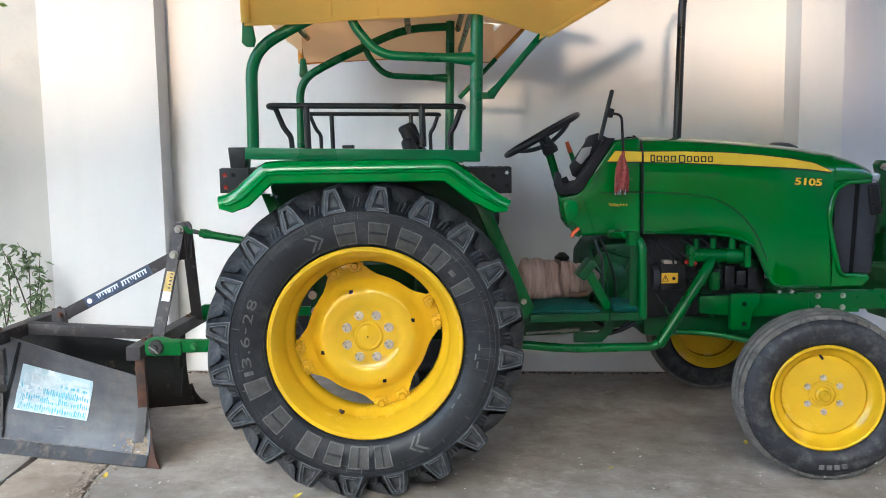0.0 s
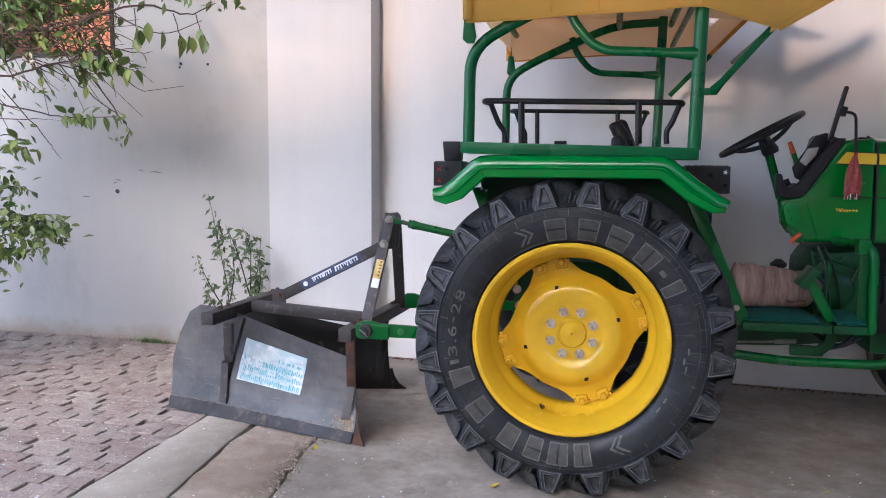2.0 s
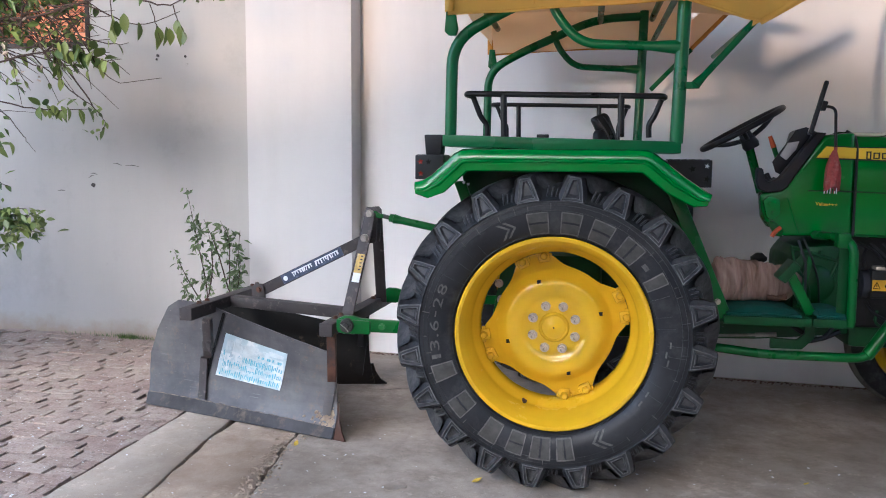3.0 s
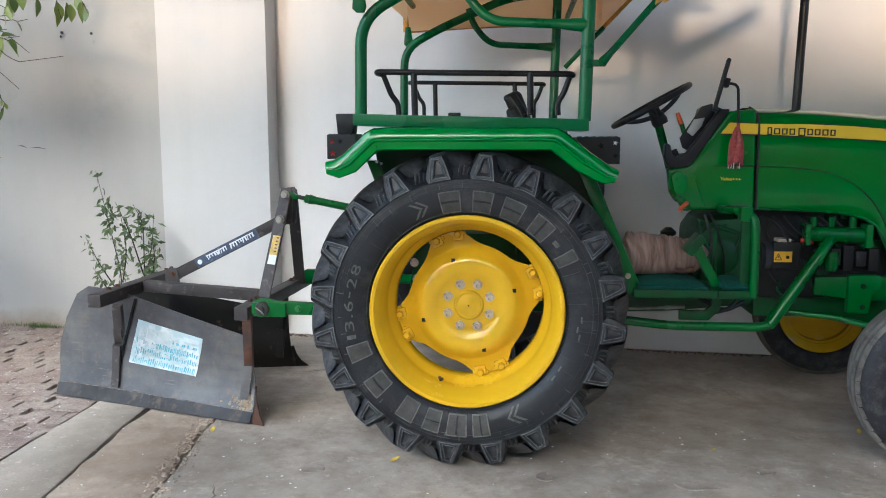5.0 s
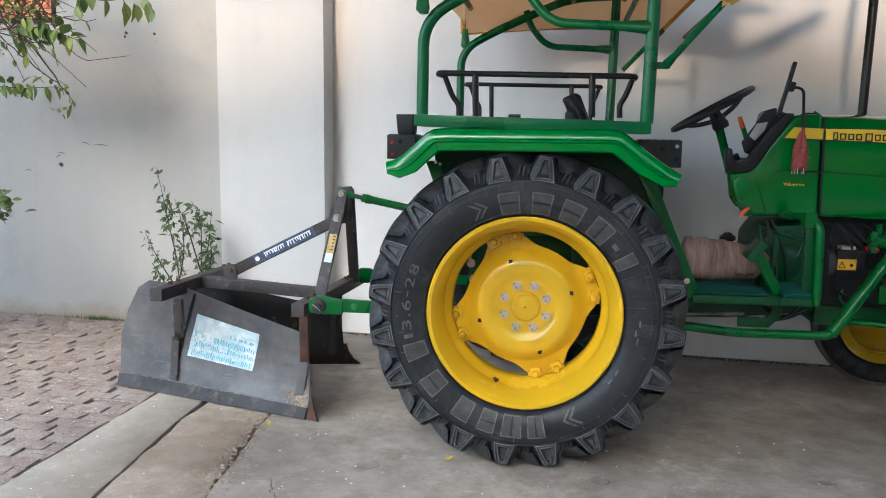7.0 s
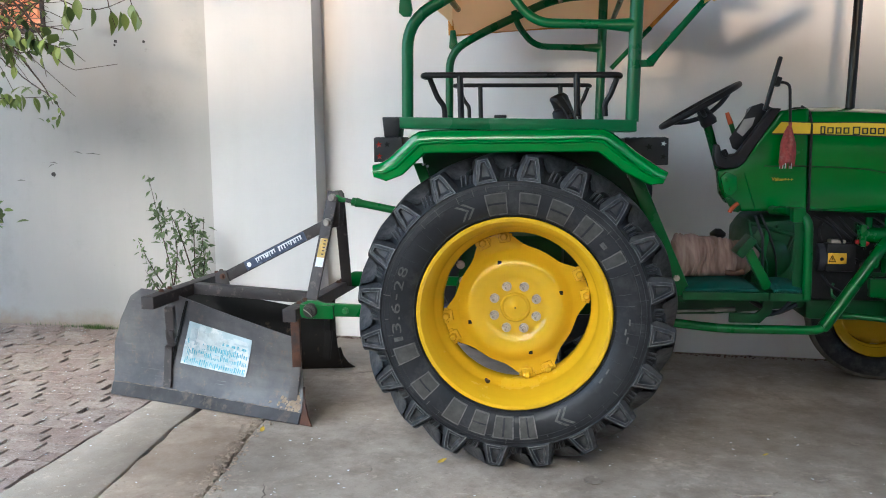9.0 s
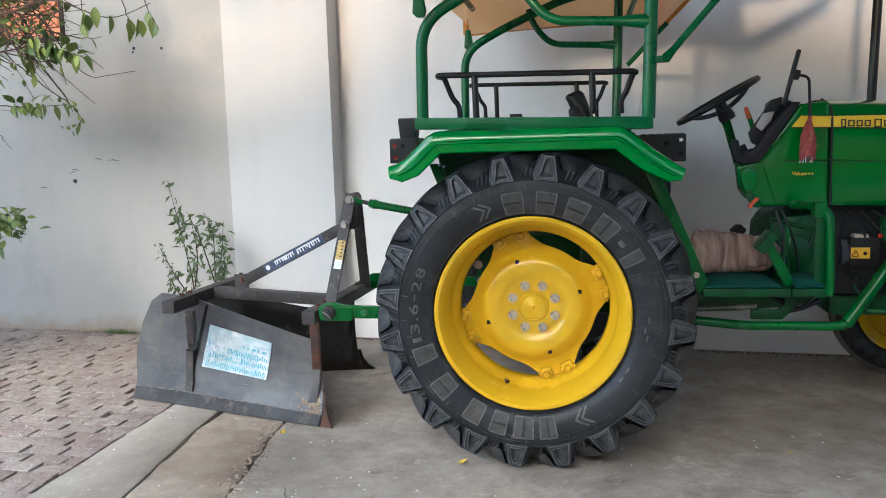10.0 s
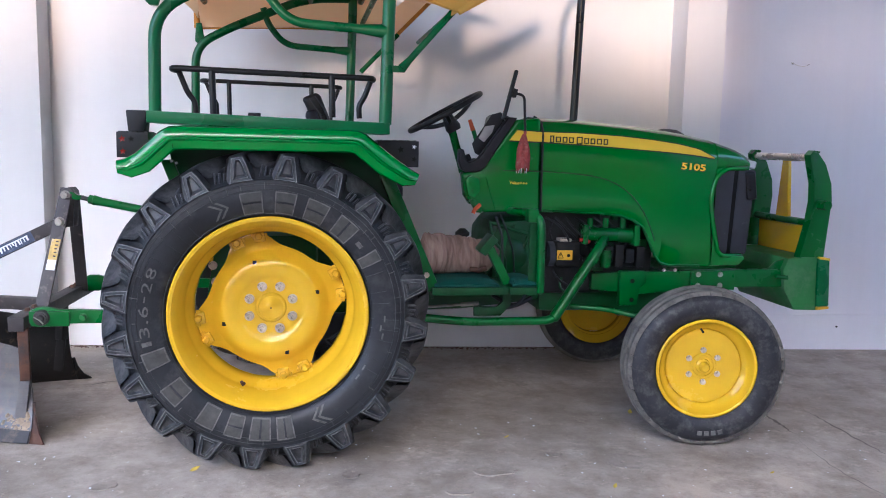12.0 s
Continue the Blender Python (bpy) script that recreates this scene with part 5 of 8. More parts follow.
part("cowl_bracket", prism([(0.903, 1.070), (0.930, 1.078), (0.972, 1.040), (0.968, 1.006), (0.938, 1.012)], 0.566, 0.590, w=0.008), green, T)
for bx, bz in ((0.912, 1.150), (0.926, 1.112)):
    part("bracket_bolt", bolt_head(0.010, 0.008), green_bright, T, "", pose(bx, 0.560, bz))
part("cowl_crease", tube([(0.985, 0.573, 1.180), (1.010, 0.573, 1.100), (1.035, 0.573, 1.025)], 0.0028, 6), green_bright, T)
part("lower_cowl", prism([(0.872, 1.20), (0.92, 1.21), (0.96, 1.05), (0.915, 1.045), (0.886, 1.09)], 0.60, 0.66, w=0.012), green, T)


# bonnet
def lerp_table(table, x):
    if x <= table[0][0]:
        return table[0][1]
    for (xa, a), (xb, b) in zip(table, table[1:]):
        if x <= xb:
            return a + (b - a) * (x - xa) / (xb - xa)
    return table[-1][1]


TOP = [(1.26, 1.462), (1.45, 1.458), (1.68, 1.440), (1.98, 1.408), (2.17, 1.373), (2.29, 1.338), (2.37, 1.300), (2.41, 1.268)]
LOW = [(1.26, 1.016), (1.55, 1.005), (1.67, 0.992), (1.735, 0.972), (1.785, 0.938), (1.822, 0.866), (1.855, 0.798), (1.885, 0.760), (1.93, 0.747), (2.16, 0.746), (2.163, 1.236), (2.41, 1.240)]
HALF = [(1.26, 0.300), (1.9, 0.300), (2.2, 0.292), (2.33, 0.262), (2.41, 0.215)]


def bonnet_mesh():
    xs = [1.262, 1.40, 1.55, 1.61, 1.67, 1.705, 1.735, 1.765, 1.785, 1.805, 1.822, 1.84, 1.855, 1.87, 1.885, 1.905, 1.93, 2.0, 2.08, 2.16, 2.163, 2.22, 2.28, 2.33, 2.37, 2.41]
    bm = bmesh.new()
    rows = []
    for x in xs:
        top, low, hw = lerp_table(TOP, x), lerp_table(LOW, x), lerp_table(HALF, x)
        tall = top - low
        sec = [(hw - 0.012, low - 0.001), (hw, low + 0.010 * min(1, tall / 0.2))]
        for s in (0.25, 0.5, 0.75):
            sec.append((hw + 0.006 * math.sin(math.pi * s), low + (tall - 0.085) * s if tall > 0.2 else low + tall * s * 0.6))
        k = min(1.0, tall / 0.2)
        sec += [(hw - 0.001, top - 0.085 * k), (hw - 0.010, top - 0.050 * k), (hw - 0.030, top - 0.022 * k), (hw - 0.060, top - 0.008 * k), (hw * 0.55, top + 0.006), (0, top + 0.014)]
        ring = [(YC - d, z) for d, z in sec] + [(YC + d, z) for d, z in reversed(sec[:-1])]
        rows.append([bm.verts.new((x, y, z)) for y, z in ring])
    for a, b in zip(rows, rows[1:]):
        for k in range(len(a) - 1):
            bm.faces.new((a[k], b[k], b[k + 1], a[k + 1]))
    bm.faces.new(rows[-1])
    return bm


hood = part("bonnet", bonnet_mesh(), green_gloss, T, "glossy green bonnet with a yellow stripe", smooth=50)


def hood_y(x, z):
    top, low, hw = lerp_table(TOP, x), lerp_table(LOW, x), lerp_table(HALF, x)
    s = max(0.0, min(1.0, (z - low) / max(0.01, top - low - 0.085)))
    return YC - hw - 0.006 * math.sin(math.pi * s)


def strip_on_hood(upper, lower, off=0.0022, n=40):
    """A flat decal along the bonnet's near side between two curves of (x, z)."""
    bm = bmesh.new()
    x0, x1 = max(upper[0][0], lower[0][0]) - 0.04, min(upper[-1][0], lower[-1][0])
    rows = []
    for i in range(n + 1):
        x = upper[0][0] + (x1 - upper[0][0]) * i / n
        xl = lower[0][0] + (x1 - lower[0][0]) * i / n
        zu, zl = lerp_table(upper, x), lerp_table(lower, xl)
        rows.append([bm.verts.new((xx, (hood_y(max(xx, 1.262), z) if xx > 1.25 else 0.5755) - off, z)) for xx, z in ((x, zu), ((x + xl) / 2, (zu + zl) / 2), (xl, zl))])
    for a, b in zip(rows, rows[1:]):
        for k in range(2):
            bm.faces.new((a[k], b[k], b[k + 1], a[k + 1]))
    return bm


UP = [(1.130, 1.402), (1.25, 1.396), (1.45, 1.394), (1.65, 1.385), (1.80, 1.372), (1.95, 1.353), (2.06, 1.331), (2.145, 1.292)]
DN = [(1.092, 1.354), (1.25, 1.350), (1.45, 1.342), (1.65, 1.330), (1.80, 1.321), (1.95, 1.311), (2.06, 1.300), (2.145, 1.287)]
part("stripe_edge", strip_on_hood([(x, z + 0.004) for x, z in UP], [(x, z - 0.006) for x, z in DN], 0.0012), black, hood)
part("stripe", strip_on_hood(UP, DN, 0.0024), yellow_decal, hood, "tapering yellow side stripe")
# the maker's name on the stripe, as plain bars
x = 1.292
for k, wd in enumerate((0.020, 0.026, 0.024, 0.024, 0.0, 0.030, 0.024, 0.024, 0.026, 0.022)):
    if wd:
        zc = 1.364 - 0.028 * (x - 1.29)
        tall = 0.0175 if k in (0, 5) else 0.0135
        bmk = bmesh.new()
        for xa, xb, za, zb in ((x, x + 0.0055, -tall, tall), (x + wd - 0.0055, x + wd, -tall, tall), (x + 0.0055, x + wd - 0.0055, -tall, -tall + 0.005), (x + 0.0055, x + wd - 0.0055, tall - 0.005, tall)):
            box((xa, -0.0012, zc + za), (xb, 0.0012, zc + zb), 0, bmk)
        part("trade_mark_bar", bmk, black, hood, "", Matrix.Translation((0, hood_y(x, zc) - 0.003, 0)))
    x += wd + 0.008 if wd else 0.006
part("model_number", moved(words("5105", 0.05, 0.003, (0.128, 0.034), 0.030), pose(1.968, hood_y(2.0, 1.24) - 0.003, 1.232, 0, 4)), yellow_decal, hood, "yellow model figures")
part("model_number_shadow", moved(words("5105", 0.05, 0.001, (0.134, 0.040), 0.045), pose(1.965, hood_y(2.0, 1.24) - 0.0012, 1.228, 0, 4)), black, hood)
part("grade_mark", moved(words("Value+++", 0.02, 0.002, (0.090, 0.015), 0.012), pose(1.098, 0.5725, 1.148, 0, 3)), yellow_decal, T, "small yellow script")
part("bonnet_seam", tube([(1.235, 0.66, 1.470), (1.250, 0.600, 1.448), (1.2565, 0.576, 1.40), (1.2575, 0.5735, 1.20), (1.2585, 0.575, 1.02)], 0.006, 8, 0.02), black, hood)
part("crease", tube([(xx, hood_y(max(1.262, xx), zz) + 0.001 if xx > 1.25 else 0.576, zz) for xx, zz in ((1.066, 1.211), (1.16, 1.2105), (1.262, 1.209), (1.40, 1.203), (1.50, 1.193), (1.575, 1.178), (1.63, 1.157), (1.68, 1.128), (1.725, 1.092), (1.76, 1.052), (1.795, 1.00), (1.82, 0.95), (1.85, 0.875))], 0.0032, 6), green_dusty_shaded, hood)
part("wheel_arch_bead", tube([(xx, hood_y(xx, lerp_table(LOW, xx)) + 0.004, lerp_table(LOW, xx) + 0.006) for xx in (1.27, 1.40, 1.55, 1.61, 1.67, 1.705, 1.735, 1.765, 1.785, 1.805, 1.822, 1.84, 1.855, 1.87, 1.885, 1.905, 1.93, 2.0, 2.1)], 0.007, 8), green, hood)
part("filler_cap", moved(lathe([(0, 0.03), (0.04, 0.027), (0.075, 0.012), (0.085, 0), (0, 0)], 28), pose(2.03, YC, 1.405, 90, 4) @ pose(0, 0, 0)), dash_grey, hood)

# grille and nose
part("grille_core", prism([(2.165, 0.80), (2.165, 1.235), (2.398, 1.235), (2.368, 0.80)], YC - 0.268, YC + 0.268, w=0.02), black, T, "black mesh grille with grey scuffs")
part("grille_panel", prism([(2.150, 0.815), (2.150, 1.232), (2.268, 1.234), (2.250, 0.812)], YC - 0.279, YC - 0.262, w=0.004), grille_mesh, T, "dark scuffed fine mesh panel")
part("grille_panel", prism([(2.272, 0.812), (2.292, 1.234), (2.384, 1.232), (2.352, 0.812)], YC - 0.276, YC - 0.258, w=0.005), grille_mesh, T, "dark scuffed fine mesh panel")
# Black strip painted in for the dark gap between the two panels
part("grille_post", prism([(2.248, 0.806), (2.266, 1.238), (2.296, 1.238), (2.276, 0.806)], YC - 0.272, YC - 0.250, w=0.003), dark_hole, T)
part("grille_rim", tube([(2.345, YC - 0.262, 1.240), (2.215, YC - 0.295, 1.240), (2.165, YC - 0.298, 1.205), (2.143, YC - 0.300, 1.13), (2.137, YC - 0.300, 1.06), (2.152, YC - 0.300, 0.98), (2.172, YC - 0.298, 0.90), (2.190, YC - 0.298, 0.825), (2.215, YC - 0.298, 0.800), (2.33, YC - 0.270, 0.798)], 0.0125, 10, 0.03), green_gloss, T)
part("nose_lip", prism([(2.14, 0.748), (2.16, 0.800), (2.335, 0.803), (2.345, 0.785), (2.31, 0.748)], YC - 0.296, YC + 0.296, w=0.012), green_gloss, T)
part("cheek_panel", prism([(2.155, 0.75), (2.155, 1.24), (2.21, 1.24), (2.165, 1.17), (2.140, 1.10), (2.139, 1.04), (2.170, 0.92), (2.195, 0.80), (2.21, 0.75)], YC - 0.299, YC + 0.299, w=0.004), green_gloss, T)
part("headlamp", moved(box((-0.03, -0.05, -0.02), (0.03, 0.05, 0.02), 0.012, segments=3), pose(2.385, YC - 0.20, 1.262, 0, 14, -20)), lamp_glass, T, "clear headlamp in the nose")
part("side_lamp", moved(box((-0.028, -0.020, -0.072), (0.026, 0.02, 0.072), 0.014, segments=3), pose(2.362, YC - 0.268, 1.155, 0, -8)), black_paint, T)

# exhaust
part("exhaust_pipe", tube([(1.545, 1.0, 1.43), (1.565, 1.0, 2.16), (1.60, 1.0, 2.25), (1.70, 1.0, 2.30)], 0.0205, 16, 0.09, 8), black_paint, T, "upright black exhaust pipe")

# engine, gearbox and what hangs on them
part("engine_block", bevel(box((1.27, 0.66, 0.60), (1.88, 1.09, 1.02), 0.02), 0.004), engine_black, T, "oily black and green engine")
part("sump", box((1.30, 0.70, 0.50), (1.80, 1.05, 0.61), 0.03), green_dusty_shaded, T)
gear = part("gearbox", prism([(0.10, 0.50), (0.10, 0.84), (0.36, 0.80), (0.56, 0.68), (1.00, 0.70), (1.05, 0.96), (1.28, 1.00), (1.30, 0.56), (0.90, 0.52)], 0.68, 1.07, w=0.025), green_dusty_shaded, T, "dusty green gearbox casing with shade in its paint")
part("clutch_housing", prism([(1.03, 0.60), (1.03, 0.90), (1.08, 0.97), (1.25, 0.98), (1.25, 0.60)], 0.60, 1.13, w=0.03), green_dusty_shaded, gear)
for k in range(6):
    part("casing_bolt", bolt_head(0.009, 0.009), green_dusty_shaded, gear, "", pose(1.02 + 0.04 * k, 0.598, 0.94 if k % 2 else 0.66))
part("casing_cover", moved(lathe([(0, -0.012), (0.07, -0.012), (0.085, 0), (0, 0)], 24), pose(1.12, 0.60, 0.80)), green_dusty_shaded, gear)
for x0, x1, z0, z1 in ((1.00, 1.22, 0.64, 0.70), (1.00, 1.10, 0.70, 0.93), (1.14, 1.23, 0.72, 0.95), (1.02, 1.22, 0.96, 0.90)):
    part("casting_rib", tube([(x0, 0.598, z0), (x1, 0.598, z1)], 0.009, 8), green_dusty_shaded, gear)
part("clutch_lever", prism([(1.045, 0.70), (1.07, 0.70), (1.10, 0.92), (1.08, 0.93)], 0.565, 0.58, w=0.003), green, gear)
part("oil_pipe", tube([(1.01, 0.585, 0.97), (1.03, 0.575, 0.88), (1.09, 0.57, 0.80), (1.10, 0.575, 0.62)], 0.006, 8, 0.04), green_dusty_shaded, gear)
part("wiring", tube([(1.06, 0.58, 1.00), (1.09, 0.565, 0.93), (1.13, 0.57, 0.82), (1.14, 0.58, 0.66)], 0.005, 8, 0.05), black, gear)
part("dipstick", tube([(1.235, 0.585, 0.97), (1.245, 0.575, 0.75)], 0.005, 8), chrome, gear)
part("axle_housing", moved(lathe([(0, 0.235), (0.07, 0.235), (0.09, 0.27), (0.11, 0.45), (0.16, 0.60), (0.18, 0.70), (0.18, 1.05), (0.16, 1.15), (0.11, 1.30), (0.09, 1.50), (0.07, 1.58), (0, 1.58)], 32), pose(0, 0, 0.645)), green, T)
part("differential", box((-0.25, 0.62, 0.46), (0.20, 1.13, 0.90), 0.05), green_dusty_shaded, T)
for k in range(3):
    part("housing_bolt", bolt_head(0.014, 0.012), zinc, T, "", pose(-0.245 + 0.01 * k, 0.30, 0.80 - 0.07 * k))
part("lift_arm", prism([(-0.28, 0.62), (-0.20, 0.62), (-0.14, 0.98), (-0.22, 0.99)], 0.33, 0.37), green, T)
bat = part("starter_motor", box((1.352, 0.595, 0.742), (1.475, 0.70, 0.868), 0.012), engine_black, T, "black starter with a warning label")
part("warning_label", box((1.356, 0.5925, 0.778), (1.434, 0.5955, 0.826), 0.0005), amber, bat, "amber warning label")
for p, q in (((1.360, 0.788), (1.388, 0.788)), ((1.388, 0.788), (1.374, 0.816)), ((1.374, 0.816), (1.360, 0.788)), ((1.374, 0.806), (1.374, 0.796))):
    part("warning_sign", tube([(p[0], 0.592, p[1]), (q[0], 0.592, q[1])], 0.0016, 6), dark_hole, bat)
part("warning_sign", moved(lathe([(0, -0.001), (0.008, -0.001), (0.008, 0.001), (0, 0.001)], 14), pose(1.414, 0.5915, 0.800)), dark_hole, bat)
part("starter_top", box((1.37, 0.60, 0.868), (1.43, 0.68, 0.882), 0.003), zinc, bat)
part("end_flange", moved(lathe([(0, -0.015), (0.062, -0.015), (0.062, 0.015), (0, 0.015)], 24), pose(1.338, 0.66, 0.80, 0, 0, 90)), dash_grey, bat)
part("terminal_cap", tube([(1.462, 0.58, 0.878), (1.495, 0.58, 0.880), (1.515, 0.585, 0.868)], 0.010, 10, 0.015), red_cap, T, "red rubber terminal cap")
part("air_tank", tube([(1.485, 0.60, 0.908), (1.50, 0.60, 0.908), (1.505, 0.60, 0.908), (1.735, 0.60, 0.900), (1.75, 0.60, 0.900)], 0.036, 20, taper=lambda s: 0.027 if s < 0.05 or s > 0.95 else 0.037), green, T, "horizontal green cylinder")
for xx in (1.52, 1.60, 1.69):
    part("tank_stub", tube([(xx, 0.60, 0.93), (xx, 0.60, 0.985)], 0.012, 10, taper=lambda s: 0.016 - 0.005 * math.sin(3 * s)), green, T)
part("tank_clamp", box((1.475, 0.555, 0.86), (1.50, 0.64, 0.955), 0.006), green, T)
part("tank_clamp", box((1.735, 0.555, 0.85), (1.765, 0.64, 0.955), 0.006), green, T)
for k in range(7):
    rng = random.Random(40 + k)
    part("hose", tube([(1.30 + 0.05 * k, 0.63, 0.985), (1.36 + 0.05 * k, 0.57 + rng.uniform(0, 0.04), 0.94 + rng.uniform(-0.03, 0.02)), (1.42 + 0.04 * k, 0.60, 0.90 + rng.uniform(-0.03, 0.03)), (1.40 + 0.06 * k, 0.63, 0.84)], 0.0055, 8, 0.04), black, T)
for k in range(5):
    part("pump_block", box((1.55 + 0.055 * k, 0.60, 0.74 + 0.02 * (k % 2)), (1.595 + 0.055 * k, 0.67, 0.83 + 0.012 * (k % 3)), 0.006), engine_black, T)
erng = random.Random(66)
for k in range(26):
    x, z = erng.uniform(1.30, 1.80), erng.uniform(0.66, 0.98)
    y = erng.uniform(0.625, 0.655)
    if k % 3 == 0:
        part("engine_fitting", tube([(x, y, z), (x + erng.uniform(0.02, 0.06), y - 0.01, z + erng.uniform(-0.02, 0.02))], erng.uniform(0.010, 0.020), 12), engine_black, T)
    elif k % 3 == 1:
        part("engine_fitting", box((x, y, z), (x + erng.uniform(0.015, 0.06), 0.67, z + erng.uniform(0.015, 0.05)), 0.004), erng.choice((engine_black, green_dusty_shaded, black)), T)
    else:
        part("engine_pipe", tube([(x, y, z), (x + erng.uniform(-0.05, 0.05), y - 0.02, z - 0.05), (x + erng.uniform(-0.02, 0.12), y, z - erng.uniform(0.08, 0.14))], erng.uniform(0.004, 0.007), 8, 0.03), erng.choice((green_dusty_shaded, black, engine_black)), T)
part("filter_bowl", moved(lathe([(0, -0.045), (0.025, -0.045), (0.03, -0.02), (0.03, 0.04), (0, 0.04)], 18), pose(1.60, 0.58, 0.79, 90)), green, T)
part("side_pipe", tube([(1.60, 0.60, 0.895), (1.545, 0.52, 0.850), (1.306, 0.45, 0.520), (1.27, 0.45, 0.508), (0.894, 0.45, 0.507), (0.72, 0.45, 0.525), (0.40, 0.47, 0.555)], 0.021, 14, 0.07, 6, taper=lambda s: 0.026 if s < 0.32 else 0.020), green, T, "long bent green pipe under the footplate")
part("pipe_collar", tube([(1.50, 0.506, 0.783), (1.515, 0.51, 0.805)], 0.030, 16), green, T)
part("linkage_rod", tube([(0.70, 0.48, 0.575), (0.93, 0.48, 0.588)], 0.006, 8), steel_bolt, T)
part("linkage_sleeve", tube([(0.86, 0.48, 0.584), (0.945, 0.48, 0.589)], 0.010, 10), steel_bolt, T)
part("linkage_arm", prism([(0.92, 0.53), (0.92, 0.575), (1.03, 0.572), (1.06, 0.60), (1.06, 0.64), (1.10, 0.64), (1.10, 0.58), (1.05, 0.53)], 0.47, 0.49, w=0.004), green_dusty_shaded, T)
part("brake_hose", tube([(1.08, 0.50, 0.56), (1.13, 0.50, 0.57), (1.18, 0.52, 0.61), (1.21, 0.55, 0.66)], 0.008, 8, 0.03), dash_grey, T)
part("under_hose", tube([(1.02, 0.53, 0.62), (1.12, 0.52, 0.56), (1.22, 0.55, 0.60)], 0.011, 8, 0.04), black, T)

# footplates, posts and pedals
def footplate():
    bm = box((0.70, 0.330, 0.655), (1.050, 0.62, 0.690), 0.004)
    return box((1.055, 0.330, 0.655), (1.212, 0.62, 0.690), 0.004, bm)


twice("footplate", footplate, green_dusty_shaded, "green steel footplate")
post = part("footplate_post", tube([(1.10, 0.56, 1.02), (1.15, 0.42, 1.025), (1.195, 0.335, 1.005), (1.200, 0.335, 0.665)], 0.0185, 12, 0.05), green, T)
part("post_clamp", box((1.135, 0.34, 0.985), (1.185, 0.40, 1.045), 0.006), green, post)
part("post_plate", box((1.145, 0.352, 0.70), (1.185, 0.358, 1.00), 0.002), green_dusty_shaded, post)
pedal = part("pedal", moved(box((-0.020, -0.055, -0.050), (0.020, 0.055, 0.046), 0.008), pose(0.962, 0.42, 0.878, 0, 38)), green_dusty_shaded, T, "dark green treaded pedal")
part("pedal_arm", prism([(0.955, 0.855), (0.992, 0.868), (1.082, 0.70), (1.042, 0.69)], 0.395, 0.445), green, pedal)
part("gear_lever", tube([(0.93, 0.75, 0.70), (0.912, 0.75, 0.885)], 0.009, 8), green, T)
part("gear_knob", moved(lathe([(0, -0.022), (0.022, -0.019), (0.036, -0.007), (0.037, 0.006), (0.026, 0.015), (0.014, 0.026), (0, 0.026)], 18), pose(0.911, 0.75, 0.890, -90) @ pose(0, 0, 0, 180)), black, T)
part("brake_rod", tube([(1.02, 0.50, 1.0), (1.055, 0.50, 0.90), (1.06, 0.50, 0.70)], 0.006, 8), dash_grey, T)

# chassis, front axle and bumper
twice("chassis_rail", lambda: prism([(1.55, 0.625), (1.55, 0.705), (2.30, 0.722), (2.60, 0.722), (2.60, 0.630), (2.30, 0.630), (1.80, 0.600)], 0.625, 0.665, w=0.004), green, "green chassis rail")
twice("rail_plate", lambda: prism([(2.075, 0.622), (2.075, 0.712), (2.315, 0.722), (2.315, 0.618)], 0.612, 0.626, w=0.004), green)
for xx in (2.112, 2.232):
    for zz in (0.700, 0.643):
        part("rail_bolt", bolt_head(0.0105, 0.010), steel_bolt, T, "", pose(xx, 0.611, zz))
for xx in (1.93, 1.99):
    part("rail_bolt", bolt_head(0.007, 0.008), steel_bolt, T, "", pose(xx, 0.622, 0.722))
part("axle_bracket", prism([(1.69, 0.545), (1.69, 0.72), (1.83, 0.72), (1.83, 0.66), (1.795, 0.63), (1.785, 0.545)], 0.60, 0.64, w=0.008), green, T)
for zz in (0.67, 0.575):
    part("bracket_hole", lathe([(0, -0.002), (0.011, -0.002), (0.011, 0.002), (0, 0.002)], 12), dark_hole, T, "", pose(1.755, 0.599, zz))
part("front_axle", tube([(FX, 0.27, 0.40), (FX, 0.40, 0.47), (FX, 1.35, 0.47), (FX, 1.48, 0.40)], 0.050, 14, 0.08), green, T)
twice("stub_axle", lambda: tube([(FX, 0.15, FZ), (FX, 0.30, FZ + 0.02), (FX, 0.31, 0.50)], 0.035, 12, 0.04), green)
part("steering_cylinder", tube([(1.80, 0.40, 0.53), (1.90, 0.45, 0.56), (2.0, 0.60, 0.56)], 0.028, 12), green_bright, T)
part("steering_rod", tube([(1.42, 0.56, 0.555), (1.60, 0.50, 0.548), (1.75, 0.42, 0.52), (1.83, 0.40, 0.525)], 0.013, 10, 0.06), green, T)
part("axle_support", box((1.72, 0.70, 0.47), (2.05, 1.05, 0.68), 0.02), green_dusty_shaded, T)
part("bumper_block", prism([(2.575, 0.72), (2.60, 0.782), (2.765, 0.794), (2.790, 0.508), (2.650, 0.512), (2.590, 0.615)], 0.60, 2 * YC - 0.60, w=0.006), green_worn, T, "pale green welded bumper block")
part("bumper_face", prism([(2.770, 0.527), (2.760, 0.786), (2.828, 0.778), (2.842, 0.530)], 0.585, 2 * YC - 0.585, w=0.012), green_frame, T)
part("bumper_edge", prism([(2.774, 0.512), (2.774, 0.527), (2.840, 0.530), (2.840, 0.518)], 0.583, 2 * YC - 0.583, w=0.003), amber, T)
part("bumper_edge", prism([(2.765, 0.780), (2.762, 0.793), (2.826, 0.785), (2.828, 0.772)], 0.583, 2 * YC - 0.583, w=0.003), amber, T)
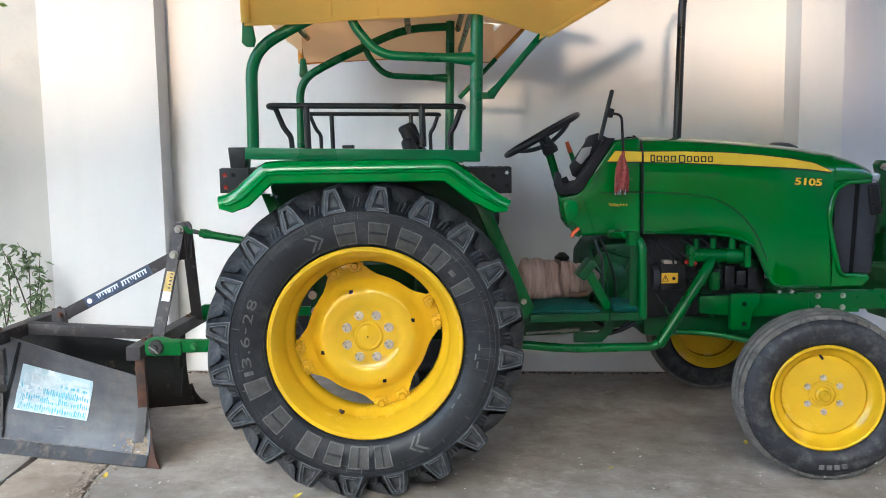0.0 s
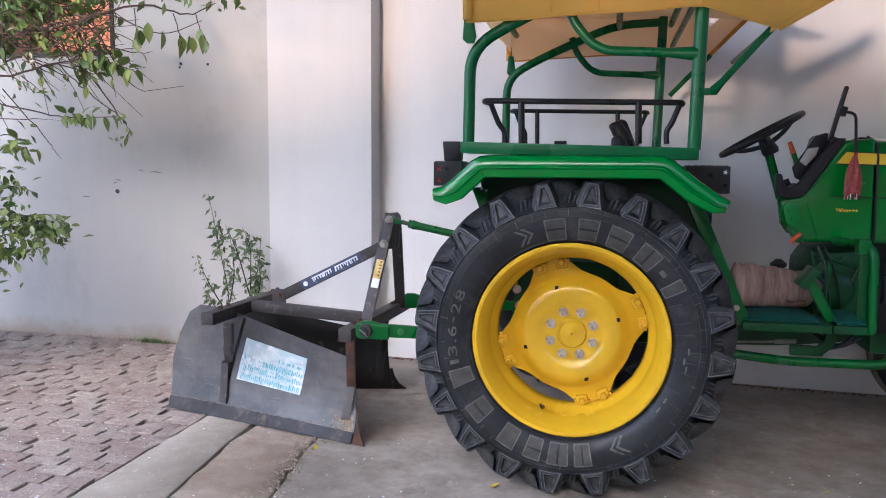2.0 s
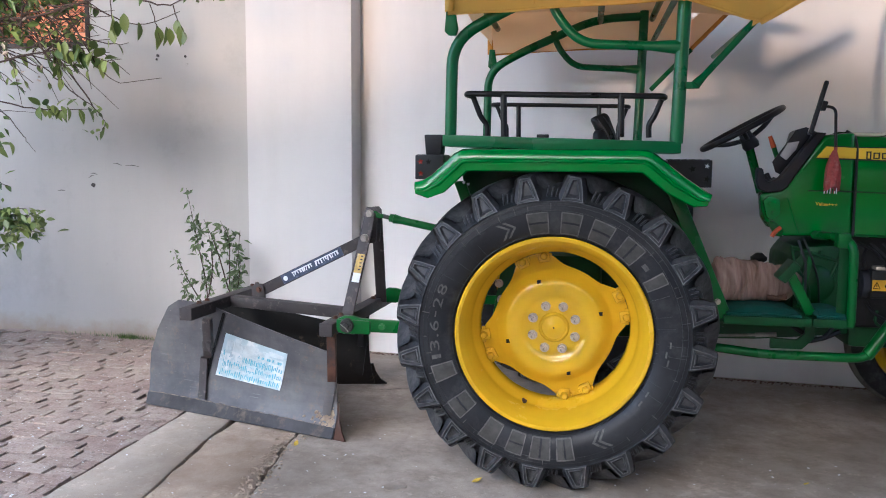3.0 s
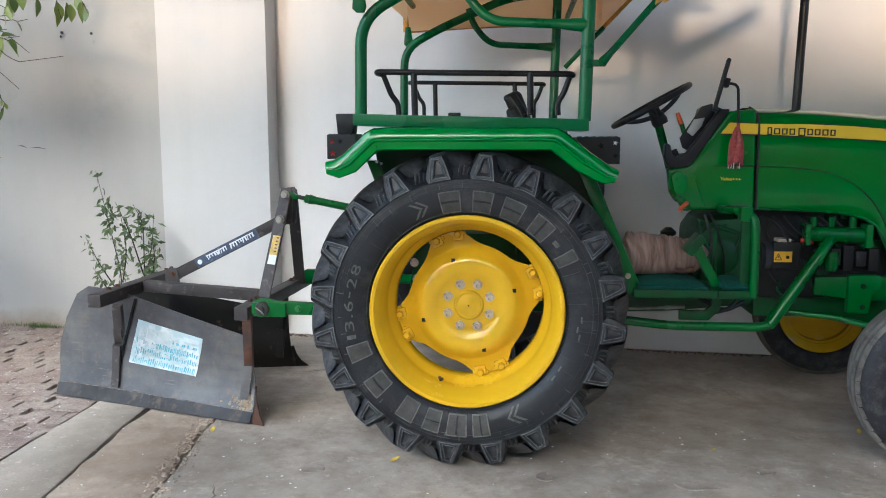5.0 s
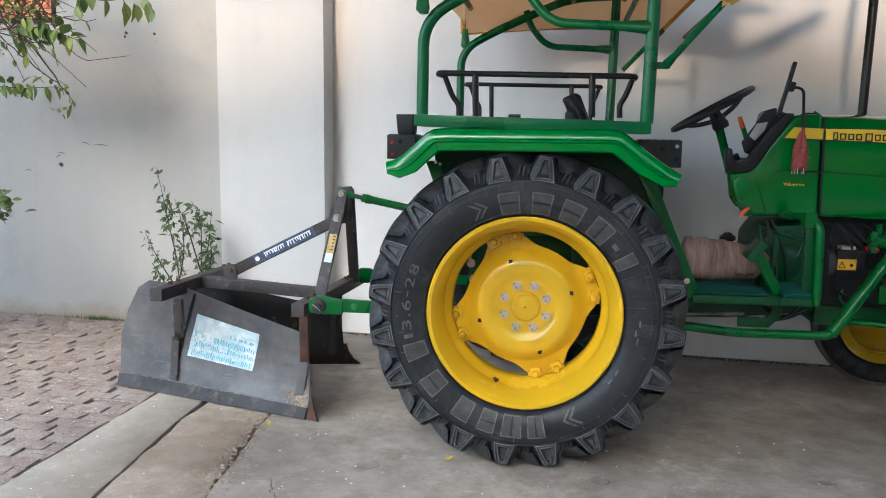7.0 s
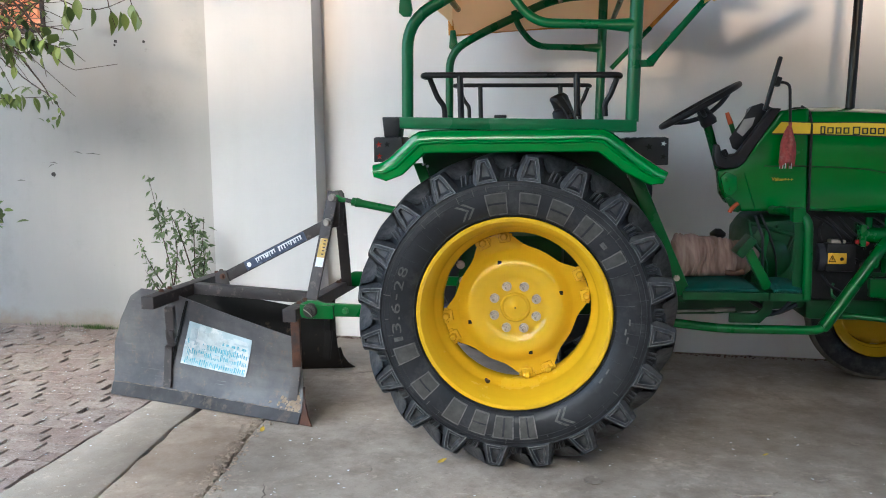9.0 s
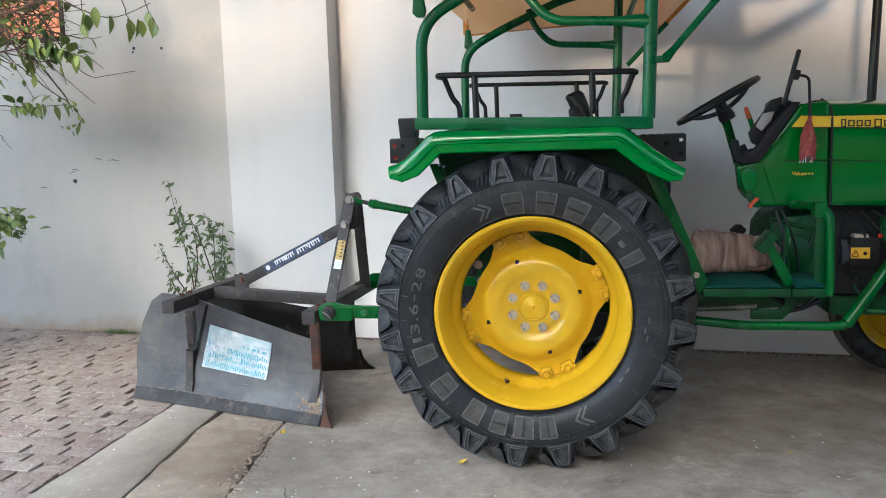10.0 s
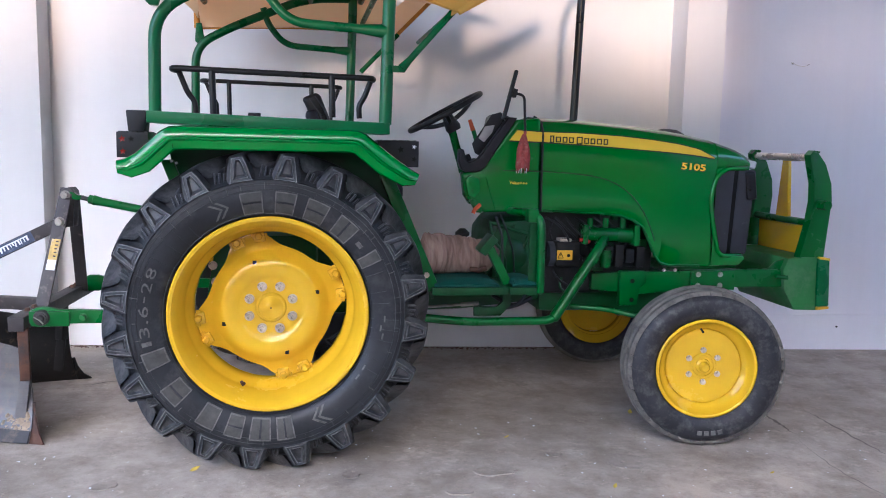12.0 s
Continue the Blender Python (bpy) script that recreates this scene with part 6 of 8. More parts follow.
part("bumper_web", prism([(2.50, 0.715), (2.60, 0.715), (2.60, 0.775), (2.55, 0.760)], 0.632, 0.648), green, T)
part("bumper_pin", tube([(2.535, 0.60, 0.690), (2.60, 0.60, 0.682)], 0.011, 10), green, T)


def guard_plate():
    bm = prism([(2.645, 0.79), (2.668, 0.88), (2.690, 0.98), (2.702, 1.08), (2.698, 1.17), (2.672, 1.27), (2.662, 1.315), (2.682, 1.338), (2.715, 1.334), (2.768, 1.27), (2.808, 1.17), (2.818, 1.08), (2.806, 0.93), (2.796, 0.79)], 0.596, 0.606, w=0.003)
    left = [(2.645, 0.79), (2.668, 0.88), (2.690, 0.98), (2.702, 1.08), (2.698, 1.17), (2.672, 1.27), (2.662, 1.315), (2.682, 1.338), (2.715, 1.334)]
    return merge(bm, sheet([[(x, 0.575, z), (x, 0.628, z)] for x, z in left], 0.009))


twice("guard_plate", guard_plate, green, "curved green bumper guard plate")
part("guard_tube", tube([(2.690, 0.63, 1.302), (2.690, 2 * YC - 0.63, 1.302)], 0.020, 16), chrome, T, "bare metal cross tube")
part("guard_tube", tube([(2.725, 0.61, 0.965), (2.725, 2 * YC - 0.61, 0.965)], 0.019, 14), green, T)
part("guard_stub", tube([(2.74, 0.597, 1.062), (2.745, 0.52, 1.062)], 0.024, 14), green, T)
part("guard_post", prism([(YC - 0.060, 0.96), (YC + 0.060, 0.96), (YC + 0.024, 1.30), (YC - 0.024, 1.30)], 2.715, 2.735, "x"), yellow, T, "tapered yellow guard upright")
part("guard_panel", box((2.725, 0.64, 0.792), (2.742, 2 * YC - 0.64, 0.945), 0.004), yellow, T)

# rear linkage
part("top_link", prism([(-0.992, 1.070), (-0.945, 1.068), (-0.925, 1.053), (-0.900, 1.050), (-0.900, 1.032), (-0.925, 1.028), (-0.950, 1.034), (-0.990, 1.046)], YC + 0.008, YC + 0.038, w=0.005), green, T, "forged green link end")
part("link_thread", tube([(-0.905, YC, 1.041), (-0.845, YC, 1.029)], 0.0105, 12), steel_dark, T)
part("link_nut", tube([(-0.872, YC, 1.0345), (-0.852, YC, 1.0305)], 0.021, 6), green, T)
part("top_link_tube", tube([(-0.850, YC, 1.030), (-0.815, YC, 1.023), (-0.810, YC, 1.022), (-0.20, YC, 0.90)], 0.019, 14, taper=lambda s: 0.025 if s < 0.06 else 0.0195), green, T)
part("link_collar", tube([(-0.600, YC, 0.980), (-0.572, YC, 0.9745)], 0.026, 14), green, T)
twice("lower_link", lambda: prism([(-1.02, 0.535), (-1.02, 0.585), (-0.985, 0.603), (-0.94, 0.603), (-0.90, 0.592), (-0.20, 0.575), (-0.20, 0.530), (-0.90, 0.530), (-0.94, 0.518), (-0.99, 0.518)], 0.425, 0.452, w=0.005), green, "green lower hitch arm")
part("link_bolt", bolt_head(0.012, 0.014), green_worn, T, "", pose(-0.800, 0.423, 0.560))
part("hitch_pin", moved(lathe([(0, -0.045), (0.014, -0.045), (0.016, -0.03), (0.030, -0.028), (0.034, -0.012), (0.034, 0.004), (0.018, 0.006), (0.018, 0.10), (0, 0.10)], 24), pose(-0.965, 0.425, 0.560)), steel_dark, T)
part("pin_washer", moved(lathe([(0.018, -0.034), (0.025, -0.034), (0.025, -0.028), (0.018, -0.028)], 24, closed=True), pose(-0.965, 0.425, 0.560)), steel_dark, T)
part("cotter_pin", tube([(-0.985, 0.376, 0.572), (-0.960, 0.374, 0.556), (-0.948, 0.378, 0.540)], 0.003, 6), steel_bolt, T)
part("check_chain_rod", tube([(-0.66, 0.60, 0.66), (-0.78, 0.70, 0.575)], 0.003, 6), black, T)
part("link_bracket", prism([(-1.010, 0.526), (-1.010, 0.588), (-0.855, 0.584), (-0.855, 0.522), (-0.98, 0.522)], 0.412, 0.426, w=0.003), green, T, "bright green hitch bracket")

# mirror
part("mirror_arm", tube([(1.150, 0.575, 1.36), (1.151, 0.505, 1.365), (1.141, 0.505, 1.562), (1.088, 0.505, 1.570)], 0.0062, 10, 0.025), black_paint, T)
mir = part("mirror", moved(box((-0.009, -0.075, -0.112), (0.009, 0.075, 0.112), 0.008, segments=3), pose(1.072, 0.515, 1.560, 0, 0, -11) @ pose(0, 0, 0, 0, 13.5)), black, T, "black framed rear-view mirror")
part("mirror_glass", moved(box((-0.0105, -0.066, -0.103), (-0.0085, 0.066, 0.103), 0.001), pose(1.072, 0.515, 1.560, 0, 0, -11) @ pose(0, 0, 0, 0, 13.5)), mirror_glass, mir)
part("mirror_clamp", moved(box((-0.012, -0.02, -0.02), (0.012, 0.02, 0.02), 0.005), pose(1.090, 0.505, 1.570, 0, 13.5)), black, mir)


# ---- bund former behind the tractor ----
def bar(p, q, wide, tall, w=0.004, up=(0, 0, 1)):
    """A straight rectangular bar from p to q."""
    p, q = Vector(p), Vector(q)
    d = (q - p).normalized()
    side = d.cross(Vector(up)).normalized()
    top = side.cross(d)
    m = Matrix((side, d, top)).transposed().to_4x4()
    m.translation = (p + q) / 2
    n = (q - p).length / 2
    return moved(box((-wide / 2, -n, -tall / 2), (wide / 2, n, tall / 2), w), m)


ridger = tagged(empty("bund_former", pose(-1.5, 0.875, 0)), "dark steel bund former with splayed curved plates, hitched to the tractor", "farm implement")
RO = Matrix.Translation((1.5, -0.875, 0))


def rpart(name, bm, material, label="", parent=None):
    return part(name, moved(bm, RO), material, parent or ridger, label)


def mould_point(s, u, far=False):
    """A point of a mouldboard: s from its front to its rear end, u from its foot to its top edge."""
    x, y = -1.078 - 1.165 * s, 0.440 + 0.300 * s
    top = 0.405 + 0.165 * min(1.0, s / 0.70) + 0.012 * max(0.0, (s - 0.7) / 0.3)
    o = lerp_table([(0.0, 0.072), (0.10, 0.040), (0.22, 0.012), (0.45, -0.014), (0.7, -0.016), (1.0, 0.004)], u)
    x, y = x - 0.2494 * o, y - 0.9684 * o
    x += (0.10 * u + lerp_table([(0.0, 0.024), (0.2, -0.020), (0.35, -0.050), (0.5, -0.066), (0.75, -0.046), (1.0, 0.012)], u)) * s * s + 0.035 * (1 - u) ** 2 * (1 - s) - (0.11 if far else 0.0) * (1 - s)
    if far:
        top -= 0.062
    top -= 0.05 * max(0.0, (s - 0.9) / 0.1) ** 2
    return (x, 1.75 - y if far else y, 0.004 + (top - 0.004) * u)


def mouldboard(far, u0, u1, thick, s0=0.0, s1=1.0):
    rows = [[mould_point(s0 + (s1 - s0) * i / 12, u0 + (u1 - u0) * j / 12, far) for j in range(13)] for i in range(13)]
    return sheet(rows, thick)


near_board = rpart("mouldboard", mouldboard(False, 0.0, 1.0, 0.007), steel_plate, "scraped grey curved steel plate")
far_board = rpart("mouldboard", mouldboard(True, 0.0, 1.0, 0.007), steel_inner, "dark curved steel plate")
for far in (False, True):
    rows = []
    for i in range(13):
        s = i / 12
        pts = [Vector(mould_point(s, u, far)) for u in (0.0, 0.04, 0.08, 0.11)]
        n = Vector((-0.2494, 0.9684 if far else -0.9684, 0)) * 0.006
        rows.append([tuple(p + n) for p in pts])
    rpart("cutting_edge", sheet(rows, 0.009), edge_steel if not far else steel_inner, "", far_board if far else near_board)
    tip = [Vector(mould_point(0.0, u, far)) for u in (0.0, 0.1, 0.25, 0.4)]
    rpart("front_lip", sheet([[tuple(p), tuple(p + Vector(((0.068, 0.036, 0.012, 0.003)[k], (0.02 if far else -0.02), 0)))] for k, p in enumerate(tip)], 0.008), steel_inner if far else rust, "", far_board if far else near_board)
bead = []
for i in range(40):
    sb = 0.01 + 0.98 * i / 39
    bead.append(Vector(mould_point(sb, 0.113 + 0.006 * math.sin(i * 2.3))) + Vector((-0.2494, -0.9684, 0)) * 0.009)
rpart("edge_bead", tube(bead, 0.004, 6, taper=lambda q: 0.0026 + 0.0022 * abs(math.sin(q * 37))), soil_worn, "line of dried soil", near_board)
# a cake of dried soil at the front foot of the near plate
clod = bmesh.new()
rng = random.Random(5)
for k in range(90):
    s, u = abs(rng.gauss(0.0, 0.040)) + 0.008, rng.gauss(0.20, 0.060)
    p = Vector(mould_point(s, u)) + Vector((-0.25, -0.97, 0)) * 0.009
    own = bmesh.new()
    bmesh.ops.create_icosphere(own, subdivisions=1, radius=rng.uniform(0.004, 0.013), matrix=Matrix.Translation(p) @ pose(0, 0, 0, 0, 0, 14) @ Matrix.Diagonal((1, 0.35, rng.uniform(0.7, 1.3), 1)))
    merge(clod, own)
tagged(rpart("soil_cake", clod, soil, "", near_board), "dried brown soil", kind="stuff")

rpart("rear_beam", bar((-1.83, 0.385, 0.566), (-1.83, 1.24, 0.566), 0.066, 0.062), steel_dark, "dark square tube")
rpart("front_beam", bar((-1.10, 0.385, 0.526), (-1.10, 1.38, 0.526), 0.066, 0.062), steel_dark, "dark square tube")
rpart("middle_beam", bar((-1.80, 0.82, 0.567), (-1.13, 0.82, 0.530), 0.062, 0.056), steel_dark)
for x, z in ((-1.83, 0.599), (-1.10, 0.559)):
    for y in (0.52, 0.60, 1.12, 1.18):
        rpart("beam_bolt", moved(bolt_head(0.011, 0.010), pose(x, y, z, -90)), rust)
rpart("mast_strap", bar((-1.020, 0.850, 1.085), (-1.085, 0.640, 0.535), 0.012, 0.060, up=(1, 0, 0.1)), steel_dark, "flat steel strap")
rpart("mast_strap", bar((-1.012, 0.905, 1.060), (-1.070, 1.180, 0.535), 0.012, 0.058, up=(1, 0, 0.1)), steel_dark, "flat steel strap")
rpart("mast_plate", prism([(-1.055, 0.90), (-1.050, 1.06), (-1.035, 1.085), (-1.000, 1.088), (-0.985, 1.07), (-0.995, 0.90)], 0.834, 0.847), steel_dark)
rpart("mast_plate", prism([(-1.055, 0.90), (-1.050, 1.06), (-1.035, 1.085), (-1.000, 1.088), (-0.985, 1.07), (-0.995, 0.90)], 0.900, 0.914), steel_dark)
for x, y, z in ((-1.022, 0.828, 1.052), (-1.036, 0.780, 0.930)):
    rpart("mast_pin", moved(bolt_head(0.017, 0.016), pose(x, y, z)), steel_bolt, "worn bolt head")
brace = rpart("brace_bar", bar((-1.02, 0.86, 0.935), (-1.66, 0.86, 0.615), 0.014, 0.058), steel_dark, "slanting flat steel brace")
rpart("brace_foot", prism([(-1.70, 0.565), (-1.70, 0.64), (-1.67, 0.665), (-1.63, 0.65), (-1.615, 0.56)], 0.845, 0.853), steel_dark)
rpart("brace_bolt", moved(bolt_head(0.012, 0.012), pose(-1.655, 0.843, 0.628)), rust)
# blue label along the brace, its script as white bars hung from a head line
lab = bar((-1.185, 0.852, 0.8535), (-1.525, 0.852, 0.6835), 0.003, 0.050, 0.0005)
rpart("brace_label", lab, blue_sticker, "blue sticker with white script", brace)
BX, BZ = Vector((-0.340, 0, -0.170)).normalized(), Vector((0.170, 0, -0.340)).normalized()
rng = random.Random(11)
base = Vector((-1.195, 0.8495, 0.8485))
for n, (a, b) in enumerate(((0.010, 0.155), (0.175, 0.300))):
    rpart("label_print", bar(base + BX * a - BZ * 0.012, base + BX * b - BZ * 0.012, 0.0012, 0.006, 0), clear_white, "", brace)
    t = a + 0.006
    while t < b - 0.004:
        rpart("label_print", bar(base + BX * t - BZ * 0.012, base + BX * (t + rng.uniform(-0.004, 0.006)) + BZ * rng.uniform(0.004, 0.013), 0.0012, rng.uniform(0.004, 0.009), 0, up=(1, 0, 0)), clear_white, "", brace)
        t += rng.uniform(0.012, 0.019)
rpart("label_badge", moved(lathe([(0, -0.001), (0.013, -0.001), (0.013, 0.001), (0, 0.001)], 16), Matrix.Translation(base + BX * 0.345)), white_paint, "", brace)
# yellow label on the mast strap
A0, A1 = Vector((-1.020, 0.850, 1.085)), Vector((-1.085, 0.640, 0.535))
off = Vector((0.004, -0.0085, 0.003))
rpart("mast_label", bar(A0.lerp(A1, 0.43) + off, A0.lerp(A1, 0.60) + off, 0.002, 0.040, 0, up=(1, 0, 0.1)), amber_old, "faded yellow maker's label")
rpart("mast_label", bar(A0.lerp(A1, 0.60) + off, A0.lerp(A1, 0.68) + off, 0.002, 0.040, 0, up=(1, 0, 0.1)), white_paint)
for k in range(5):
    a = A0.lerp(A1, 0.445 + 0.03 * k) + off * 1.25 + Vector((0.006, 0, 0))
    rpart("label_print", bar(a, a + (A1 - A0) * 0.010, 0.001, 0.012, 0, up=(1, 0, 0.1)), steel_dark)
# legs
for x0, x1, yt, yb, zt, zb in ((-1.735, -1.805, 0.425, 0.555, 0.545, 0.135), (-1.085, -1.115, 0.425, 0.452, 0.505, 0.10)):
    for far in (False, True):
        g = (lambda y: 1.63 - y) if far else (lambda y: y)
        if far and x0 > -1.5:
            x0, x1 = x0 - 0.095, x1 - 0.095
        bent = not far and x0 < -1.5
        rpart("board_leg", bar((x0, g(yt), zt - (0.05 if far else 0.0)), (x0 - 0.005, g(yt + 0.02), 0.385 if bent else 0.27), 0.042, 0.050, 0.004), steel_inner if far else steel_dark if x0 < -1.5 else rust)
        if bent:
            # the strap curves back onto the plate and runs down to its seam
            nb = Vector((-0.2494, -0.9684, 0)) * 0.014
            way = [Vector((x0, yt - 0.004, 0.43)), Vector((x0 - 0.004, yt + 0.006, 0.385)), Vector((x0 - 0.030, yt + 0.060, 0.345))]
            way += [Vector(mould_point(0.680, u)) + nb for u in (0.52, 0.44, 0.36, 0.28, 0.20, 0.13)]
            half = Vector((0.0235, -0.006, 0))
            rpart("leg_strap", sheet([[tuple(p - half), tuple(p + half)] for p in rounded(way, 0.03, 4)], 0.010), steel_dark, "bent steel strap")
            continue
        rpart("leg_strap", bar((x0 - 0.004, g(yt + 0.018), 0.29), (x1, g(yb - 0.018), zb), 0.046, 0.014, 0.003, up=(0, 1, 0)), steel_inner if far else steel_plate)


# printed sheet stuck on the near plate, its print as plain bars
def on_board(s0, s1, u0, u1, off, n=6):
    nrm = Vector((-0.2494, -0.9684, 0)) * off
    return sheet([[tuple(Vector(mould_point(s0 + (s1 - s0) * i / n - 0.105 * (u0 + (u1 - u0) * j / n - 0.37), u0 + (u1 - u0) * j / n)) + nrm) for j in range(n + 1)] for i in range(n + 1)], 0.0012)


rpart("printed_sheet", on_board(0.280, 0.620, 0.37, 0.80, 0.0105), poster_paper, "torn white and cyan printed sheet", near_board)
rng = random.Random(21)
for k in range(9):
    sa, ua = 0.300 + 0.033 * k + rng.uniform(-0.008, 0.008), rng.uniform(0.635, 0.665)
    rpart("torn_patch", on_board(sa, sa + rng.uniform(0.03, 0.05), ua - 0.02 * (k % 3), min(0.790, ua + rng.uniform(0.07, 0.13)), 0.0112 + 0.0002 * k, 2), torn_paper, "", near_board)
for k in range(6):
    sa, ua = rng.uniform(0.31, 0.56), rng.uniform(0.42, 0.60)
    rpart("torn_patch", on_board(sa, sa + rng.uniform(0.015, 0.04), ua, ua + rng.uniform(0.02, 0.05), 0.0124 + 0.0002 * k, 2), torn_paper, "", near_board)
# Black strip that paints the plate's seam and the leg's shadow along it
rpart("plate_seam", on_board(0.655, 0.670, 0.14, 0.985, 0.0105), dark_hole, "", near_board)
for r in range(3):
    u = 0.380 + 0.082 * r
    s = 0.290
    while s < 0.60 - 0.08 * (r > 1):
        ds = rng.uniform(0.006, 0.013)
        rpart("print_bar", on_board(s, s + ds * 0.5, u + rng.uniform(0, 0.02), u + rng.uniform(0.045, 0.080), 0.0118, 1), cyan_print, "", near_board)
        s += ds
for r in range(1):
    s = 0.30
    while s < 0.42:
        ds = rng.uniform(0.012, 0.03)
        rpart("print_bar", on_board(s, s + ds * 0.75, 0.645 + 0.075 * r, 0.645 + 0.075 * r + rng.uniform(0.025, 0.045), 0.0118, 1), cyan_print , "", near_board)
        s += ds * 1.4
badge = bmesh.new()
for k in range(20):
    a = 2 * math.pi * k / 20
    p0 = Vector(mould_point(0.560, 0.60)) + Vector((-0.2494, -0.9684, 0)) * 0.0115
    own = box((-0.003, -0.0006, 0.018), (0.003, 0.0006, 0.028), 0)
    merge(badge, moved(own, Matrix.Translation(p0) @ pose(0, 0, 0, 0, 0, -14.5) @ Matrix.Rotation(a, 4, 'Y')))
rpart("print_badge", badge, cyan_print, "cyan ray badge", near_board)

# ---- loose things on the tractor ----
TW = pose(0, 0, 0, 0, 0, 3.0)


def ridged_roll():
    """Slack pleated sacking: slanting folds of uneven depth round a sagging roll."""
    bm = bmesh.new()
    rows = []
    n, sides = 84, 40
    for i in range(n + 1):
        x = i / n
        sag = 0.010 * math.sin(x * 5.0 + 0.6) - 0.012 * x
        fade = min(1, 7 * x + 0.72, 5 * (1 - x) + 0.60)
        row = []
        for k in range(sides):
            a = 2 * math.pi * k / sides
            u = x + 0.055 * math.cos(a) + 0.045 * math.sin(a)
            fold = noise.noise(Vector((u * 17, 0.7 * math.cos(a), 0.7 * math.sin(a))))
            fine = noise.noise(Vector((u * 46, 1.6 * math.cos(a) + 5, 1.6 * math.sin(a))))
            r = (0.097 + 0.013 * fold + 0.0045 * fine) * fade + sag
            row.append(bm.verts.new((-0.012 + 0.365 * x + 0.014 * math.sin(a * 2 + x * 9) * (1 if x > 0.1 else 0.4), r * math.cos(a), max(-0.080, r * 0.98 * math.sin(a)))))
        rows.append(row)
    for a, b in zip(rows, rows[1:]):
        for k in range(sides):
            j = (k + 1) % sides
            bm.faces.new((a[k], a[j], b[j], b[k]))
    bm.faces.new(rows[0][::-1])
    bm.faces.new(rows[-1])
    return bm


def sack_material():
    m, nt, b = nodes_of("pleated_sack_cloth")
    band = noise_tex(nt, 1.0, 3, 0.6, stretch=(44, 4, 7))
    c = ramp(nt, band, [(0.3, (0.17, 0.105, 0.082)), (0.5, (0.27, 0.18, 0.145)), (0.7, (0.34, 0.245, 0.20))])
    nt.links.new(c, b.inputs["Base Color"])
    b.inputs["Roughness"].default_value = 0.95
    bump(nt, b, band, 0.6, 0.01)
    return m


sack_cloth = sack_material()
roll = tagged(part("rolled_sacking", ridged_roll(), sack_cloth, None, "", TW @ pose(0.690, 0.585, 0.806)), "roll of pleated brown sacking lying on the footplate", "cloth")
part("strap_end", tube([(0.21, -0.095, -0.055), (0.25, -0.099, -0.06), (0.29, -0.095, -0.050)], 0.012, 8, flat=0.5), rust, roll)
for k in range(7):
    part("frayed_end", tube([(0.345, -0.09 + 0.012 * k, 0.0), (0.368, -0.095 + 0.012 * k, -0.05), (0.372 + 0.004 * (k % 3), -0.10 + 0.012 * k, -0.088)], 0.0035, 6, 0.02), sack_cloth, roll)


def mat_mesh(length, depth, seed):
    rng = random.Random(seed)
    bm = bmesh.new()
    rows = []
    for i in range(29):
        t = i / 28
        rows.append([(length * t, -0.012 + depth * j / 6, 0.026 * math.sin(math.pi * min(1, max(0.0, t * 1.02))) ** 0.3 * (1 if j else 0.2) + rng.uniform(0, 0.003)) for j in range(7)])
    merge(bm, sheet([[tuple(p) for p in r] for r in rows], 0.008))
    return bm


def rubber_mat(length, depth, seed, m, label):
    mat = tagged(part("rubber_mat", mat_mesh(length, depth, seed), green_mat, None, "", m), label, "mat", "mats on the footplate")
    n = round(length / 0.0107)
    rib = part("rib", box((-0.0028, -0.0135, -0.007), (0.0028, -0.010, 0.002), 0.001, segments=1), green_mat, mat, "", Matrix.Translation((length * 0.5 / n, 0, 0)))
    for i in range(1, n):
        again(rib, Matrix.Translation((length * (i + 0.5) / n, 0, 0)))
    return mat


rubber_mat(0.30, 0.24, 1, TW @ pose(0.71, 0.345, 0.699), "ribbed dark green rubber mat on the footplate")
rubber_mat(0.125, 0.20, 2, TW @ pose(1.065, 0.345, 0.699), "short green rubber mat below the pedal")


def rag_mesh():
    bm = bmesh.new()
    rows = []
    sides = 28
    for i in range(15):
        t = i / 14
        r = 0.008 + 0.024 * min(1, t * 2.2) ** 0.8
        row = []
        for k in range(sides):
            a = 2 * math.pi * k / sides
            fold = 1 + 0.30 * math.sin(5 * a + 2 * t) * min(1, t * 1.6) + 0.10 * math.sin(9 * a)
            row.append(bm.verts.new((r * fold * math.cos(a) * 1.05 - 0.008 * t, r * fold * math.sin(a) * 0.75, -0.185 * t - 0.012 * t * math.sin(2 * a + 1))))
        rows.append(row)
    for a, b in zip(rows, rows[1:]):
        for k in range(sides):
            j = (k + 1) % sides
            bm.faces.new((a[k], a[j], b[j], b[k]))
    bm.faces.new(rows[0][::-1])
    bm.faces.new(rows[-1])
    return bm


rag = tagged(part("hanging_rag", rag_mesh(), rag_cloth, None, "", TW @ pose(1.146, 0.503, 1.385) @ Matrix.Diagonal((0.82, 0.9, 0.88, 1))), "faded red cloth tied to the mirror arm", "rag")
for k in range(10):
    a = k * 0.63
    part("fringe", tube([(0.028 * math.cos(a) - 0.008, 0.020 * math.sin(a), -0.180), (0.031 * math.cos(a) - 0.010, 0.022 * math.sin(a), -0.208)], 0.0022, 5), white_paint if k % 2 else rag_cloth, rag)
part("knot", tube([(0.004, 0, 0.0), (0.003, 0, 0.016)], 0.009, 8), rag_cloth, rag)


